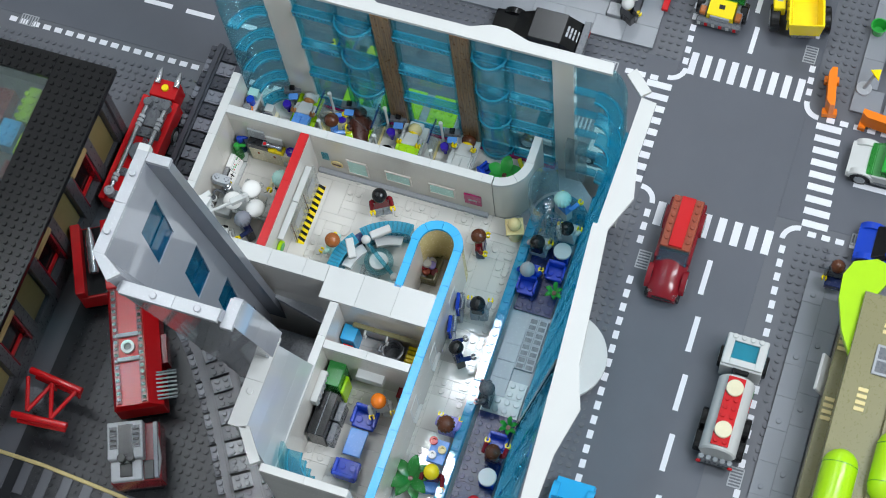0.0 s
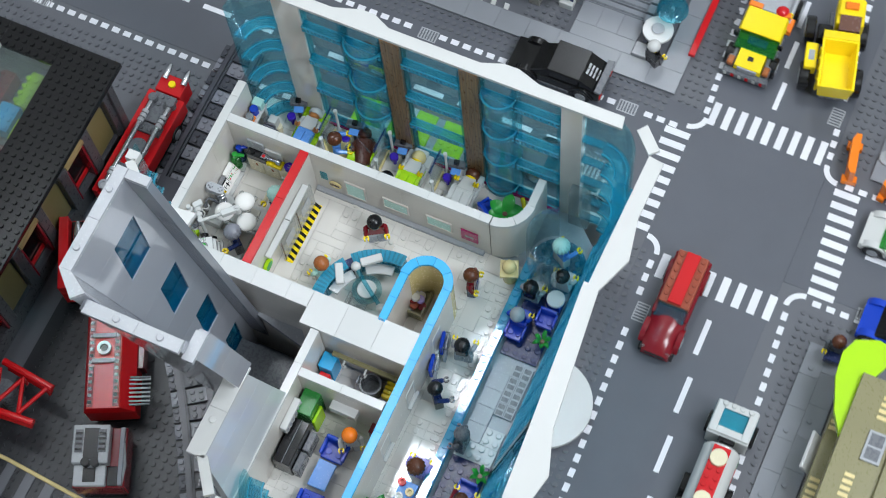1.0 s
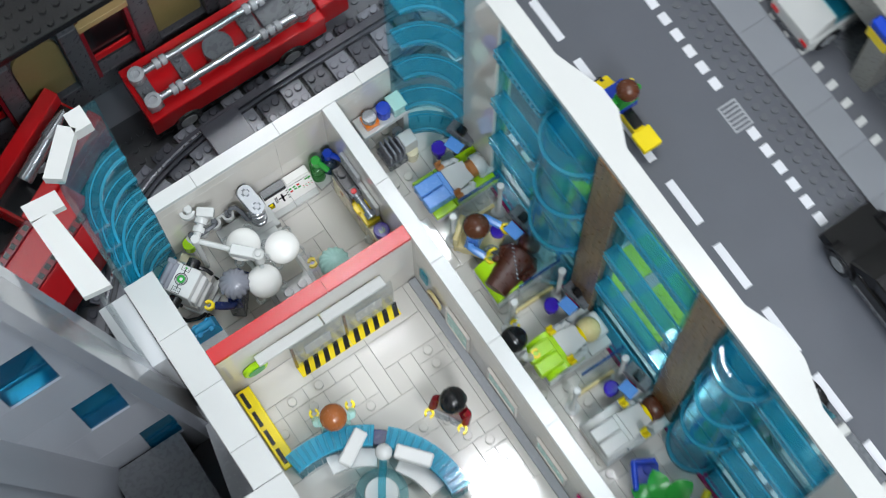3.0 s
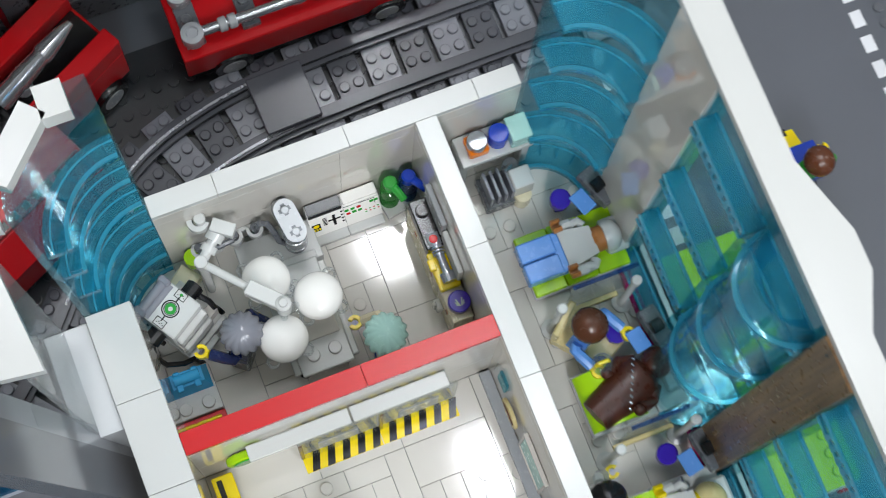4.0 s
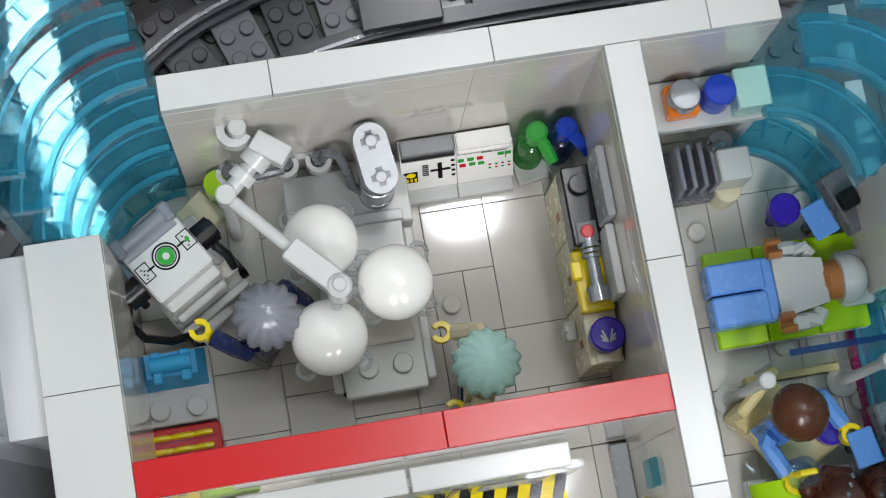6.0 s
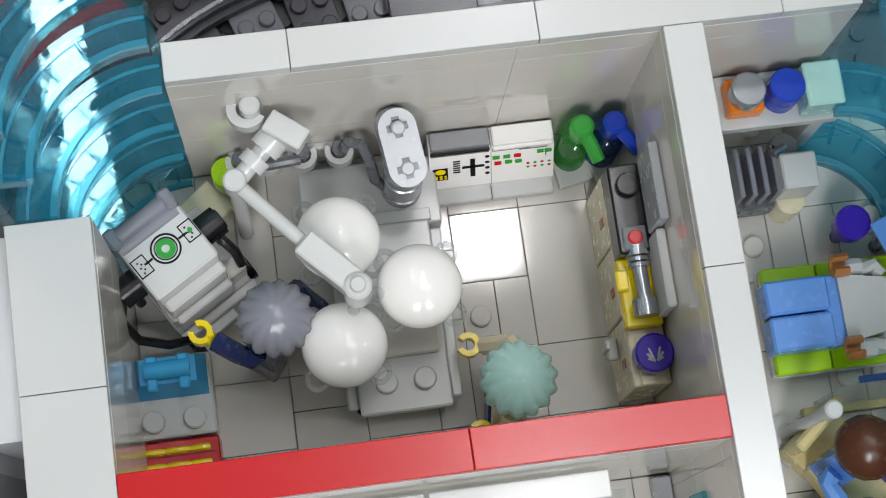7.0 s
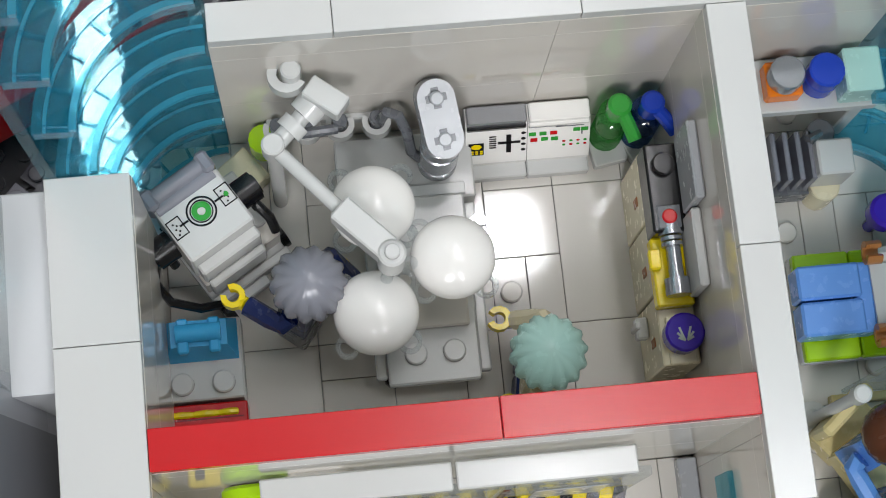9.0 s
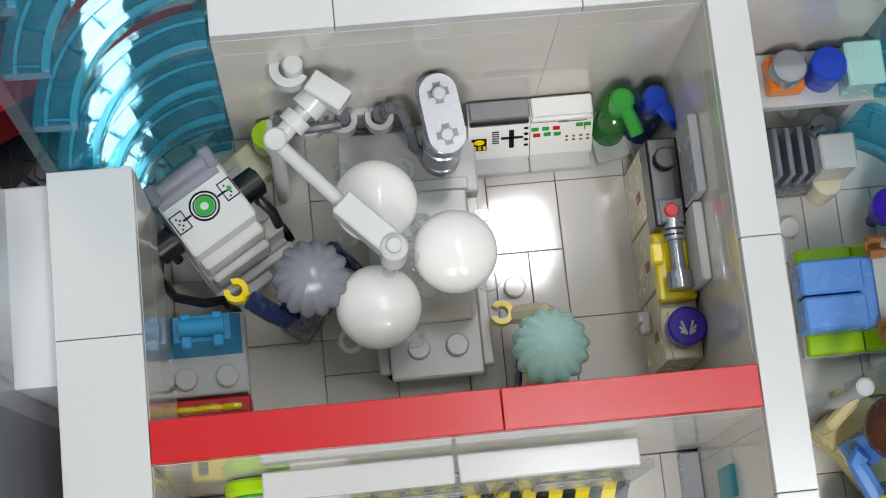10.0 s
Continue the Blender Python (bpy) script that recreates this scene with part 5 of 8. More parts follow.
def bucket_chair(label, x, y, rz, mat, group="chairs"):
    t = thing("bucket_chair", label, "chair", x, y, 0, rz, group=group)
    part("seat", Shape().box(-0.95, 0.95, -0.9, 0.9, 0.7, 1.1, 0.08), mat, t)
    part("backrest", Shape().box(-0.95, 0.95, 0.6, 0.95, 1.1, 2.4, 0.1), mat, t)
    for sx in (-1, 1):
        part("armrest", Shape().box(sx * 0.95 - 0.14, sx * 0.95 + 0.14, -0.7, 0.8, 1.1, 1.7, 0.06), mat, t)
    part("pedestal", Shape().cyl(0, 0, 0, 0.7, 0.5, 14), mat, t)
    for sx in (-0.45, 0.45):
        part("stud", Shape().stud(sx, -0.2, 1.1, 12), mat, t)
    return t


bucket_chair("bright blue toy armchair beside the plant", 18.5, -20.0, 60, BLUE, "ward chairs")
solo("yellow_bar", Shape().tube([(-0.9, -0.6, 0.6), (0.9, 0.6, 0.6)], 0.25, 10).box(-0.3, 0.3, -0.3, 0.3, 0, 0.5, 0.05), YELLOW, "short yellow bar leaning by the round wall", "bar", 20.4, -23.4, 0)


# ---- hall, reception and corridor ----
def sliding_door():
    t = thing("sliding_door", "white sliding door rail with clear panes below", "door", 7, -1.6, 0)
    part("rail", Shape().box(-4.7, -0.05, -0.2, 0.5, 5.3, 5.7, 0.04), WHITE, t)
    part("rail", Shape().box(0.05, 4.5, -0.2, 0.5, 5.3, 5.7, 0.04), WHITE, t)
    for x0, x1 in ((-2.6, 1.1), (1.2, 4.9)):
        p = part("door_leaf", Shape().box(x0, x1, -0.25, 0.0, 0.05, 5.2, 0.03), TCLEAR, t)
        part("door_window", Shape().box(x0 + 0.9, x1 - 0.9, -0.3, -0.26, 2.0, 4.0, 0.02), LGREY, p)
        part("edge_stripe", Shape().box(x0, x0 + 0.18, -0.3, -0.26, 0.4, 5.0, 0.01), BROWN, p)
    hz = thing("hazard_strip", "black and yellow striped warning strip on the floor", "floor marking", 8.2, -2.1, 0)
    for i in range(2):
        b2 = part("tile", Shape().box(-3.75 + i * 3.77, -0.02 + i * 3.77, -0.45, 0.45, -0.02, 0.06, 0.01), YELLOW, hz)
        for k in range(5):
            x = -3.5 + i * 3.77 + k * 0.74
            part("stripe", Shape().add([(x, -0.44, 0.065), (x + 0.36, -0.44, 0.065), (x + 0.66, 0.44, 0.065), (x + 0.3, 0.44, 0.065), (x, -0.44, 0.05), (x + 0.36, -0.44, 0.05), (x + 0.66, 0.44, 0.05), (x + 0.3, 0.44, 0.05)],
                                       [(0, 1, 2, 3), (7, 6, 5, 4), (0, 4, 5, 1), (1, 5, 6, 2), (2, 6, 7, 3), (3, 7, 4, 0)]), BLACK, b2)


sliding_door()
ck = thing("wall_clock", "round lime green clock on the partition", "clock", 2.1, -1.05, 3.6)
part("case", Shape().cyl(0, 0, 0, 0.4, 0.85, 20, 0.08, Matrix.Rotation(radians(90), 4, "X")), LIME, ck)
part("face", Shape().cyl(0, 0, 0.4, 0.45, 0.6, 20, 0.02, Matrix.Rotation(radians(90), 4, "X")), GREEN, ck)
bn = thing("wall_bench", "yellow bench with dark slats along the wall", "bench", 0.75, -4.2, 0)
part("seat", Shape().box(-0.5, 0.5, -2.9, 2.9, 0.7, 1.1, 0.06), YELLOW, bn)
for i in range(4):
    part("slat", Shape().box(-0.3, -0.05, -2.6 + i * 1.4, -1.5 + i * 1.4, 1.1, 1.16, 0.02), BLACK, bn)
for y in (-2.5, 0, 2.5):
    part("leg", Shape().box(-0.35, 0.35, y - 0.2, y + 0.2, 0, 0.7, 0.04), YELLOW, bn)


def ward_wall_fittings():
    part("baseboard_rail", Shape().box(13.45, 13.98, -21.5, -1.1, 0, 0.55, 0.04), LGREY, thing("baseboard", "grey glossy ledge along the foot of the wall", "baseboard", kind="structure"))
    for i, (y0, y1, z0, z1) in enumerate(((-7.2, -5.0, 1.6, 4.6), (-12.4, -9.6, 2.4, 4.4), (-17.6, -14.8, 2.4, 4.4))):
        w = thing("window_%d" % (i + 1), "pale aqua clear window in the ward wall", "window", 13.9, (y0 + y1) / 2, z0, kind="structure")
        d = (y1 - y0) / 2
        part("pane", Shape().box(-0.05, 0.06, -d, d, 0, z1 - z0, 0.02), AQUA, w)
        for a, b2, c, e in ((-d - 0.15, -d, -0.15, z1 - z0 + 0.15), (d, d + 0.15, -0.15, z1 - z0 + 0.15), (-d, d, -0.15, 0), (-d, d, z1 - z0, z1 - z0 + 0.15)):
            part("window_frame", Shape().box(-0.12, 0.08, a, b2, c, e, 0.02), OFFWHITE, w)
    pp = thing("pink_panel", "magenta notice panel with pale bow print on the wall", "panel", 13.9, -19.8, 2.0)
    part("plate", Shape().box(-0.08, 0.08, -1.0, 1.0, 0, 2.4, 0.03), MAGENTA, pp)
    part("bow_print", Shape().box(-0.1, -0.075, -0.5, -0.1, 0.9, 1.3, 0.01).box(-0.1, -0.075, 0.1, 0.5, 0.9, 1.3, 0.01).box(-0.1, -0.075, -0.1, 0.1, 1.0, 1.2, 0.01), LGREY, pp)
    mr = thing("round_mirror", "brown framed oval plate on the wall", "wall plate", 13.9, -3.6, 2.8)
    part("frame", Shape().cyl(0, 0, 0, 0.18, 0.75, 20, 0.04, Matrix.Rotation(radians(-90), 4, "Y")), TAN, mr)
    part("print", Shape().box(-0.22, -0.18, -0.55, 0.55, -0.15, 0.2, 0.01), BROWN, mr)
    pc = thing("small_picture", "small clear blue picture tile on the wall", "picture", 13.92, -2.3, 3.2)
    part("tile", Shape().box(-0.08, 0.06, -0.4, 0.4, 0, 1.6, 0.02), TBLUE2, pc)


ward_wall_fittings()


def reception():
    t = thing("reception_desk", "curved reception desk of clear blue bricks", "desk", 1.9, -14.0, 0)
    for a0, a1 in ((-4, 46), (53, 100)):
        n = 9
        for i in range(n):
            p, q = a0 + (a1 - a0) * i / n, a0 + (a1 - a0) * (i + 1) / n
            part("brick", Shape().arc(0, 0, 6.1, 7.1, p + 0.3, q - 0.3, 0, 2.9, 3), TDESK, t)
        part("counter", Shape().arc(0, 0, 5.95, 7.25, a0, a1, 2.9, 3.2, 18), TRAIL, t)
        for i in range(12):
            a = radians(a0 + (a1 - a0) * (i + 0.5) / 12)
            m = Matrix.Translation((6.6 * math.cos(a), 6.6 * math.sin(a), 3.2)) @ Matrix.Rotation(a, 4, "Z")
            part("rib", Shape().box(-0.55, 0.55, -0.09, 0.09, 0, 0.16, 0.04, m), TEDGE, t)
    part("gap_block", Shape().box(-0.5, 0.5, 6.1, 7.1, 0, 2.6, 0.06, Matrix.Rotation(radians(-40), 4, "Z")), NAVY, t)
    for a in (20, 66):
        part("inner_shelf", Shape().arc(0, 0, 4.9, 6.0, a - 16, a + 16, 1.6, 2.0, 8), WHITE, t)
    c = thing("reception_table", "clear round table with a white disc", "table", 4.4, -11.8, 0)
    part("column", Shape().cyl(0, 0, 0, 1.4, 0.4, 12), TCLEAR, c)
    part("ring", Shape().arc(0, 0, 1.1, 1.65, 0, 360, 1.4, 1.7, 24), TBLUE, c)
    part("disc", Shape().cyl(0, 0, 1.4, 1.9, 1.05, 24, 0.05), WHITE, c)
    l = thing("desk_lamp", "white jointed lamp arm over the reception table", "lamp", 5.8, -10.0, 0)
    part("pole", Shape().cyl(0, 0, 0, 3.4, 0.28, 12), WHITE, l)
    part("arm", Shape().tube([(0, 0, 3.3), (-1.2, -1.6, 3.1), (-3.0, -4.3, 2.6)], 0.24, 10), TBLUE2, l)
    part("joint", Shape().ball(0, 0, 3.4, 0.55, 0.55, 0.5), WHITE, l)
    part("joint", Shape().ball(-3.0, -4.3, 2.6, 0.5, 0.5, 0.45), WHITE, l)
    for x, y, rz in ((-1.4, 1.3, 30), (1.4, -1.2, -50)):
        part("head", Shape().box(-1.2, 1.2, -0.45, 0.45, 2.9, 3.5, 0.1, Matrix.Translation((x, y, 0)) @ Matrix.Rotation(radians(rz), 4, "Z")), WHITE, l)
    g = thing("reception_chair", "clear grey chair behind the desk", "chair", 2.3, -11.4, 0)
    part("seat", Shape().box(-1.0, 1.0, -1.0, 1.0, 0.6, 1.1, 0.12), TGREY, g)
    part("backrest", Shape().box(-1.0, 1.0, 0.7, 1.0, 1.1, 2.6, 0.12), TGREY, g)
    part("foot", Shape().cyl(0, 0, 0, 0.6, 0.5, 12), TGREY, g)
    f = thing("flower_box", "white box with lavender flowers", "flowers", 1.1, -12.4, 0)
    part("box", Shape().box(-0.7, 0.7, -0.9, 0.9, 0, 1.0, 0.06), WHITE, f)
    for i in range(6):
        part("flower", Shape().ball(-0.4 + 0.4 * (i % 3), -0.5 + 0.9 * (i // 3), 1.25, 0.24, 0.24, 0.2, 8, 4), LAVENDER if i % 2 else MIDBLUE, f)


reception()


def junk_store():
    t = thing("storage_pile", "pile of coloured discs and toy parts in the round store", "pile", 5.9, -17.1, 0)
    part("crate", Shape().box(-2.0, 1.2, -1.4, 1.4, 0, 0.8, 0.06), OLIVE, t)
    part("crate_rim", Shape().box(-2.0, 1.2, -1.4, -1.15, 0.8, 1.5, 0.04).box(-2.0, -1.75, -1.15, 1.4, 0.8, 1.5, 0.04), OLIVE, t)
    rnd = random.Random(11)
    mats = (WHITE, DKRED, LAVENDER, WHITE, RUST, WHITE, LGREY, DKRED, LAVENDER, WHITE)
    for k, m in enumerate(mats):
        a = 2.4 * k
        x, y, z = -0.4 + 0.36 * math.sqrt(k) * math.cos(a), -0.1 + 0.36 * math.sqrt(k) * math.sin(a), 2.5 - 0.14 * k
        part("disc", Shape().cyl(0, 0, -0.4, 0, 0.46 + 0.1 * rnd.random(), 16, 0.06, mv(x, y, z, 0, rnd.uniform(-22, 22), rnd.uniform(-22, 22))), m, t)
    part("lime_part", Shape().tube([(0.2, 0.6, 2.1), (0.8, 1.2, 2.5), (1.5, 1.0, 2.2)], 0.26, 8).ball(0.3, 1.1, 2.4, 0.4, 0.4, 0.35).box(1.0, 1.9, 0.5, 0.8, 1.6, 1.95, 0.08), LIME, t)
    part("yellow_part", Shape().tube([(0.9, 0.2, 1.9), (1.8, -0.4, 2.0), (1.6, -1.0, 1.7)], 0.13, 8), YELLOW, t)
    for x, y, r in ((-1.2, 0.9, 30), (0.9, -0.9, -40), (-1.4, -0.8, 75)):
        part("white_part", Shape().box(-0.55, 0.55, -0.18, 0.18, 0, 0.3, 0.05).stud(-0.25, 0, 0.3, 10), WHITE, t, "", mv(x, y, 1.5, r, 12))


junk_store()
figure("toy receptionist with orange brown hair in white", 4.4, -6.6, 0, 160, ORANGEBROWN, AQUA, WHITE, YELLOW)
figure("toy doctor with black hair and dark red jacket", 10.9, -9.9, 0, -60, BLACK, DKRED, LGREY, YELLOW, "long")
ground_shift(0, 0, 0, 1.02, 1.05, 1)
figure("toy child with brown hair and dark red jumper", 9.3, -21.0, 0, 10, BROWN, DKRED, NAVY, YELLOW, "round", "stand", (10, 10))
figure("toy doctor with black hair in pale grey coat", 1.9, -23.2, 0, 100, BLACK, LGREY, LGREY, YELLOW, "long", "stand", (40, 40))
figure("toy guard with black helmet and dark clothes", -3.5, -22.6, 0, 40, BLACK, NAVY, BLACK, BLACK, "cap", "stand", (60, 60))
figure("toy patient with orange hair in white clothes", -11.5, -16.9, 0, -60, ORANGE, WHITE, WHITE, YELLOW)
figure("toy visitor with curly brown hair and lavender clothes", -11.4, -24.0, 0, 90, BROWN, LAVENDER, LAVENDER, YELLOW, "ribbed", "sit", (50, 50))
figure("toy visitor with yellow hair and dark red clothes", -16.8, -24.2, 0, -80, YELLOW, DKRED, MIDBLUE, YELLOW, "round", "sit", (50, 50))
h = thing("mannequin_bust", "sand coloured bust under a square tan plate", "bust", 12.0, -24.0, 0)
part("bust", Shape().cyl(0, 0, 0, 2.6, 0.75, 14, 0.1).box(-1.0, 1.0, -1.0, 1.0, 2.6, 2.95, 0.05, Matrix.Rotation(radians(22), 4, "Z")).ball(0, 0, 3.5, 0.78, 0.78, 0.75), TAN, h)
tb = thing("cafe_table", "medium blue low table with cups", "table", -14.1, -23.9, 0)
part("tabletop", Shape().box(-1.3, 1.3, -0.95, 0.95, 1.2, 1.6, 0.05), MIDBLUE, tb)
part("leg", Shape().cyl(0, 0, 0, 1.2, 0.4, 12), MIDBLUE, tb)
for x, y, m, lab in ((0.9, 0.9, RED, "red cup"), (-0.6, 0.5, WHITE, "white ring cup"), (0.2, -0.5, TAN, "tan round cup")):
    solo("cup", Shape().lathe([(0.3, 0), (0.45, 0.1), (0.45, 0.5), (0.25, 0.5), (0.2, 0.2)], 14), m, "small " + lab + " on the blue table", "cup", -14.1 + x, -23.9 + y * 0.8, 1.6, group="cups on the cafe table")
leafy_plant("dark green toy plant with long narrow leaves", -17.6, -22.1, 0.0, 9, 2.3, DKGREEN)
for x in (1.9, -0.8):
    w = thing("wheelchair", "folded blue wheelchair against the azure wall", "wheelchair", x, -21.0, 0, 12, group="wheelchairs")
    part("seat", Shape().box(-1.0, 1.0, -0.15, 0.25, 1.0, 3.3, 0.1), BLUE, w)
    for sx in (-0.8, 0.8):
        part("wheel", Shape().arc(0, 0, 0.5, 0.75, 0, 360, -0.12, 0.12, 16, Matrix.Translation((sx, -0.35, 0.75)) @ Matrix.Rotation(radians(90), 4, "X")), LGREY, w)
    part("handle", Shape().tube([(-0.9, -0.2, 3.3), (-0.9, -0.5, 3.4), (0.9, -0.5, 3.4), (0.9, -0.2, 3.3)], 0.12, 8), SILVER, w)


# ---- atrium behind the blue balustrade ----
def atrium():
    r = thing("balustrade", "low balustrade of clear blue tiles", "balustrade", kind="structure")
    n = 9
    for i in range(n):
        x0, x1 = -21.5 + i * 4.0, -21.5 + (i + 1) * 4.0
        part("brick", Shape().box(x0 + 0.02, x1 - 0.02, -25.9, -25.05, 0, 1.19, 0.04), SKYBLUE, r)
        b2 = part("tile", Shape().box(x0 + 0.02, x1 - 0.02, -25.95, -25.0, 1.2, 1.6, 0.04), TRAIL, r)
        for q in range(4):
            part("tile_stud", Shape().stud(x0 + 0.5 + q, -25.47, 1.6, 10), TRAIL, b2)
    fl = thing("atrium_floor", "atrium floor of dark blue studded plates and pale tiles", "floor", kind="structure")
    for x0 in (4.0, 8.0):
        tile(fl, x0, x0 + 4, -30.3, -26.3, 0, NAVY, 0.4, "plate", True)
    for x0 in (-12, -16, -20):
        tile(fl, x0, x0 + 4, -30.3, -26.3, 0, NAVY, 0.4, "plate", True)
    for x0 in (0, -2, -4, -6):
        tile(fl, x0, x0 + 2, -28.3, -26.3, 0, LGREY)
    for i in range(4):
        for j in range(2):
            g = tile(fl, 2 - i * 1.5, 3.5 - i * 1.5, -29.3 - j, -28.3 - j, 0, LGREY)
            part("grille", Shape().box(-0.6, -0.1, -0.35, 0.35, 0.0, 0.02, 0.005).box(0.1, 0.6, -0.35, 0.35, 0.003, 0.02, 0.005), DGREY, g)
    tile(fl, -6, -4, -30.3, -28.3, 0, WHITE, 0.4, "plate", True)
    tile(fl, -8, -6, -30.3, -26.3, 0, WHITE, 0.4, "plate", True)
    d = thing("blue_dais", "round clear blue studded dais", "platform", 15.2, -28.0, -0.4)
    part("disc", Shape().cyl(0, 0, 0, 0.8, 3.2, 32, 0.05), TDESK, d)
    for i in range(-3, 4):
        for j in range(-3, 4):
            if (i * i + j * j) < 9:
                part("stud", Shape().stud(i * 0.98, j * 0.98, 0.8), TDESK, d)
    c = thing("curved_screen", "tall clear curved screen round the dais", "glass screen", 15.4, -28.0, 0)
    part("pane", Shape().arc(0, 0, 3.36, 3.44, 20, 170, 0.4, 8.0, 18), TCLEAR, c)
    part("pane", Shape().arc(0, 0, 3.36, 3.44, 172, 200, 0.4, 8.0, 6), TCLEAR, c)
    p = thing("clear_pier", "broad clear grey pier beside the wing wall", "pier", 21.0, -28.0, 0)
    part("pier", Shape().box(-0.6, 0.5, -1.2, 1.0, 0, 8.2, 0.05), TGREY, p)


atrium()
figure("toy dancer with pale aqua ribbed hair and blue top", 15.9, -28.2, 0.4, 60, AQUA, MIDBLUE, WHITE, YELLOW, "ribbed", "stand", (80, 30))
figure("toy visitor with black bun in white clothes", 13.2, -29.4, 0.4, 90, BLACK, WHITE, WHITE, YELLOW, "bun", "sit", (30, 30))
figure("toy visitor with black hair on a white seat", 10.9, -26.9, 0, 90, BLACK, LGREY, WHITE, YELLOW, "long", "sit", (30, 30))
figure("toy visitor with grey hair and blue suit", 7.6, -26.8, 0, 90, LGREY, BLUE, BLUE, YELLOW, "round", "sit", (30, 30))
figure("toy visitor with brown hair in dark blue armchair", -12.8, -29.4, 0, 90, BROWN, DKRED, NAVY, YELLOW, "long", "sit", (60, 60))
figure("toy visitor in red cap at the round table", -18.6, -29.2, 0, -90, RED, WHITE, RED, YELLOW, "cap", "sit", (40, 40))
figure("toy visitor in dark grey clothes leaning on the rail", -6.8, -26.9, 0, 180, DGREY, DGREY, DGREY, DGREY)
bucket_chair("bright blue toy armchair in the atrium", 6.4, -27.0, -90, BLUE, "atrium chairs")
bucket_chair("bright blue toy armchair by the glazing", 8.8, -29.4, -90, BLUE, "atrium chairs")
bucket_chair("bright blue toy armchair by the dark plates", -11.4, -29.3, -90, BLUE, "atrium chairs")
for x in (11.2, -15.2):
    t = thing("round_table", "small white round table on a blue foot", "table", x, -29.5, 0, group="round tables")
    part("top", Shape().cyl(0, 0, 1.4, 1.8, 1.0, 24, 0.06), WHITE, t)
    part("foot", Shape().box(-0.8, 0.8, -0.8, 0.8, 0, 1.4, 0.08), BLUE, t)
for x, y in ((6.4, -30.0), (-9.4, -29.9)):
    leafy_plant("small green toy plant beside the glazing", x, y, 0, 6, 0.9, GREEN, "small_plant")


# ---- store and bedroom ----
def store():
    sh = thing("store_shelf", "tan bar shelf with hooks in the store", "shelf", -4.3, -15.0, 0)
    part("bar", Shape().box(-0.2, 0.3, -4.0, 3.5, 4.2, 4.6, 0.05), OLIVE, sh)
    for y in (-0.5, 2.0):
        part("hook", Shape().tube([(-0.1, y, 4.3), (-0.7, y, 4.0), (-0.8, y, 3.3), (-0.4, y, 3.1)], 0.12, 8), WHITE, sh)
    solo("azure_block", Shape().box(-0.9, 0.9, -0.8, 0.8, 0, 3.6, 0.06), AZURE, "azure plastic box in the store corner", "box", -5.0, -11.4, 0)
    solo("red_block", Shape().box(-0.6, 0.6, -0.6, 0.6, 0, 2.6, 0.06), RED, "red plastic box beside the azure box", "box", -6.6, -11.5, 0)
    pt = thing("cooking_pot", "dark grey round pot with handles", "pot", -5.2, -16.1, 0)
    part("pot", Shape().lathe([(0.9, 0), (1.15, 0.2), (1.2, 2.4), (1.0, 2.4), (0.95, 0.5), (0.1, 0.4)], 24), DGREY, pt)
    for sx in (-1, 1):
        part("handle", Shape().tube([(sx * 0.3, 1.15, 1.9), (sx * 0.35, 1.5, 2.0), (-sx * 0.1, 1.5, 2.0)], 0.14, 8), LGREY, pt)
    yb = thing("yellow_robot_part", "yellow jagged toy part on the store floor", "toy part", -4.9, -18.3, 0)
    part("base", Shape().box(-0.9, 0.9, -0.9, 0.9, 0, 1.2, 0.1), YELLOW, yb)
    for i in range(4):
        part("tooth", Shape().box(-0.9 + 0.5 * i, -0.55 + 0.5 * i, -1.0, 0.9, 1.2, 1.7, 0.06), YELLOW, yb)
    for i, (y, m) in enumerate(((-13.2, LAVENDER), (-14.6, PURPLE), (-15.9, BLUE))):
        j = thing("supply_bottle", "small coloured bottle in the store row", "bottle", -7.1, y, 0, group="store bottles")
        part("body", Shape().lathe([(0.4, 0), (0.48, 0.1), (0.48, 1.5), (0.25, 1.7), (0.25, 2.0)], 14), m, j)
        part("cap", Shape().cyl(0, 0, 2.0, 2.4, 0.3, 12), WHITE, j)
    rg = thing("cleaning_ring", "white round reel with a hole", "reel", -6.6, -17.9, 0)
    part("ring", Shape().arc(0, 0, 0.25, 0.6, 0, 360, 0, 1.6, 16), LGREY, rg)


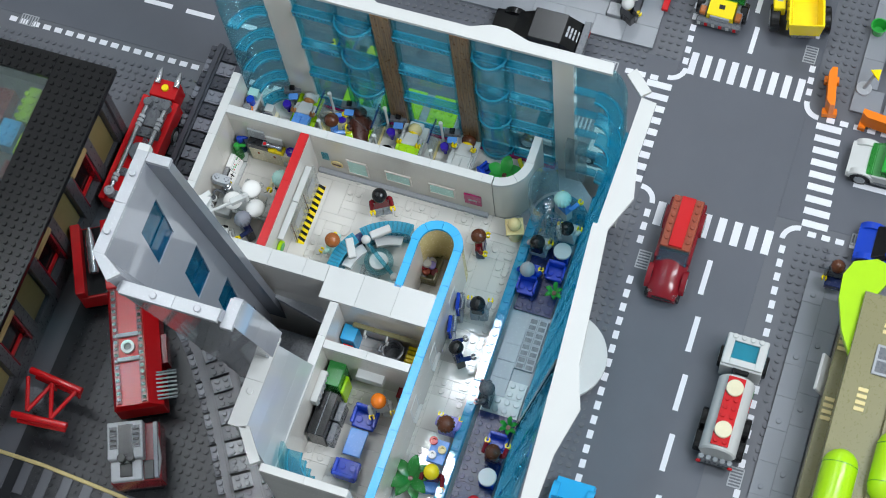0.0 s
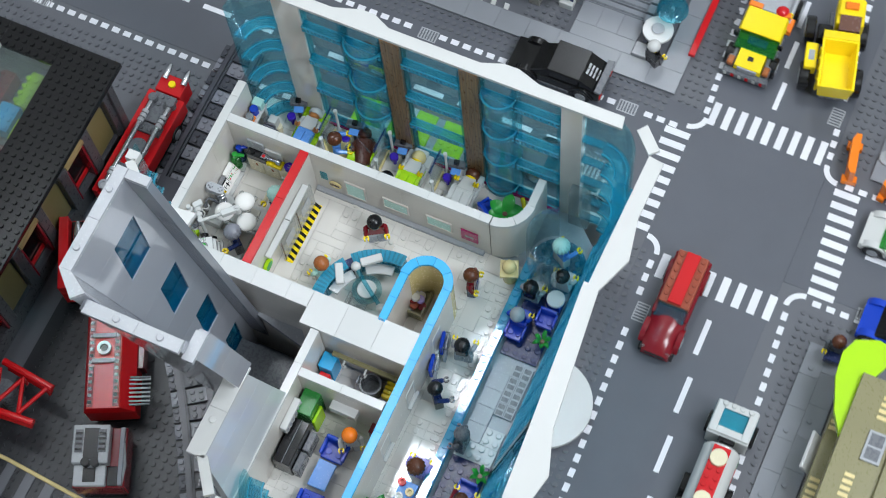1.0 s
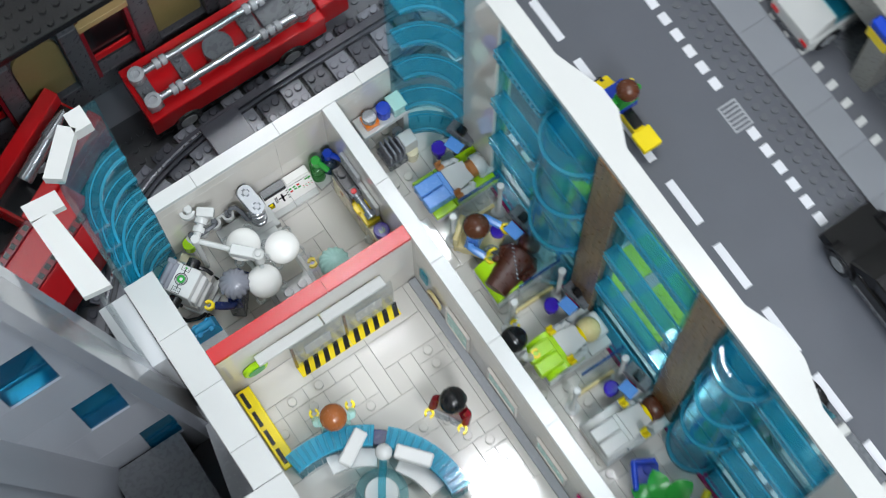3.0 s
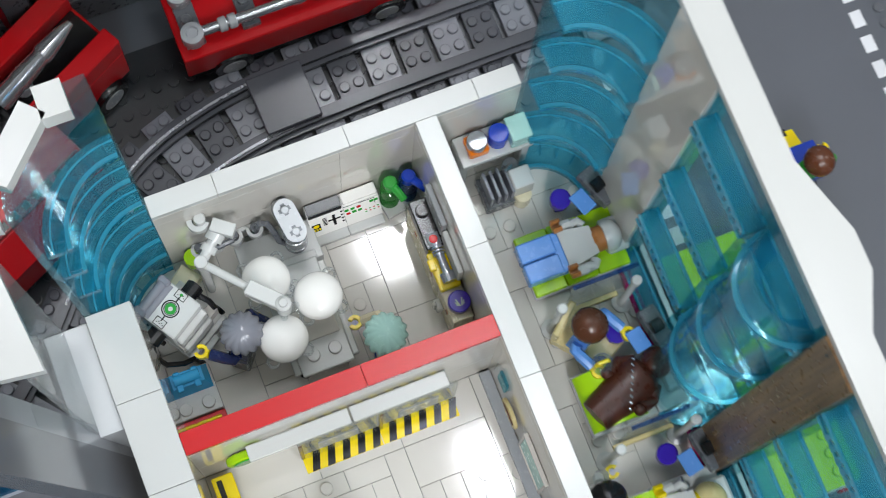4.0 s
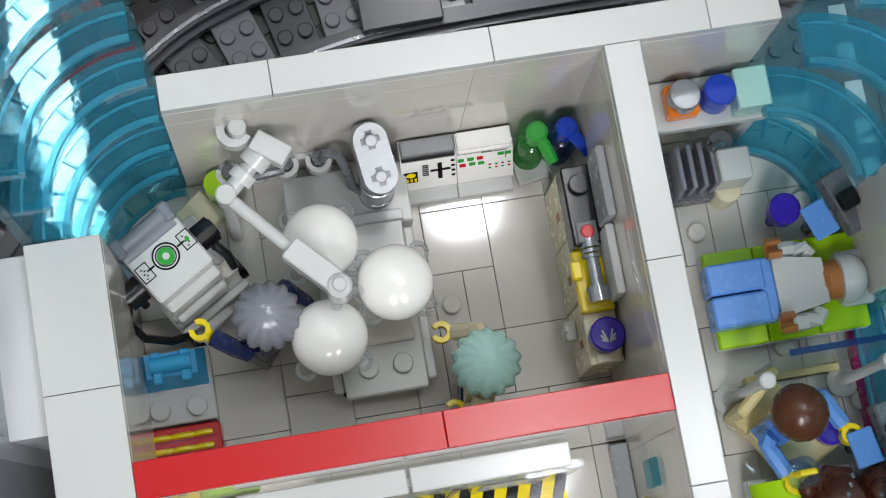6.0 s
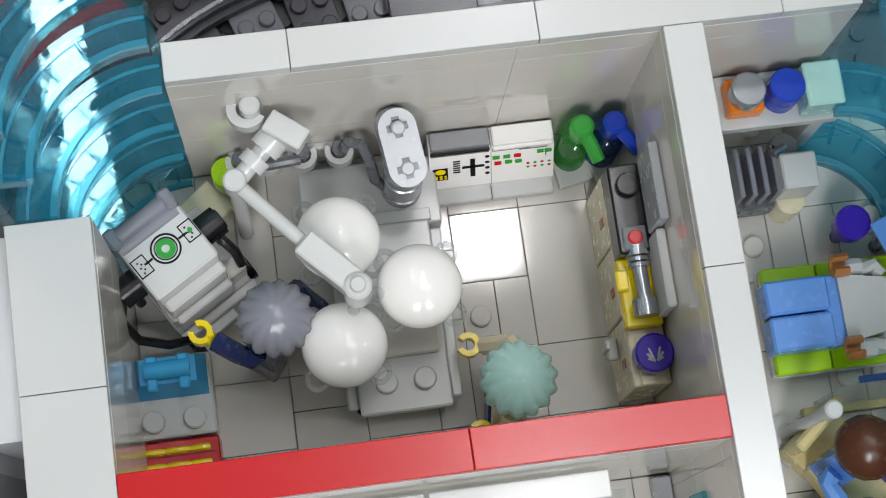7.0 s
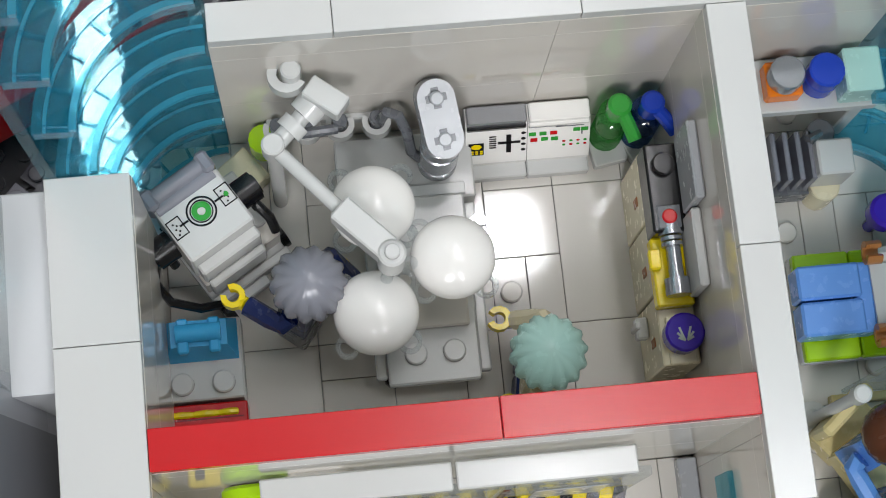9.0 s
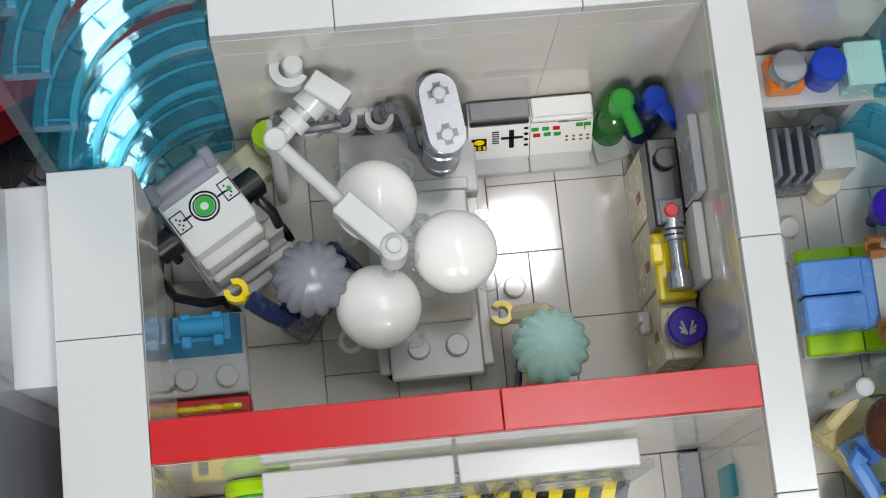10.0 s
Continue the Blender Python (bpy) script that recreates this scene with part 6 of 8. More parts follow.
def bedroom():
    t = thing("green_locker", "green locker with lime edge and white heater above", "locker", -10.0, -11.7, 0)
    part("body", Shape().box(-1.5, 1.2, -0.95, 0.9, 0, 4.9, 0.06), DKGREEN, t)
    part("edge", Shape().box(-1.6, 0.4, -1.3, -0.97, 0, 3.4, 0.06), LIME, t)
    w = thing("wall_heater", "white ribbed wall heater", "heater", -11.9, -10.85, 4.2)
    part("body", Shape().box(-2.0, 1.6, -0.35, 0.4, 0, 1.4, 0.06), WHITE, w)
    for i in range(6):
        part("rib", Shape().box(-1.8 + i * 0.6, -1.5 + i * 0.6, -0.45, -0.36, 0.1, 1.3, 0.03), LGREY, w)
    b2 = thing("black_sideboard", "black sideboard with two grey seat tiles", "sideboard", -14.4, -11.8, 0)
    part("body", Shape().box(-2.4, 2.6, -0.9, 0.95, 0, 3.8, 0.06), BLACK, b2)
    part("top_line", Shape().box(-2.4, 2.6, -0.05, 0.05, 3.8, 3.86, 0.02), DGREY, b2)
    for x in (-1.2, 1.2):
        part("seat", Shape().box(x - 1.1, x + 1.1, -1.7, -0.95, 0, 2.2, 0.06), DGREY, b2)
    for x, rz in ((-12.9, -90), (-18.7, 90)):
        c = bucket_chair("bright blue toy armchair facing a blue table", x, -15.6, rz, BLUE, "bedroom chairs")
        c.scale = (1.3, 1.25, 1.1)
    tt = thing("blue_table", "medium blue square table between armchairs", "table", -15.8, -15.6, 0)
    part("top", Shape().box(-1.5, 1.5, -1.0, 1.0, 1.5, 1.9, 0.06), MIDBLUE, tt)
    part("foot", Shape().box(-0.6, 0.6, -0.6, 0.6, 0, 1.5, 0.06), BLUE, tt)
    s = thing("wall_cabinet", "white wall cabinet with dark underside", "cabinet", -9.1, -15.3, 3.6)
    part("body", Shape().box(-0.7, 0.4, -1.5, 1.5, 0, 1.2, 0.06), WHITE, s)
    part("underside", Shape().box(-0.6, 0.4, -1.4, 1.4, -0.15, 0.0, 0.03), DGREY, s)
    solo("red_box", Shape().box(-0.6, 0.6, -0.6, 0.6, 0, 2.4, 0.06), DKRED, "dark red box in the bedroom corner", "box", -9.4, -18.6, 0)
    solo("wall_taps", Shape().box(-0.7, 0.7, -0.1, 0.3, 0, 0.4, 0.05).cyl(-0.4, -0.3, 0, 0.8, 0.18, 10).cyl(0.4, -0.3, 0, 0.8, 0.18, 10), DGREY, "dark grey taps on the azure wall", "tap", -18.0, -19.25, 2.2)



def corridor_windows():
    for x in (1.5, -5.0, -11.0):
        w = thing("corridor_window", "white framed clear window on the azure-capped wall", "window", x, -20.32, 2.2, group="corridor windows")
        part("frame", Shape().box(-1.0, 1.0, -0.35, 0.0, 0, 0.3, 0.04).box(-1.0, 1.0, -0.35, 0.0, 3.4, 3.7, 0.04).box(-1.0, -0.7, -0.35, 0.0, 0.3, 3.4, 0.04).box(0.7, 1.0, -0.35, 0.0, 0.3, 3.4, 0.04), WHITE, w)
        part("pane", Shape().box(-0.7, 0.7, -0.2, -0.1, 0.3, 3.4, 0.01), TCLEAR, w)
        part("sill", Shape().box(-1.1, 1.1, -0.7, -0.35, -0.1, 0.15, 0.04), WHITE, w)


store()
bedroom()
corridor_windows()


ground_shift(0.5, -0.4, -3.2)


# ---- vehicles: each built with its front towards +x, standing on z = 0 ----
def wheel(v, x, y, r, w, rim=LGREY):
    side = 1 if y > 0 else -1
    m = at(x, y, r, 0, 90)
    ty = part("wheel", Shape().lathe([(r * 0.6, -w / 2), (r * 0.94, -w / 2), (r, -w / 2 + 0.12), (r, w / 2 - 0.12), (r * 0.94, w / 2), (r * 0.6, w / 2)], 20), BLACK, v, "black tyre", m)
    part("rim", Shape().lathe([(r * 0.15, -w / 2 - 0.03), (r * 0.58, -w / 2 - 0.05), (r * 0.58, w / 2 + 0.05), (r * 0.15, w / 2 + 0.03)], 14), rim, ty)
    return ty


def wedge(x0, x1, y0, y1, z0, za, zb, inset=0.0):
    """A block whose top slopes along x from height za to zb, sides drawn in at the top."""
    return Shape().add([(x0, y0, z0), (x1, y0, z0), (x1, y1, z0), (x0, y1, z0), (x0, y0 + inset, za), (x1, y0 + inset, zb), (x1, y1 - inset, zb), (x0, y1 - inset, za)],
                       [(3, 2, 1, 0), (4, 5, 6, 7), (0, 1, 5, 4), (1, 2, 6, 5), (2, 3, 7, 6), (3, 0, 4, 7)])


def lattice(x0, x1, y0, y1, z, step=1.0):
    """Studs over a rectangle."""
    s = Shape()
    for i in range(int(round((x1 - x0) / step))):
        for j in range(int(round((y1 - y0) / step))):
            s.stud(x0 + 0.5 + i * step, y0 + 0.5 + j * step, z, 8)
    return s


def bulge(x0, x1, w, z0, z1, n=10, end=0.55):
    """A rounded bonnet: a half-barrel hull that drops and narrows towards x1."""
    vs, fs, k = [], [], 8
    for i in range(n + 1):
        u = i / n
        q = 1 - (1 - end) * u ** 3
        for j in range(k + 1):
            a = math.pi * j / k
            vs.append((x0 + (x1 - x0) * (u if u < 1 else 1), w * (1 - 0.25 * u ** 3) * math.cos(a), z0 + (z1 - z0) * q * math.sin(a) ** 0.55))
    for i in range(n):
        for j in range(k):
            a = i * (k + 1) + j
            fs.append((a, a + k + 1, a + k + 2, a + 1))
        a = i * (k + 1)
        fs.append((a, a + k, a + k + 1 + k, a + k + 1))
    fs.append(tuple(range(k + 1)))
    fs.append(tuple(range(n * (k + 1), (n + 1) * (k + 1)))[::-1])
    s = Shape().add(vs, fs)
    if x1 < x0:
        s.f = [q[::-1] for q in s.f]
    return s


def wood_top_car():
    v = thing("toy_estate_car", "dark red rounded toy car with brown studded roof load", "car", 20.0, -40.9, RZ + 0.02, 180)
    v.scale = (1, 0.86, 1)
    part("chassis", Shape().box(-5.6, 6.6, -2.4, 2.4, 0.5, 1.5, 0.1), BLACK, v)
    part("body", Shape().box(-5.6, 2.4, -2.5, 2.5, 1.5, 2.9, 0.12), DKRED, v)
    part("bonnet", bulge(2.3, 6.9, 2.55, 1.0, 3.2), DKRED, v)
    part("grille", Shape().box(6.45, 6.95, -1.3, 1.3, 1.35, 1.9, 0.08), BLACK, v)
    part("windscreen", wedge(1.0, 2.8, -2.1, 2.1, 2.8, 3.9, 3.0, 0.2), TBLUE2, v, "clear blue windscreen")
    part("roof", Shape().box(-5.4, 1.3, -2.1, 2.1, 2.9, 4.0, 0.08), RUST, v, "rusty brown studded roof")
    part("roof_studs", lattice(-5.3, 0.7, -2.0, -1.0, 4.0), RUST, v)
    part("roof_studs", lattice(-5.3, 0.7, 1.0, 2.0, 4.0), RUST, v)
    part("roof_strip", Shape().box(-5.3, 1.2, -0.95, 0.95, 4.0, 4.4, 0.05), RED, v, "bright red strip")
    for x in (-3.4, 4.3):
        for y in (-2.45, 2.45):
            part("mudguard", Shape().arc(0, 0, 1.35, 1.62, 10, 170, -0.35, 0.35, 10, mv(x, y * 0.98, 1.3, 0, 90)), DKRED, v)
            wheel(v, x, y * 0.96, 1.3, 0.8)
    for y in (-1.7, 1.7):
        part("headlight", Shape().cyl(0, 0, -0.12, 0.12, 0.36, 12, 0.05, mv(6.55, y, 2.3, 0, 0, 90)), TCLEAR, v)


def tanker():
    v = thing("toy_tanker", "white toy tanker lorry with red top strip", "tanker lorry", 4.0, -50.4, RZ + 0.02, 0)
    part("chassis", Shape().box(-7.0, 7.4, -1.4, 1.4, 0.9, 1.6, 0.08), BLACK, v)
    tk = part("tank", Shape().lathe([(1.9, -7.0), (2.12, -6.8), (2.12, 1.8), (1.9, 2.0)], 28, mv(0, 0, 3.5, 0, 0, 90)), WHITE, v)
    part("top_strip", Shape().box(-6.6, 1.6, -0.98, 0.98, 5.5, 5.85, 0.04), RED, tk, "red studded strip")
    part("strip_studs", lattice(-6.6, 1.4, -1, 1, 5.85), RED, tk)
    for x in (0.2, -4.8):
        part("lid", Shape().cyl(x, 0, 5.85, 6.25, 0.98, 20, 0.06), CREAM, tk, "cream round lid")
    for x0, x1, mt in ((0.4, 1.3, DKGREEN), (-0.5, 0.35, RED), (-1.4, -0.7, RED), (-2.2, -1.6, BLACK), (-3.0, -2.4, BLACK), (-3.8, -3.2, BLACK), (-4.6, -4.0, BLACK)):
        part("emblem", Shape().arc(0, 0, 2.10, 2.15, 172, 204, x0, x1, 6, Matrix(((0, 0, 1, 0), (0, -1, 0, 0), (1, 0, 0, 3.5), (0, 0, 0, 1))) @ Matrix.Rotation(radians(-90), 4, "Z")), mt, tk)
    part("rear_bumper", Shape().box(-7.6, -6.9, -2.0, 2.0, 1.0, 2.2, 0.08), DGREY, v)
    for k in range(5):
        part("rear_stud", Shape().cyl(-7.25, -1.6 + 0.8 * k, 2.2, 2.5, 0.3, 10), LGREY, v)
    for y in (-1.8, 1.8):
        part("tail_light", Shape().cyl(0, 0, 0, 0.25, 0.3, 10, 0.04, mv(-7.6, y, 1.8, 0, 0, -90)), RED, v)
    c = part("cab", Shape().box(3.0, 7.0, -2.4, 2.4, 1.2, 4.6, 0.08), WHITE, v)
    part("cab_roof", Shape().box(3.2, 6.9, -2.3, -1.45, 4.6, 5.0, 0.05).box(3.2, 6.9, 1.45, 2.3, 4.6, 5.0, 0.05).box(3.2, 4.0, -1.44, 1.44, 4.6, 5.0, 0.05).box(6.1, 6.9, -1.44, 1.44, 4.6, 5.0, 0.05), WHITE, c)
    part("roof_window", Shape().box(4.02, 6.08, -1.43, 1.43, 4.62, 4.88, 0.03), TBLUE2, c, "clear blue roof window")
    part("roof_studs", lattice(6.1, 6.9, -2, 2, 5.0), WHITE, c)
    part("windscreen", wedge(7.0, 7.6, -2.2, 2.2, 2.2, 4.4, 2.6, 0.1), TBLUE2, c, "clear blue windscreen")
    for y in (-2.42, 2.42):
        part("side_window", Shape().box(4.6, 6.6, y - 0.05, y + 0.05, 2.6, 4.1, 0.02), TBLUE2, c)
    part("exhaust", Shape().cyl(2.6, 0.6, 1.4, 5.0, 0.3, 12).box(2.4, 3.0, -1.0, 0.9, 4.2, 4.7, 0.1), BLACK, v)
    for x in (5.2, -2.6, -5.2):
        for y in (-2.35, 2.35):
            wheel(v, x, y, 1.3, 0.95)


def hatch_car(label, x, y, rz, body, glass, roof, group="", length=12.0, width=4.6, tall=4.6, spoiler=None):
    """A low toy car: chassis, bonnet, cabin glass, roof, mudguards, lights."""
    v = thing("toy_car", label, "car", x, y, RZ + 0.02, rz, group=group)
    L, W = length / 2, width / 2
    part("chassis", Shape().box(-L, L, -W + 0.3, W - 0.3, 0.5, 1.3, 0.1), DGREY, v)
    part("body", Shape().box(-L, L * 0.35, -W, W, 1.2, 2.7, 0.12), body, v)
    part("bonnet", wedge(L * 0.35, L, -W, W, 1.2, 2.7, 1.9, 0.18), body, v)
    part("windscreen", wedge(L * 0.1, L * 0.5, -W + 0.15, W - 0.15, 2.68, tall - 0.35, 2.75, 0.25), glass, v)
    part("cabin", Shape().box(-L * 0.55, L * 0.1, -W + 0.2, W - 0.2, 2.7, tall - 0.4, 0.1), glass, v)
    part("roof", Shape().box(-L * 0.58, L * 0.14, -W + 0.12, W - 0.12, tall - 0.4, tall, 0.12), roof, v)
    part("tail", wedge(-L, -L * 0.56, -W + 0.12, W - 0.12, 2.68, 2.9, tall - 0.1, 0.12), body, v)
    if spoiler:
        part("spoiler", Shape().box(-L - 0.3, -L + 0.6, -W - 0.1, W + 0.1, 3.3, 3.7, 0.08), spoiler, v)
        g = Shape()
        for a in range(4):
            for b2 in range(2):
                g.box(-L * 0.86 + 0.4 * a, -L * 0.86 + 0.28 + 0.4 * a, -0.75 + 0.8 * b2, -0.05 + 0.8 * b2, 3.2 + 0.28 * a, 3.5 + 0.28 * a, 0.03)
        part("louvre", g, LGREY, v)
    for k in (-1, 1):
        part("headlight", Shape().box(L - 0.15, L + 0.08, k * W * 0.62 - 0.4, k * W * 0.62 + 0.4, 1.4, 1.85, 0.05), TCLEAR, v)
        part("tail_light", Shape().box(-L - 0.1, -L + 0.1, k * W * 0.75 - 0.4, k * W * 0.75 + 0.4, 1.5, 2.0, 0.05), RED, v)
        part("sill", Shape().box(-L * 0.35, L * 0.3, k * W - 0.1, k * W + 0.1, 0.8, 1.3, 0.05), DGREY, v)
        for xx in (-L * 0.62, L * 0.6):
            part("mudguard", Shape().arc(0, 0, 1.3, 1.6, 0, 180, -0.4, 0.4, 10, mv(xx, k * (W - 0.3), 1.2, 0, 90)), body, v)
            wheel(v, xx, k * (W - 0.25), 1.2, 0.8)
    return v


def lime_ambulance():
    v = thing("toy_ambulance", "lime and white toy ambulance parked beside the facade", "ambulance", 29.4, -5.4, RZ + 0.02, 90)
    part("chassis", Shape().box(-7.4, 7.2, -2.2, 2.2, 0.6, 1.4, 0.1), DGREY, v)
    part("body", Shape().box(-7.4, 3.2, -2.6, 2.6, 1.4, 3.6, 0.08), WHITE, v)
    part("bonnet", wedge(3.2, 7.4, -2.5, 2.5, 1.4, 2.8, 2.1, 0.1), LIME, v)
    part("windscreen", wedge(2.6, 4.6, -2.3, 2.3, 2.8, 3.9, 2.9, 0.1), TBLUE2, v)
    for x0, x1 in ((-7.3, -3.9), (-2.9, -0.4)):
        part("roof_panel", Shape().box(x0, x1, -2.55, 2.55, 3.6, 4.0, 0.06), LIME, v, "lime roof panel")
    part("roof_gap", Shape().box(-3.88, -2.92, -2.5, 2.5, 3.6, 3.85, 0.04), LGREY, v)
    part("cab_roof", Shape().box(-0.38, 2.6, -2.5, 2.5, 3.6, 4.05, 0.06), WHITE, v)
    part("cab_roof_plate", Shape().box(0.6, 2.2, -2.0, 2.0, 4.05, 4.2, 0.04), LIME, v, "lime roof plate")
    part("roof_studs", lattice(-7, -4, -2, 2, 4.0), LIME, v)
    part("light_bar", Shape().box(-0.2, 0.5, -1.6, 1.6, 4.05, 4.8, 0.1), TBLUE2, v, "blue light bar")
    for y in (-1.9, 1.9):
        part("headlight", Shape().box(7.2, 7.5, y - 0.4, y + 0.4, 1.6, 2.1, 0.06), TCLEAR, v)
        part("tail_light", Shape().box(-7.6, -7.4, y - 0.35, y + 0.35, 2.0, 2.6, 0.05), RED, v)
    for x in (-4.4, 4.8):
        for y in (-2.5, 2.5):
            wheel(v, x, y, 1.25, 0.9)


def police_van():
    v = thing("toy_police_car", "white toy police car with grey grilles beside the facade", "police car", 32.7, -25.2, RZ + 0.02, 90)
    part("chassis", Shape().box(-5.8, 5.8, -2.0, 2.0, 0.6, 1.4, 0.1), DGREY, v)
    part("body", Shape().box(-5.6, 1.9, -2.3, 2.3, 1.4, 2.6, 0.12), WHITE, v)
    part("bonnet", wedge(1.9, 5.8, -2.3, 2.3, 1.4, 2.7, 2.1, 0.15), DGREY, v)
    part("cabin", Shape().box(-3.8, 1.6, -2.1, 2.1, 2.6, 3.9, 0.12), TBLUE2, v)
    part("windscreen", wedge(1.6, 3.2, -2.0, 2.0, 2.7, 3.9, 2.8, 0.1), TBLUE2, v)
    part("roof", Shape().box(-3.9, 1.5, -2.1, 2.1, 3.9, 4.25, 0.08), DGREY, v)
    part("light_bar", Shape().box(0.1, 0.9, -1.9, 1.9, 4.25, 4.8, 0.1), WHITE, v, "white light bar")
    for k in range(5):
        part("louvre", Shape().box(-3.4 + 0.5 * k, -3.15 + 0.5 * k, -1.4, 1.4, 4.25, 4.4, 0.03), LGREY, v)
    for y in (-1.8, 1.8):
        part("headlight", Shape().box(5.6, 5.9, y - 0.35, y + 0.35, 1.6, 2.1, 0.06), TCLEAR, v)
        part("tail_light", Shape().box(-5.8, -5.6, y - 0.35, y + 0.35, 1.7, 2.1, 0.04), RED, v)
    for x in (-3.7, 3.7):
        for y in (-2.3, 2.3):
            wheel(v, x, y, 1.25, 0.85)


def motorbike():
    v = thing("toy_motorbike", "yellow toy motorbike standing in the middle of the road", "motorbike", 36.4, 3.2, RZ + 0.02, 90)
    part("body", Shape().box(-2.2, 2.0, -0.45, 0.45, 1.0, 2.0, 0.12), YELLOW, v)
    part("seat", Shape().box(-1.8, 0.2, -0.4, 0.4, 2.0, 2.4, 0.1), BLACK, v)
    part("fairing", wedge(1.0, 3.0, -0.7, 0.7, 1.2, 2.8, 1.8, 0.15), YELLOW, v)
    part("rear_rack", Shape().box(-3.6, -1.9, -0.8, 0.8, 1.5, 2.1, 0.08), YELLOW, v)
    part("handlebar", Shape().tube([(1.2, -1.1, 2.7), (1.5, 0, 2.8), (1.2, 1.1, 2.7)], 0.16, 8), BLACK, v)
    for x in (-2.4, 2.4):
        wheel(v, x, 0.02, 1.0, 0.5)
    figure("brown-haired toy figure in green riding the motorbike", 36.4, 3.4, RZ + 2.2, 180, BROWN, GREEN, BLUE, YELLOW, how="sit")


def roadworks_truck():
    v = thing("toy_service_truck", "yellow toy service truck with green windscreen and orange lights", "truck", 57.9, -38.7, RZ + 0.02, 180)
    part("chassis", Shape().box(-6.4, 6.6, -2.6, 2.6, 0.7, 1.6, 0.1), DGREY, v)
    part("bonnet", wedge(4.1, 6.4, -1.72, 1.72, 1.6, 3.1, 2.7, 0.1), YELLOW, v)
    part("bonnet_badge", Shape().box(4.9, 5.5, -0.35, 0.35, 2.98, 3.02, 0.01), BLACK, v)
    part("scuttle", Shape().box(3.5, 4.1, -2.6, 2.6, 1.6, 2.9, 0.06), DGREY, v)
    for y0, y1 in ((-2.7, -1.75), (1.75, 2.7)):
        part("wing", Shape().box(3.6, 6.2, y0, y1, 1.6, 2.5, 0.12), DGREY, v)
        part("headlight", Shape().box(5.3, 6.45, y0 + 0.1, y1 - 0.1, 2.1, 2.75, 0.12), ORANGEBROWN, v, "amber headlight block")
        part("mirror", Shape().box(2.9, 3.2, (y0 + y1) * 0.62 - 0.3, (y0 + y1) * 0.62 + 0.3, 3.6, 4.5, 0.06), BLACK, v)
    b2 = part("bumper", Shape().box(6.3, 7.1, -2.8, 2.8, 0.8, 1.7, 0.1), DGREY, v)
    for k in range(6):
        part("warning_stripe", Shape().box(7.1, 7.13, -2.6 + k * 0.9, -2.2 + k * 0.9, 0.9, 1.6, 0.01), RED if k % 2 else WHITE, b2)
    part("grille", Shape().box(6.42, 6.6, -1.2, 1.2, 1.8, 2.6, 0.04), LGREY, v)
    part("dashboard", Shape().box(2.3, 3.3, -1.2, 1.2, 2.6, 3.3, 0.08), BLUE, v)
    part("windscreen", wedge(2.2, 4.2, -2.5, 2.5, 2.9, 5.0, 3.2, 0.1), TGREEN, v, "clear green windscreen")
    part("cab", Shape().box(0.2, 2.2, -2.5, 2.5, 1.6, 5.0, 0.1), YELLOW, v)
    part("roof", wedge(-0.2, 2.9, -2.6, 2.6, 5.0, 5.6, 5.3, 0.2), YELLOW, v)
    part("light_bar", Shape().box(-1.0, -0.25, -2.6, -0.9, 5.0, 5.7, 0.1).box(-1.0, -0.25, 0.9, 2.6, 5.0, 5.7, 0.1), ORANGE, v, "orange light bar")
    part("light_box", Shape().box(-1.0, -0.3, -0.85, 0.85, 5.0, 5.6, 0.08), LGREY, v)
    part("bed", Shape().box(-6.3, -1.1, -2.6, -2.2, 1.6, 3.2, 0.06).box(-6.3, -1.1, 2.2, 2.6, 1.6, 3.2, 0.06).box(-6.3, -1.1, -2.19, 2.19, 1.6, 2.1, 0.04), LGREY, v)
    for x in (-4.2, 4.4):
        for y in (-2.7, 2.7):
            wheel(v, x, y, 1.35, 0.95)
    figure("toy road worker with red helmet in the truck bed", 58.8, -40.2, RZ + 2.2, 0, RED, ORANGE, ORANGE, YELLOW, "cap", "sit")
    t = thing("toy_trailer", "blue studded trailer body behind the service truck", "trailer", 68.0, -37.2, RZ + 0.02, 180)
    part("frame", Shape().box(-5, 3.4, -2.9, 2.9, 1.2, 2.0, 0.1), LGREY, t)
    part("body", Shape().box(-5, 3, -2.5, 2.5, 2.0, 5.2, 0.1), BLUE, t)
    part("body_studs", lattice(-5, 3, -2, 2, 5.2), BLUE, t)
    part("plate", Shape().box(-2.6, -1.2, -0.9, 0.9, 5.42, 5.8, 0.05), LGREY, t)
    for x in (-3, 1):
        for y in (-2.7, 2.7):
            wheel(t, x, y, 1.2, 0.9)


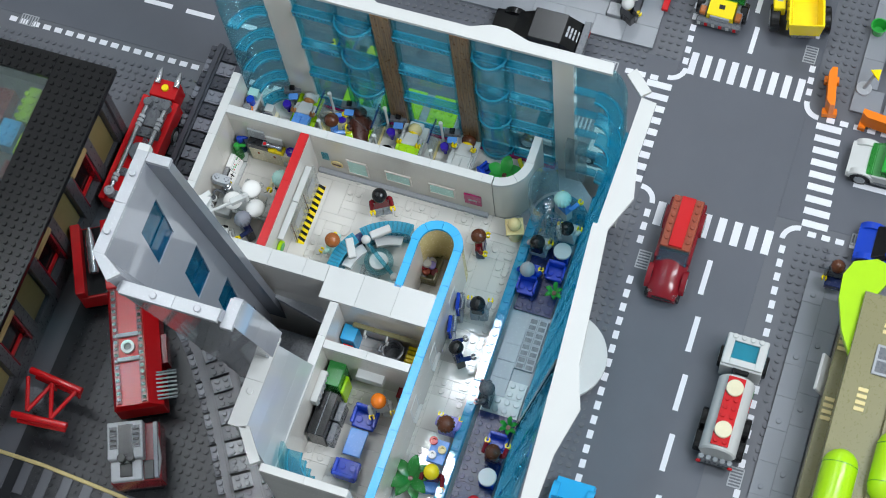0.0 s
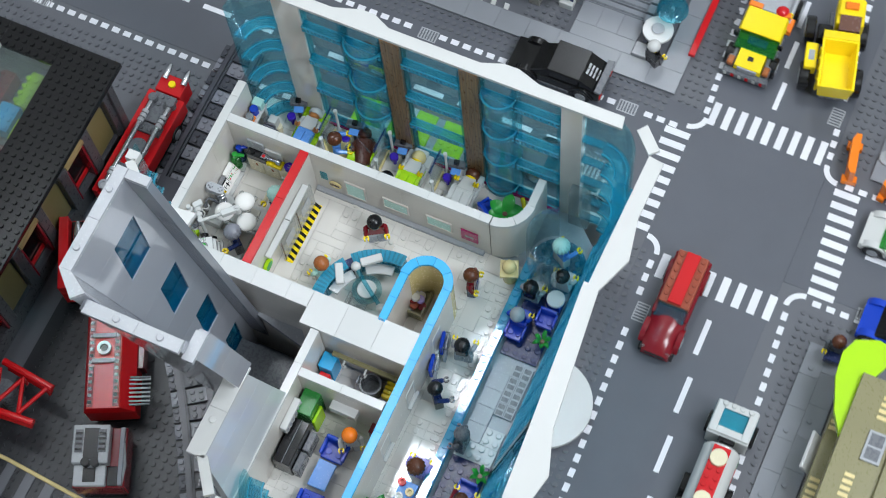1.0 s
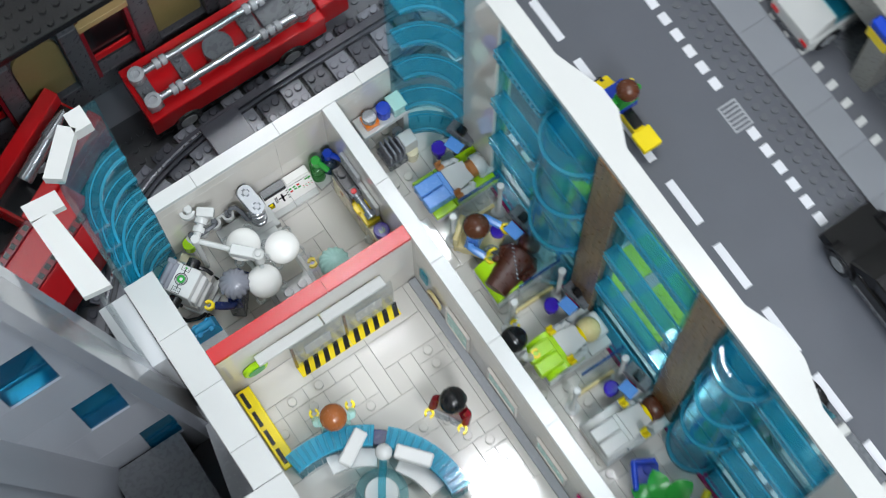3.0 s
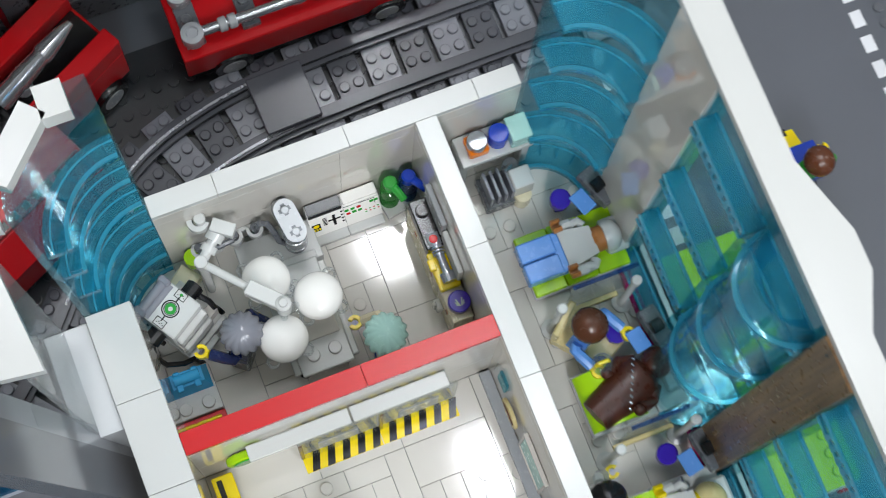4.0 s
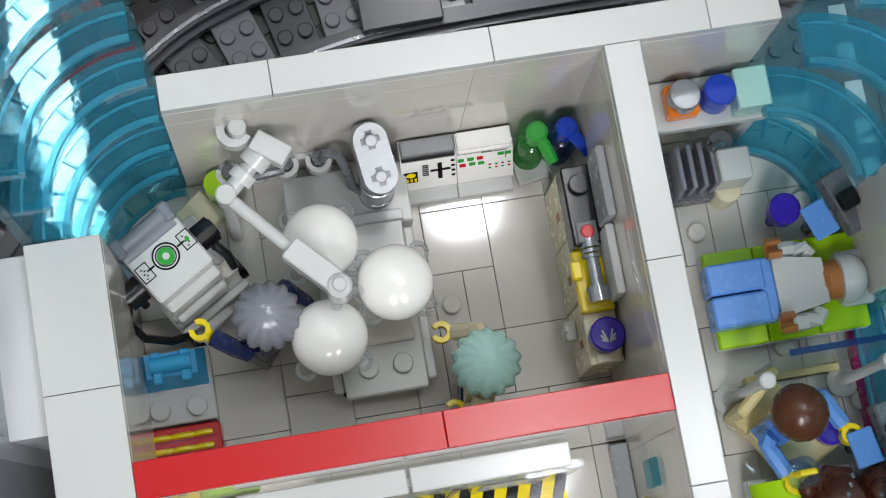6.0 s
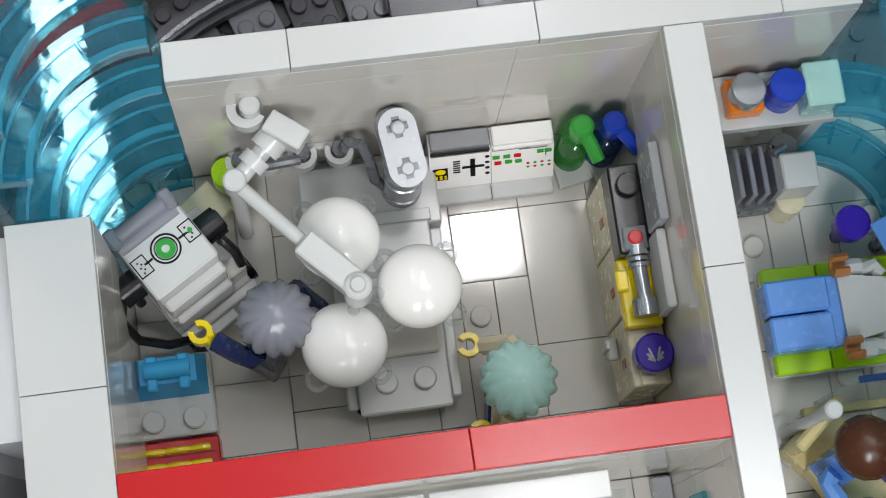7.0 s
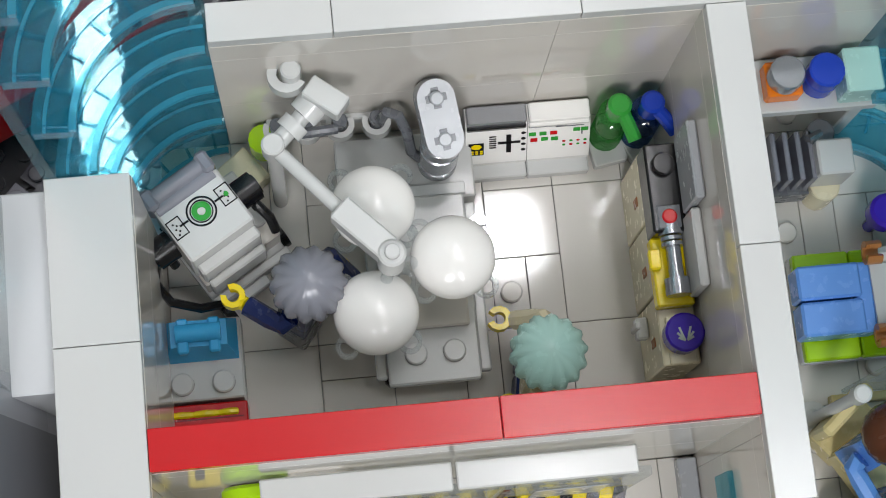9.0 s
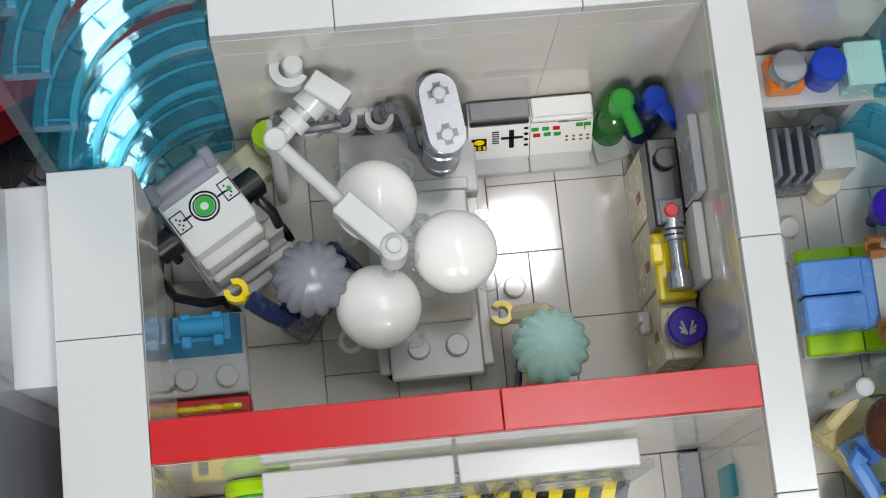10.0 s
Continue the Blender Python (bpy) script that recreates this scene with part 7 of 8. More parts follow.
def dump_truck():
    v = thing("toy_dump_truck", "bright yellow toy dump truck with tilted bed", "dump truck", 55.7, -48.4, RZ + 0.02, 13)
    part("chassis", Shape().box(-3.6, 7.8, -1.5, 1.5, 1.2, 2.2, 0.1), DGREY, v)
    s = Shape()
    s.add([(-3.9, -1.8, 2.4), (2.0, -1.8, 2.4), (2.0, 1.8, 2.4), (-3.9, 1.8, 2.4), (-4.3, -2.15, 5.5), (2.3, -2.15, 5.5), (2.3, 2.15, 5.5), (-4.3, 2.15, 5.5), (-4.1, -1.9, 5.5), (2.05, -1.9, 5.5), (2.05, 1.9, 5.5), (-4.1, 1.9, 5.5), (-3.6, -1.5, 2.8), (1.7, -1.5, 2.8), (1.7, 1.5, 2.8), (-3.6, 1.5, 2.8)],
          [(3, 2, 1, 0), (0, 1, 5, 4), (1, 2, 6, 5), (2, 3, 7, 6), (3, 0, 4, 7), (4, 5, 9, 8), (5, 6, 10, 9), (6, 7, 11, 10), (7, 4, 8, 11), (8, 9, 13, 12), (9, 10, 14, 13), (10, 11, 15, 14), (11, 8, 12, 15), (12, 13, 14, 15)])
    part("bed", s, YELLOW, v, "yellow open tipping bed")
    part("front_guard", wedge(2.3, 3.6, -2.15, 2.15, 4.6, 5.6, 5.1, 0.05), YELLOW, v)
    for i in range(4):
        part("rib", Shape().box(-3.4 + 1.4 * i, -3.0 + 1.4 * i, 2.0, 2.3, 2.6, 5.2, 0.05), YELLOW, v)
    cb = part("cab", Shape().box(4.6, 8.2, -2.4, 0.9, 2.2, 5.2, 0.12), YELLOW, v)
    part("cab_window", wedge(3.9, 5.6, -2.1, 0.6, 3.0, 5.0, 5.7, 0.1), BROWN, cb, "smoky brown cab window")
    part("cab_roof", Shape().box(5.6, 8.0, -2.2, 0.7, 5.2, 5.75, 0.08), YELLOW, cb)
    part("beacon", Shape().box(6.3, 7.2, -1.5, 0.1, 5.75, 6.2, 0.08), ORANGE, cb, "orange beacon")
    part("engine", Shape().box(3.2, 5.2, 1.0, 2.8, 2.0, 3.6, 0.1).box(3.5, 4.8, 1.3, 2.4, 3.6, 4.2, 0.08), BLACK, v)
    bx = part("side_box", Shape().box(-1.2, 2.2, 2.45, 3.9, 2.4, 4.1, 0.1), YELLOW, v)
    part("box_print", Shape().box(-0.2, 1.2, 2.8, 3.5, 4.1, 4.13, 0.01), LGREY, bx)
    for x in (-1.2, 5.2):
        for y in (-2.6, 3.6):
            wheel(v, x, y, 1.75, 1.2)


def barrier(x, y, rz):
    v = thing("barrier", "orange plastic road barrier standing on studs", "barrier", x, y, RZ, rz, group="orange road barriers")
    part("panel", Shape().prism([(-2.6, -0.4), (2.6, -0.4), (2.6, 0.2), (1.9, 0.6), (-1.9, 0.6), (-2.6, 0.2)], 1.0, 3.4), ORANGE, v)
    for x2 in (-2.2, 2.2):
        part("foot", Shape().box(x2 - 0.45, x2 + 0.45, -0.9, 0.9, 0.05, 1.0, 0.08), ORANGE, v)


ground_shift(1.0, -1.0, -3.2)
wood_top_car()
ground_shift(0.3, -2.6, -3.2)
tanker()
ground_shift(-0.9, 0.8, -3.2)
hatch_car("black toy car with grey louvre and rear spoiler", 44.6, -18.6, 90, BLACK, BLACK, BLACK, spoiler=DGREY)
ground_shift(-0.4, -2.0, -3.2)
hatch_car("azure toy car parked in front of the street facade", -14.4, -37.0, 0, AZURE, TBLUE2, AZURE, length=10.0, tall=4.4)
ground_shift(1.5, -1.3, -3.2)
hatch_car("white and green toy car waiting at the crossing", 36.6, -61.6, 90, WHITE, TGREEN, GREEN, length=9.0, tall=4.4)
hatch_car("blue toy car waiting beside the shop", 26.2, -64.4, 90, BLUE, BLACK, BLUE, length=8.0)
ground_shift(-1.0, 0.6, -3.2)
lime_ambulance()
police_van()
motorbike()
ground_shift(0.3, 0.0, -3.2)
roadworks_truck()
dump_truck()
ground_shift(0.9, -0.5, -3.2)
barrier(45.0, -53.8, 10)
barrier(42.4, -60.6, 84)


# ---- corner plot with roadworks sign ----
def roadworks_plot():
    p = thing("pavement_plot", "light grey tiled edge of the roadworks plot", "pavement", kind="structure")
    for i in range(8):
        tile(p, 47.5 + 4 * i, 51.5 + 4 * i, -59.0, -56.4, RZ + 0.4, PAVEGREY)
        tile(p, 44.0, 47.4, -60.0 - 4 * i, -56.4 - 4 * i, RZ + 0.4, PAVEGREY)
    g = thing("warning_sign", "small yellow triangle sign on a slanting pole", "road sign", 47.2, -57.4, RZ + 0.4)
    part("base", Shape().cyl(0, 0, 0, 0.4, 0.95, 18), LGREY, g)
    part("pole", Shape().tube([(0, 0, 0.3), (0.3, -0.8, 3.6)], 0.22, 8), LGREY, g)
    part("plate", Shape().prism([(-0.8, -0.5), (0.8, -0.5), (0, 0.9)], 0, 0.15, mv(0.4, -0.9, 3.8, 0, 30)), YELLOW, g)
    b2 = thing("green_bucket", "green toy bucket on the plot edge", "bucket", 55.5, -57.2, RZ + 0.4)
    part("body", Shape().lathe([(0.75, 0), (1.05, 1.6), (0.9, 1.6), (0.65, 0.2)], 16), GREEN, b2)
    m = thing("red_machine", "red and dark grey machine on the plot", "machine", 52.0, -62.0, RZ)
    part("body", Shape().box(-2.4, 2.4, -2.0, 2.0, 0.1, 2.6, 0.1), DGREY, m)
    part("cover", Shape().box(-1.6, 1.8, -0.8, 1.2, 2.6, 4.4, 0.1), RED, m)
    part("dish", Shape().lathe([(0.3, 2.6), (0.5, 3.0), (1.0, 3.4), (0.9, 3.45)], 18, None, -2.0, 0.4), LGREY, m)


roadworks_plot()


# ---- police station and its forecourt ----
def lettering(text, parent, size, m, mat):
    """Raised letters in the built-in font, as a mesh part."""
    cu = bpy.data.curves.new("letters", "FONT")
    cu.body, cu.size, cu.extrude, cu.align_x, cu.align_y = text, size * U, 0.04 * U, "CENTER", "CENTER"
    tmp = bpy.data.objects.new("letters", cu)
    me = bpy.data.meshes.new_from_object(tmp)
    bpy.data.objects.remove(tmp)
    me.materials.clear()
    me.materials.append(mat)
    return part("letters", me, None, parent, "", m)


def police_station():
    p = thing("pavement_forecourt", "light grey tiled forecourt of the police station", "pavement", kind="structure")
    y = -32.5
    while y < 60:
        tile(p, 47.3, 50.2, y, y + 4, RZ + 0.5, PAVEGREY)
        y += 4
    for i in range(5):
        tile(p, 50.2 + 4 * i, 54.2 + 4 * i, -32.5, -29.6, RZ + 0.5, PAVEGREY)
    for i in range(3):
        tile(p, 52.2 + 0.0, 55.2, -25.6 + 2.7 * i, -22.9 + 2.7 * i, RZ + 0.5, PAVEGREY)
    tile(p, 50.2, 52.2, -25.6, -17.5, RZ + 0.5, PAVEGREY)
    part("kerb_strip", Shape().box(52.8, 66.0, -32.9, -32.1, RZ + 0.5, RZ + 1.0, 0.05), RED, p, "red kerb strip")
    part("slab", Shape().box(50.3, 66, -29.5, 30, RZ - 0.04, RZ + 0.08, 0.02), PLATEGREY, p)
    st = lattice(50.4, 60, -29, -26, RZ + 0.08)
    st2 = lattice(50.4, 58, -17, -11, RZ + 0.08)
    st.add(st2.v, st2.f)
    tagged(part("studs", st, PLATEGREY, p), kind="stuff")
    for i in range(9):
        part("tooth", wedge(50.4, 51.0, 4.8 - i * 1.75, 5.4 - i * 1.75, RZ + 0.08, RZ + 0.15, RZ + 0.6), WHITE, p)
    s = thing("steps", "light grey entrance steps with dark treads", "steps", kind="structure")
    for i in range(4):
        part("step", Shape().box(55.2 + i * 1.0, 62.0, -25.4, -17.7, RZ + 0.1 + i * 0.5, RZ + 0.6 + i * 0.5, 0.03), PAVEGREY, s)
        part("tread_line", Shape().box(55.3 + i * 1.0, 55.6 + i * 1.0, -25.2, -17.9, RZ + 0.6 + i * 0.5, RZ + 0.64 + i * 0.5, 0.01), DGREY, s)
    for y in (-25.9, -17.1):
        for i in range(6):
            part("kerb_block", Shape().box(54.6 + i * 1.3, 55.8 + i * 1.3, y - 0.45, y + 0.45, RZ + 0.1, RZ + 1.4 + i * 0.35, 0.04), PAVEGREY, s)
    b2 = thing("police_station", "grey toy police station with blue canopy and garages", "building")
    grey = OLIVEGREY
    part("garage_roof", Shape().box(52.4, 78, -12.6, 22, 0.4, 1.4, 0.05), grey, b2)
    for y0, y1 in ((-12.6, -11.2), (-5.4, -3.6), (4.6, 6.2), (12.5, 14.2)):
        part("garage_pillar", Shape().box(52.4, 54.4, y0, y1, RZ, 0.4, 0.06), grey, b2)
    part("garage_lintel", Shape().box(52.5, 53.9, -11.2, -5.4, -2.2, 0.4, 0.05), grey, b2)
    part("garage_lintel", Shape().box(52.5, 53.9, -3.6, 22, -2.2, 0.4, 0.05), grey, b2)
    part("garage_side", Shape().box(54.4, 78, -12.6, -11.8, RZ, 0.4, 0.05), grey, b2)
    part("garage_floor", Shape().box(53, 66, -11.7, 22, RZ + 0.1, RZ + 0.2, 0.02), DGREY, b2)
    d = part("garage_door", Shape().box(56.2, 56.6, -11.2, -5.4, RZ + 0.2, 0.3, 0.03), BLACK, b2)
    lettering("02", d, 2.2, Matrix.Translation((56.15 * U, -8.3 * U, -3.4 * U)) @ Matrix.Rotation(radians(-90), 4, "Z") @ Matrix.Rotation(radians(90), 4, "X"), DGREY)
    part("front_wall", Shape().box(62.0, 63.4, -32.0, -12.6, RZ, 6, 0.05), grey, b2)
    part("side_wall", Shape().box(63.4, 78, -32.0, -31, RZ, 6, 0.05), grey, b2)
    part("roof", Shape().box(61.8, 78, -32.2, 22, 6, 7, 0.05), grey, b2)
    part("upper_wall", Shape().box(61, 62.2, -12.6, 22, 1.4, 6, 0.05), grey, b2)
    for y0, y1, z0, z1 in ((-25.0, -21.7, RZ + 2.2, -2.0), (-21.4, -18.2, RZ + 2.2, -2.0), (-30.8, -26.6, RZ + 2.6, -3), (-16.6, -13.2, RZ + 2.6, -3), (-25.0, -18.2, 0.6, 4.4), (-31, -26.4, 0.6, 4.4), (-16.6, -13.4, 0.6, 4.4)):
        w = part("window", Shape().box(61.7, 62.0, y0, y1, z0, z1, 0.04), WHITE, b2)
        part("pane", Shape().box(61.6, 61.7, y0 + 0.25, y1 - 0.25, z0 + 0.25, z1 - 0.25, 0.02), TBLUE2, w, "blue glass pane")
        part("dark_back", Shape().box(61.7, 61.72, y0 + 0.3, y1 - 0.3, z0 + 0.3, z1 - 0.3, 0.004), DGREY, w)
    part("canopy", Shape().box(58.8, 62.0, -26.2, -17.2, -2.0, -1.2, 0.08), BLUE, b2, "bright blue canopy")
    for y in (-25.7, -17.7):
        part("canopy_post", Shape().box(59.0, 60.0, y - 0.5, y + 0.5, RZ + 1.8, -2.0, 0.06), LGREY, b2)
        part("post_lamp", Shape().cyl(58.8, y, -2.6, -2.1, 0.45, 12), YELLOW, b2)
    g = thing("police_sign", "dark blue police sign with white lamp disc", "sign", 54.2, -15.7, RZ)
    part("base", Shape().box(-0.9, 0.9, -0.9, 0.9, 0.08, 1.2, 0.06), WHITE, g)
    bd = part("board", Shape().box(-0.3, 0.3, -0.8, 0.8, 1.2, 5.2, 0.05), NAVY, g)
    lettering("POLICE", bd, 1.15, Matrix.Translation((-0.34 * U, 0, 3.2 * U)) @ Matrix.Rotation(radians(-90), 4, "Z") @ Matrix.Rotation(radians(90), 4, "X") @ Matrix.Rotation(radians(90), 4, "Z"), WHITE)
    part("lamp_disc", Shape().lathe([(0.4, 5.2), (1.2, 5.5), (1.3, 5.75), (1.0, 6.1), (0.3, 6.25)], 22), WHITE, g)
    t = thing("kiosk_table", "white disc table beside a clear blue parasol", "table", 53.8, -27.7, RZ)
    part("foot", Shape().cyl(0, 0, 0.08, 2.0, 0.4, 12), LGREY, t)
    part("top", Shape().cyl(0, 0, 2.0, 2.35, 1.9, 24), WHITE, t)
    part("dish", Shape().lathe([(0.3, 2.35), (0.8, 2.6), (0.75, 2.65)], 16), LGREY, t)
    u = thing("parasol", "clear light blue round parasol", "parasol", 56.0, -28.6, RZ)
    part("pole", Shape().cyl(0, 0, 0.08, 4.6, 0.25, 10), LGREY, u)
    part("canopy", Shape().ball(0, 0, 4.2, 1.95, 1.95, 1.0, 22, 6, None, 0), TBLUE2, u, "clear blue dome")
    solo("kiosk_bench", Shape().box(-0.9, 0.9, -0.9, 0.9, 0.08, 1.0, 0.06), LGREY, "small light grey bench on the forecourt", "bench", 51.2, -26.6, RZ)
    figure("toy police officer in black with white helmet", 50.4, -28.4, RZ + 0.1, 60, WHITE, BLACK, BLACK, YELLOW, "cap")
    bp = thing("gate_lamp", "blue and yellow lamp on the garage pillar", "lamp", 52.0, -4.6, -0.3)
    part("housing", Shape().box(-0.5, 0.38, -1.0, 1.0, -0.6, 0.6, 0.06), YELLOW, bp)
    part("glass", Shape().box(-0.5, 0.38, -1.0, 1.0, 0.6, 1.5, 0.1), BLUE, bp)


ground_shift(-0.9, 0.8, -3.2)
OLIVEGREY = plastic("warm_grey_plastic", "8D8C86", 0.3)
police_station()
hatch_car("white and teal toy patrol car backing from the garage", 55.4, 1.6, 0, WHITE, TBLUE2, TBLUE2, length=10.0)


# ---- shop front across the road ----
def shop():
    p = thing("pavement_shop", "light grey tiled pavement in front of the shop", "pavement", kind="structure")
    x = -30.0
    while x < 22:
        tile(p, x, x + 4, -57.2, -54.9, RZ + 0.4, PAVEGREY)
        tile(p, x + 1, x + 5, -59.6, -57.2, RZ + 0.4, PAVEGREY)
        if int(x) % 8 == 2:
            part("stud", Shape().stud(x + 1, -56, RZ + 0.4), PAVEGREY, p)
            part("stud", Shape().stud(x + 3, -58, RZ + 0.4), PAVEGREY, p)
        x += 4
    b2 = thing("shop_building", "olive tan toy shop with lime domes and fin", "building")
    part("wall", Shape().box(-40, 17, -75, -59.8, RZ, -3.2, 0.06), OLIVE, b2)
    part("upper_wall", Shape().box(-40, 17, -75, -61.2, -3.2, 1.0, 0.06), OLIVE, b2)
    part("roof_slab", Shape().box(-40, 18, -76, -66.5, 1.0, 1.6, 0.06), OLIVE, b2)
    vs = [(20.4, -59.2), (18.6, -58.4), (15.8, -58.6), (12.0, -59.8), (8.2, -62.0), (8.4, -63.0), (12.4, -62.2), (17.0, -62.4), (20.8, -64.2), (21.4, -61.6)]
    part("fin", Shape().prism(vs, -0.8, 0.2), LIME, b2, "lime curved canopy fin")
    for x, y in ((17.0, -62.0), (16.0, -62.0), (15.0, -61.8)):
        part("fin_stud", Shape().stud(x, y, 0.2), LIME, b2)
    for x0, x1, y, r, z0 in ((-10.6, -1.6, -63.2, 1.95, 1.5), (-6.4, 1.8, -68.2, 1.95, 2.1)):
        s = Shape()
        s.lathe([(0.02, x0)] + [(r * math.sin(radians(a)), x0 + r * (1 - math.cos(radians(a)))) for a in (20, 40, 60, 80, 90)] + [(r * math.sin(radians(a)), x1 - r * (1 - math.cos(radians(a)))) for a in (90, 80, 60, 40, 20)] + [(0.02, x1)], 24, mv(0, y, z0, 0, 0, 90))
        d = part("dome", s, LIME, b2, "glossy lime rounded dome")
        for xx in (x0 + r, x1 - r):
            part("seam", Shape().arc(0, 0, r, r + 0.04, 0, 180, -0.03, 0.03, 14, Matrix(((0, 0, 1, xx), (1, 0, 0, y), (0, 1, 0, z0), (0, 0, 0, 1)))), DKGREEN, d)
    sg = thing("shop_sign", "white studded sign panel with lime edge", "sign", 8.3, -59.9, -5.2)
    part("panel", Shape().box(-2.2, 2.2, 0.1, 0.5, -1.9, 1.6, 0.05, mv(0, 0, 0, 0, -35)), WHITE, sg)
    part("edge", Shape().box(-2.4, 2.4, 0.5, 1.0, -1.9, -1.4, 0.05, mv(0, 0, 0, 0, -35)), LIME, sg)
    for i, mt in enumerate((RED, DKGREEN)):
        part("emblem", Shape().cyl(0.4 + 0.5 * i, -0.2, 0, 0.06, 0.45, 14, 0.01, mv(0, 0.5, 0, 0, -125)), mt, sg)
    part("letter_bar", Shape().box(-1.8, -0.2, 0.5, 0.55, -0.5, 0.3, 0.01, mv(0, 0, 0, 0, -35)), NAVY, sg)
    for x0, y0, z in ((11.0, -60.5, -3.2), (2.6, -60.6, -3.2), (3.2, -63.6, 1.0), (-11.0, -60.5, -3.2), (12.6, -64.6, 1.0)):
        for k in range(4):
            part("stripe_tile", Shape().box(x0 + k * 0.75, x0 + 0.45 + k * 0.75, y0 - 0.55, y0 + 0.55, z, z + 0.12, 0.03), TAN, b2, "pale tan stripe tile")
    for x0, y0 in ((8.6, -64.8), (-14.5, -64.8)):
        w = part("window", Shape().box(x0 - 0.9, x0 + 2.6, y0 - 1.2, y0 + 0.9, 1.0, 1.3, 0.05), LGREY, b2)
        part("pane", Shape().box(x0 - 0.6, x0 + 0.7, y0 - 0.9, y0 + 0.6, 1.3, 1.34, 0.01).box(x0 + 0.95, x0 + 2.3, y0 - 0.9, y0 + 0.6, 1.3, 1.34, 0.01), DGREY, w)
    l = thing("street_bench", "white block bench on the shop pavement", "bench", 21.2, -57.9, RZ + 0.4)
    part("seat", Shape().box(-0.9, 0.9, -1.0, 1.0, 0, 0.8, 0.06), WHITE, l)
    figure("brown-haired toy figure in grey sitting on the bench", 21.6, -57.8, RZ + 1.2, -90, BROWN, DGREY, NAVY, YELLOW, how="sit")


ground_shift(1.1, -2.6, -3.2)
shop()


# ---- railway behind the clinic ----
def railway():
    t = thing("railway_track", "toy railway track of light and dark grey studded sleepers", "railway track", kind="structure")
    pts = [(32, 18.2), (22, 18.2), (14, 18.1), (8, 17.6), (2.8, 15.8), (-1.2, 11.8), (-5, 7.6), (-10, 3.6), (-16.2, -0.5), (-22.5, -4.5), (-29, -10)]
    fine = []
    for i in range(len(pts) - 1):
        p0, p1, p2, p3 = (Vector(pts[max(0, min(len(pts) - 1, i + k))]) for k in (-1, 0, 1, 2))
        for k in range(8):
            u = k / 8
            fine.append(0.5 * (2 * p1 + (p2 - p0) * u + (2 * p0 - 5 * p1 + 4 * p2 - p3) * u * u + (3 * p1 - p0 - 3 * p2 + p3) * u ** 3))
    dist, out = 0.0, []
    want = 1.0
    for a, b2 in zip(fine, fine[1:]):
        L = (b2 - a).length
        while dist + L >= want:
            q = a + (b2 - a) * ((want - dist) / L)
            out.append((q, math.degrees(math.atan2((b2 - a).y, (b2 - a).x))))
            want += 2.02
        dist += L
    for i, (q, ang) in enumerate(out):
        mt = SLEEPER1 if i % 2 else SLEEPER2

        def make():
            s = Shape().box(-0.86, 0.86, -3.0, 3.0, 0, 0.4, 0.03)
            for yy in (-2.55, -0.5, 0.5, 2.55):
                for xx in (-0.42, 0.42):
                    s.stud(xx, yy, 0.4, 10)
            return s
        piece("sleeper", ("sleeper", mt.name), make, [mt], t, q.x, q.y, RZ + 0.12, ang)

    def along(off):
        r = []
        for i, p in enumerate(fine):
            d = (fine[min(i + 1, len(fine) - 1)] - fine[max(0, i - 1)]).normalized()
            r.append(p + off * Vector((-d.y, d.x)))
        return r

    def strip(l, r2, z0, z1):
        s, n = Shape(), len(l)
        vs = []
        for a, b2 in zip(l, r2):
            vs += [(a.x, a.y, z0), (b2.x, b2.y, z0), (b2.x, b2.y, z1), (a.x, a.y, z1)]
        fs = []
        for i in range(n - 1):
            for k in range(4):
                fs.append((4 * i + k, 4 * i + (k + 1) % 4, 4 * i + 4 + (k + 1) % 4, 4 * i + 4 + k))
        fs += [(3, 2, 1, 0), (4 * n - 4, 4 * n - 3, 4 * n - 2, 4 * n - 1)]
        return s.add(vs, fs)

    for o in (-1.65, 1.65):
        part("rail_base", strip(along(o - 0.5), along(o + 0.5), RZ + 0.5, RZ + 0.95), SLEEPER2, t, "dark grey rail base")
        part("rail", strip(along(o - 0.26), along(o + 0.26), RZ + 0.95, RZ + 1.35), SLEEPER2, t)
        l2, r2 = along(o - 0.02)[20:44], along(o + 0.12)[20:44]
        part("steel_insert", strip(l2, r2, RZ + 1.35, RZ + 1.42), STEEL, t, "bright steel rail insert")
    part("switch_box", Shape().box(-1.6, 1.6, -1.7, 1.7, 0, 0.9, 0.06, mv(11.0, 17.9, RZ + 0.9, 2)), SLEEPER2, t, "dark grey cover tile")
    t2 = thing("old_rail", "thin brass rail lying across the baseplate", "rail", kind="structure")
    part("rail", Shape().tube([(-25.4, 40, RZ + 0.3), (-25.5, 20, RZ + 0.3), (-26.2, 10, RZ + 0.3), (-27.5, -2, RZ + 0.3)], 0.25, 8), TAN, t2)
    for i in range(14):
        part("sleeper", Shape().box(-29.5, -25.8, 3 + i * 2.6, 4.2 + i * 2.6, RZ + 0.02, RZ + 0.2, 0.02), PLATEGREY, t2)


ground_shift(-0.5, 0.55, -3.2)
railway()


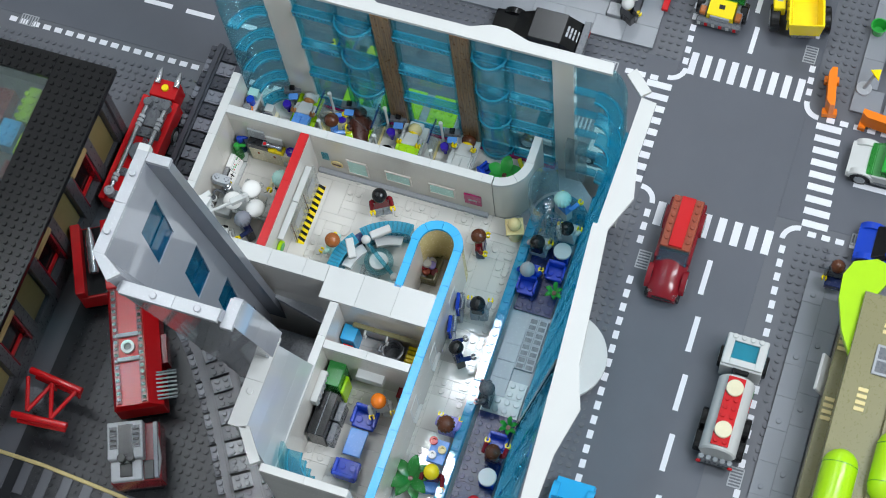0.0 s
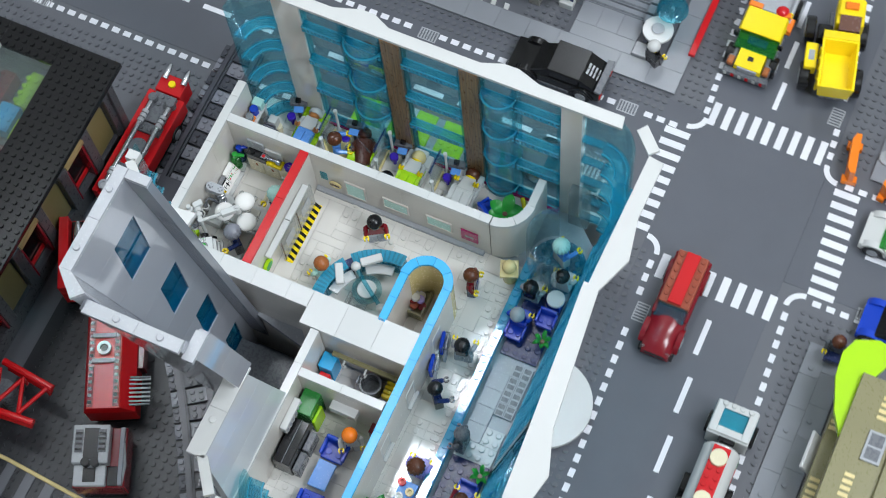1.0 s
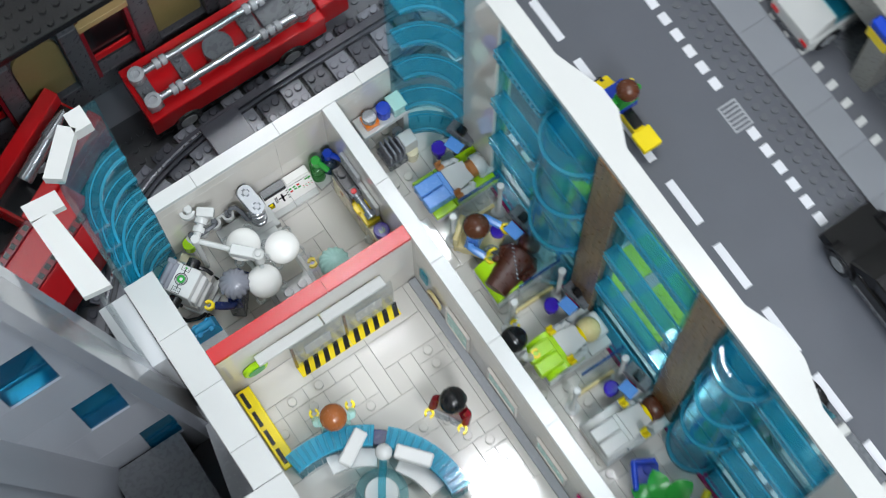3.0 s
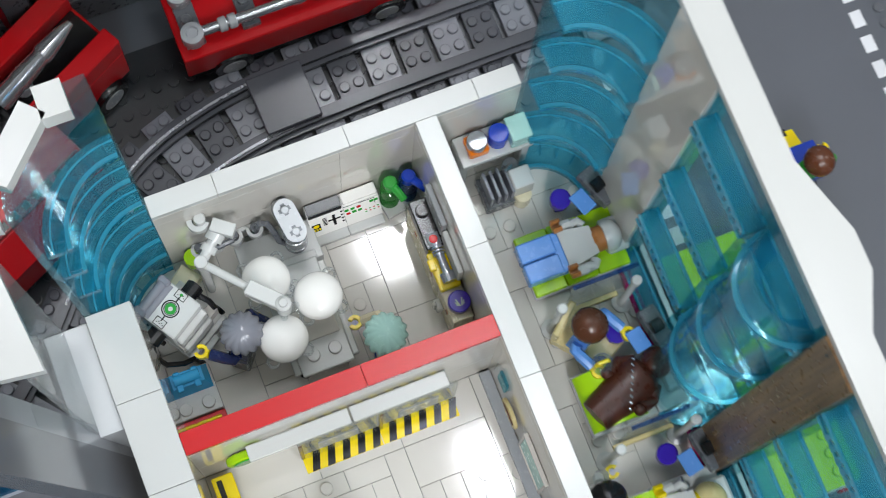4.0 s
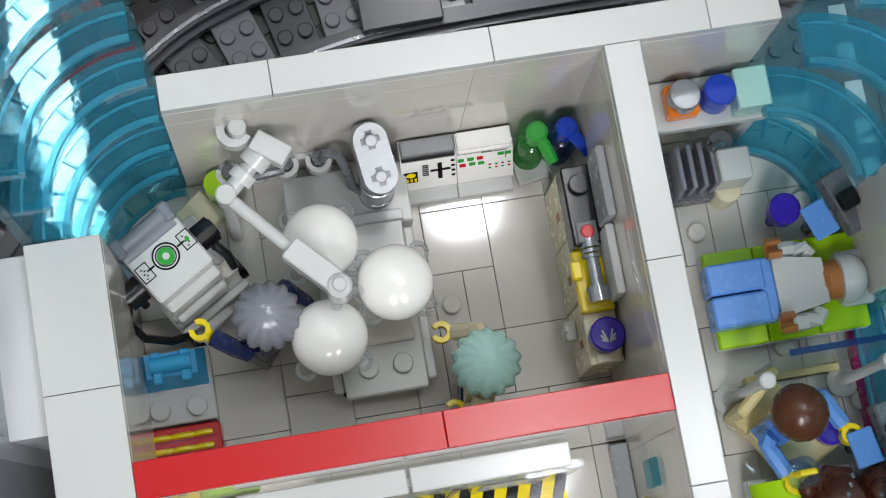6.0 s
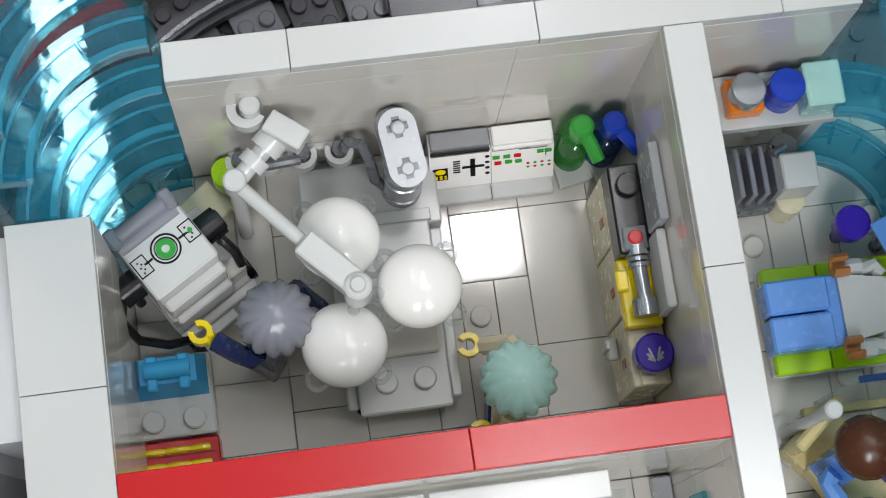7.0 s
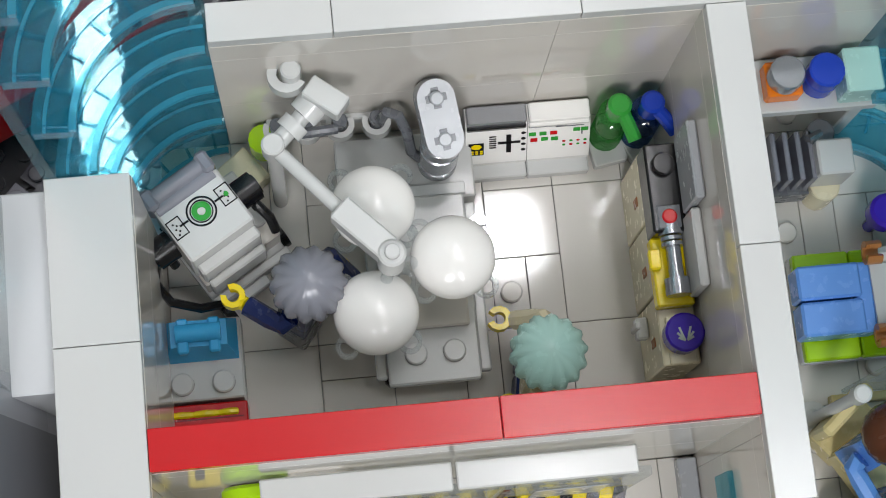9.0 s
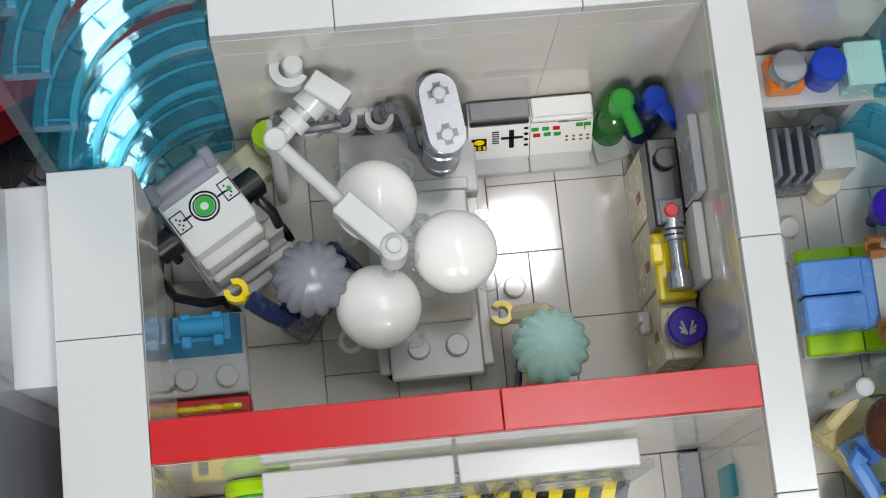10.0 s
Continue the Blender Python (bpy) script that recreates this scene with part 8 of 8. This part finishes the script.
# ---- fire ladder truck beside the track ----
def ladder_truck():
    v = thing("toy_fire_truck", "red toy fire truck with silver ladder tubes on top", "fire truck", 0, 0.6, 0)
    part("chassis", Shape().box(6.6, 21, 20.2, 24.4, RZ + 0.6, RZ + 1.6, 0.1), BLACK, v)
    part("body", Shape().box(6.4, 21.2, 20.0, 24.6, RZ + 1.6, -5.6, 0.08), RED, v)
    part("deck_rim", Shape().box(6.4, 21.0, 23.9, 24.6, -5.6, -5.0, 0.06), RED, v)
    for x0, x1 in ((6.8, 7.9), (10.0, 11.0), (15.6, 16.9)):
        part("cross_plate", Shape().box(x0, x1, 20.6, 23.6, -5.6, -5.2, 0.04), DGREY, v)
        part("plate_studs", lattice(x0, x0 + 1, 20.6, 23.6, -5.2), DGREY, v)
    part("rear_plate", Shape().box(17.0, 21.0, 20.8, 23.6, -5.6, -4.9, 0.05), DGREY, v, "dark grey studded plate")
    part("plate_studs", lattice(19, 21, 21, 23, -4.9), DGREY, v)
    part("tail_block", Shape().box(21.2, 23.6, 20.6, 24.0, RZ + 1.6, -5.0, 0.1), RED, v)
    part("tail_lamp", Shape().cyl(22.4, 22.2, -5.0, -4.6, 0.45, 14), YELLOW, v)
    part("turntable", Shape().cyl(13.4, 22.1, -5.6, -4.6, 1.15, 24), DGREY, v, "round ribbed dark grey turntable")
    for y in (20.9, 23.3):
        part("ladder_tube", Shape().tube([(7.6, y, -4.4), (19.6, y, -4.4)], 0.3, 12), SILVER, v, "shiny silver tube")
        for k in range(5):
            part("tube_collar", Shape().cyl(0, 0, -0.22, 0.22, 0.42, 12, 0.05, mv(9.0 + k * 0.55 if k < 2 else 16.6 + (k - 2) * 0.6, y, -4.4, 0, 0, 90)), LGREY, v)
        part("swivel", Shape().lathe([(0.5, -5.2), (0.62, -5.0), (0.62, -4.1), (0.35, -4.0), (0.3, -4.2)], 16, None, 7.3, y), LGREY, v)
        part("joint", Shape().cyl(19.8, y, -5.2, -4.0, 0.55, 16), DGREY, v)
        part("nozzle", Shape().lathe([(0.38, 0), (0.38, 1.1), (0.12, 2.0)], 14, mv(22.8, y + 0.1 if y > 22 else y, -4.8, 0, 0, 78)), SILVER, v, "silver nozzle")
    for x in (9, 18):
        for y in (20.3, 24.3):
            wheel(v, x, y, 1.2, 0.9).location.z += RZ * U
    # cab unit in front with a silver water gun
    c = thing("toy_fire_cab", "red toy fire cab with black deck and silver gun", "fire truck", -1.4, 22.2, RZ, 28)
    part("chassis", Shape().box(-4.4, 4.4, -2.2, 2.2, 0.6, 1.6, 0.1), BLACK, c)
    part("body", Shape().box(-4.6, 4.4, -2.4, 2.4, 1.6, 4.6, 0.1), RED, c)
    part("side_wall", Shape().box(-4.6, 4.4, 1.25, 2.4, 4.6, 6.2, 0.08), RED, c)
    part("side_wall", Shape().box(-4.6, 4.4, -2.4, -1.25, 4.6, 6.2, 0.08), RED, c)
    part("deck", Shape().box(-4.4, 4.2, -1.24, 1.24, 4.6, 4.8, 0.04), BLACK, c)
    part("gun", Shape().lathe([(0.55, 0), (0.62, 0.2), (0.55, 1.4), (0.62, 1.6), (0.5, 3.2), (0.6, 3.4), (0.45, 4.6), (0.2, 5.6)], 16, mv(-2.2, 0, 6.0, 0, 0, 82)), SILVER, c, "silver water gun")
    part("gun_mount", Shape().cyl(-0.6, 0, 4.8, 5.7, 0.5, 12), LGREY, c)
    for x in (-2.6, 2.6):
        for y in (-2.3, 2.3):
            wheel(c, x, y, 1.2, 0.9)


def red_train():
    v = thing("toy_locomotive", "red toy locomotive with slotted roof strips and ladder rungs", "locomotive", -10.3, 13.2, RZ, 26)
    part("chassis", Shape().box(-6.4, 11.6, -2.4, 2.4, 0.3, 1.6, 0.1), BLACK, v)
    part("body", Shape().box(-6.6, 11.8, -2.9, 2.9, 1.6, 4.6, 0.12), RED, v)
    part("shoulder", Shape().add([(-6.6, -2.9, 4.6), (11.8, -2.9, 4.6), (11.8, 2.9, 4.6), (-6.6, 2.9, 4.6), (-6.4, -1.3, 5.6), (11.6, -1.3, 5.6), (11.6, 2.4, 5.6), (-6.4, 2.4, 5.6)], [(3, 2, 1, 0), (4, 5, 6, 7), (0, 1, 5, 4), (1, 2, 6, 5), (2, 3, 7, 6), (3, 0, 4, 7)]), RED, v)
    for y0 in (-1.2, 1.7):
        g = part("roof_strip", Shape().box(-6.2, 11.4, y0, y0 + 0.65, 5.6, 5.85, 0.03), DKRED, v, "dark red perforated strip")
        for k in range(22):
            part("slot", Shape().box(-5.9 + k * 0.78, -5.5 + k * 0.78, y0 + 0.12, y0 + 0.53, 5.85, 5.88, 0.01), BLACK, g)
    part("roof_fan", Shape().arc(0.6, 0.6, 0.45, 0.8, 0, 360, 5.6, 6.1, 20), WHITE, v, "white round roof fan")
    part("fan_core", Shape().cyl(0.6, 0.6, 5.6, 5.9, 0.4, 12), DGREY, v)
    for x in (-0.9, 2.1):
        part("fan_bracket", Shape().box(x - 0.25, x + 0.25, -0.7, 1.9, 5.62, 6.0, 0.05), LGREY, v)
    part("side_step", Shape().box(-1.4, 2.2, -3.6, -2.9, 2.2, 4.2, 0.06), DKRED, v)
    ld = part("ladder", Shape().box(-6.0, -5.8, -4.6, -1.4, 4.7, 5.0, 0.03).box(-2.8, -2.6, -4.6, -1.4, 4.7, 5.0, 0.03), DGREY, v, "dark grey ladder")
    for k in range(6):
        part("rung", Shape().tube([(-5.5 + k * 0.5, -4.6, 4.85), (-5.5 + k * 0.5, -1.4, 4.95)], 0.12, 6), LGREY, ld)
    for x in (-4, 4):
        for y in (-1.9, 1.9):
            wheel(v, x, y, 1.1, 0.6, DGREY)
    w = thing("toy_tender", "grey and dark red toy train car with vents", "train car", -21.2, 8.8, RZ, 24)
    part("chassis", Shape().box(-3.4, 3.4, -2.4, 2.4, 0.3, 1.6, 0.1), BLACK, w)
    part("body", Shape().box(-3.4, 3.4, -2.9, 2.9, 1.6, 4.4, 0.1), DKRED, w)
    part("roof", Shape().box(-1.0, 3.4, -1.2, 2.9, 4.4, 5.8, 0.1), LGREY, w)
    part("roof_block", Shape().box(-3.4, -1.05, -0.9, 2.7, 4.4, 5.2, 0.1), LGREY, w)
    for y0 in (-0.9, 1.7):
        vt = part("vent", Shape().box(0.2, 2.8, y0, y0 + 0.9, 5.8, 5.95, 0.03), DGREY, w)
        for k in range(4):
            part("vent_slat", Shape().box(0.4 + k * 0.6, 0.65 + k * 0.6, y0 + 0.1, y0 + 0.8, 5.95, 6.05, 0.02), BLACK, vt)
    part("roof_recess", Shape().box(-0.6, 3.0, -0.1, 1.6, 5.8, 5.86, 0.02), BLACK, w, "black recessed roof panel")
    part("side_rail", Shape().box(-3.3, 3.3, -2.7, -2.2, 4.4, 5.0, 0.06), SLEEPER1, w)
    part("walkway", Shape().box(-3.3, -1.1, -2.1, -1.0, 4.4, 4.7, 0.05), BLACK, w)
    part("roof_bar", Shape().box(-3.0, -1.4, 0.2, 1.6, 5.2, 5.32, 0.03), BLACK, w)
    part("cap", Shape().cyl(-0.9, 0.3, 5.2, 6.0, 0.5, 14).cyl(-0.9, 1.3, 5.2, 6.0, 0.5, 14), BLACK, w)
    part("badge", Shape().box(-2.6, -2.2, 0.3, 0.9, 5.2, 5.3, 0.02), GREEN, w)
    part("hose", Shape().tube([(-3, -2.6, 4.6), (-1, -2.9, 4.7), (1.5, -2.6, 4.7)], 0.18, 8), LGREY, w)
    for x in (-2, 2):
        for y in (-1.9, 1.9):
            wheel(w, x, y, 1.1, 0.6, DGREY)


def boom():
    b2 = thing("crane_boom", "red lattice crane boom lying over the studs", "crane boom", -18.7, 22.4, -4.6, 90)
    for y in (-2.3, 2.3):
        part("chord", Shape().tube([(-5.2, y * 0.95, 0.6), (1.4, y * 1.2, 0.8)], 0.42, 10), RED, b2)
        part("lower_chord", Shape().tube([(-4.4, y * 0.95, -1.6), (1.4, y * 1.2, -1.5)], 0.35, 10), RED, b2)
    for k in range(2):
        x = -4.6 + k * 3
        part("strut", Shape().tube([(x, -1.9, 0.65), (x + 1.5, 1.9, 0.7)], 0.26, 8), RED, b2)
        part("strut", Shape().tube([(x + 1.5, 1.9, 0.7), (x + 3, -1.9, 0.8)], 0.26, 8), RED, b2)
        part("strut", Shape().tube([(x, -1.9, 0.65), (x + 0.2, -1.9, -1.55)], 0.22, 8), RED, b2)
    part("foot", Shape().cyl(0, 0, -5.0, 0.4, 1.2, 14), DGREY, b2)


ground_shift(-0.35, 0.8, -3.2)
ladder_truck()
ground_shift(-1.0, 0.6, -3.2)
red_train()
boom()


# ---- dark engine shed ----
def shed():
    b2 = thing("engine_shed", "dark toy engine shed with black studded roof", "building")
    part("roof", Shape().box(-70, 16.8, 22.8, 30.0, 7.2, 8.0, 0.06), BLACK, b2, "black studded roof")
    part("roof", Shape().box(-70, -0.2, 30.0, 37, 7.2, 8.0, 0.06), BLACK, b2)
    part("roof", Shape().box(13.6, 16.8, 30.0, 37, 7.2, 8.0, 0.06), BLACK, b2)
    part("roof", Shape().box(-70, 16.8, 37, 64, 7.2, 8.0, 0.06), BLACK, b2)
    s = Shape()
    for i in range(86):
        for j in range(40):
            x, y = -69 + i, 23.4 + j
            if not (-0.6 < x < 14 and 29.6 < y < 37.4):
                s.lathe([(0.3, 7.98), (0.29, 8.2)], 7, None, x, y)
    tagged(part("roof_studs", s, BLACK, b2), kind="stuff")
    part("end_wall", Shape().box(14.6, 15.6, 24.4, 62, RZ, 7.2, 0.06), DARKWALL, b2)
    part("back_wall", Shape().box(-70, 15.6, 62, 63, RZ, 7.2, 0.06), DARKWALL, b2)
    part("wall_head", Shape().box(-70, 14.6, 25.2, 26.2, 2.6, 7.2, 0.06), DARKWALL, b2)
    part("wall_foot", Shape().box(-70, 14.6, 25.2, 26.2, RZ, -6.6, 0.06), DARKWALL, b2)
    for k in range(8):
        xc = 14.4 - k * 5.3
        part("pilaster", Shape().box(xc - 0.7, xc + 0.7, 24.8, 26.2, -6.6, 2.6, 0.06), DARKWALL, b2)
        xw = xc - 2.65
        if k % 2 == 0:
            w = part("window", Shape().box(xw - 1.95, xw + 1.95, 25.8, 26.1, -6.6, 2.6, 0.03), DARKWALL, b2)
            vs = [(xw + 1.8 * math.cos(radians(a)), 0.2 + 2.0 * math.sin(radians(a))) for a in range(0, 181, 15)]
            poly = [(xw - 1.8, -6.2), (xw + 1.8, -6.2)] + vs
            part("arched_pane", Shape().prism(poly, -0.25, 0.0, Matrix(((1, 0, 0, 0), (0, 0, 1, 25.8), (0, 1, 0, 0), (0, 0, 0, 1)))), ARCHTAN, w, "olive tan arched pane")
        else:
            d = part("doorway", Shape().box(xw - 1.95, xw - 1.6, 25.0, 26.4, -6.6, 2.6, 0.04).box(xw + 1.6, xw + 1.95, 25.0, 26.4, -6.6, 2.6, 0.04), DKRED, b2, "dark red door frame")
            part("lintel", Shape().box(xw - 1.95, xw + 1.95, 24.6, 25.3, 1.9, 2.6, 0.04), TANWOOD, d, "tan lintel")
            part("door_leaf", Shape().box(xw - 1.6, xw + 1.6, 26.1, 26.4, -6.6, 1.9, 0.03), BLACK, d)
            part("door_line", Shape().box(xw - 1.5, xw + 1.5, 25.8, 26.0, -5.6, -4.8, 0.03), RED, d)
    k2 = thing("skylight", "clear glass skylight showing coloured bricks below", "skylight")
    part("glass", Shape().box(-0.15, 13.55, 30.05, 36.95, 7.5, 7.8, 0.04), TCLEAR2, k2)
    part("frame", Shape().box(-0.2, 13.6, 36.6, 37.0, 7.85, 8.5, 0.05), WHITE, k2, "white skylight edge")
    fl = thing("shed_floor_bricks", "coloured bricks lying on the shed's upper floor", "bricks", 0, 0, 3.0)
    part("floor_plate", Shape().box(-2, 14.5, 26, 60, -0.4, 0, 0.03), DGREY, fl)
    for x0, x1, y0, y1, mt in ((8.5, 13, 31.5, 33.0, LIME), (5.0, 8.4, 32.0, 34.4, AZURE), (4.4, 7.0, 30.6, 31.6, LIME), (10.0, 13.5, 28.5, 31.2, DKRED), (8.0, 12, 34.6, 36.2, DKRED), (1.0, 3.4, 31, 32, DKRED), (2.0, 4.2, 34.0, 36.0, DKRED)):
        q = Shape().box(x0, x1, y0, y1, 0, 2.2, 0.05)
        q2 = lattice(x0, x1, y0, y1, 2.2)
        q.add(q2.v, q2.f)
        part("brick", q, mt, fl)


DARKWALL = plastic("charcoal_plastic", "48484C", 0.3)
ARCHTAN = plastic("olive_arch_plastic", "7D7148", 0.35)
TANWOOD = plastic("tan_lintel_plastic", "A48A5C", 0.35)
TCLEAR2 = clear("clear_skylight_plastic", "C8DAD8", 0.12)
ground_shift(0.3, 1.9, -3.0)
shed()
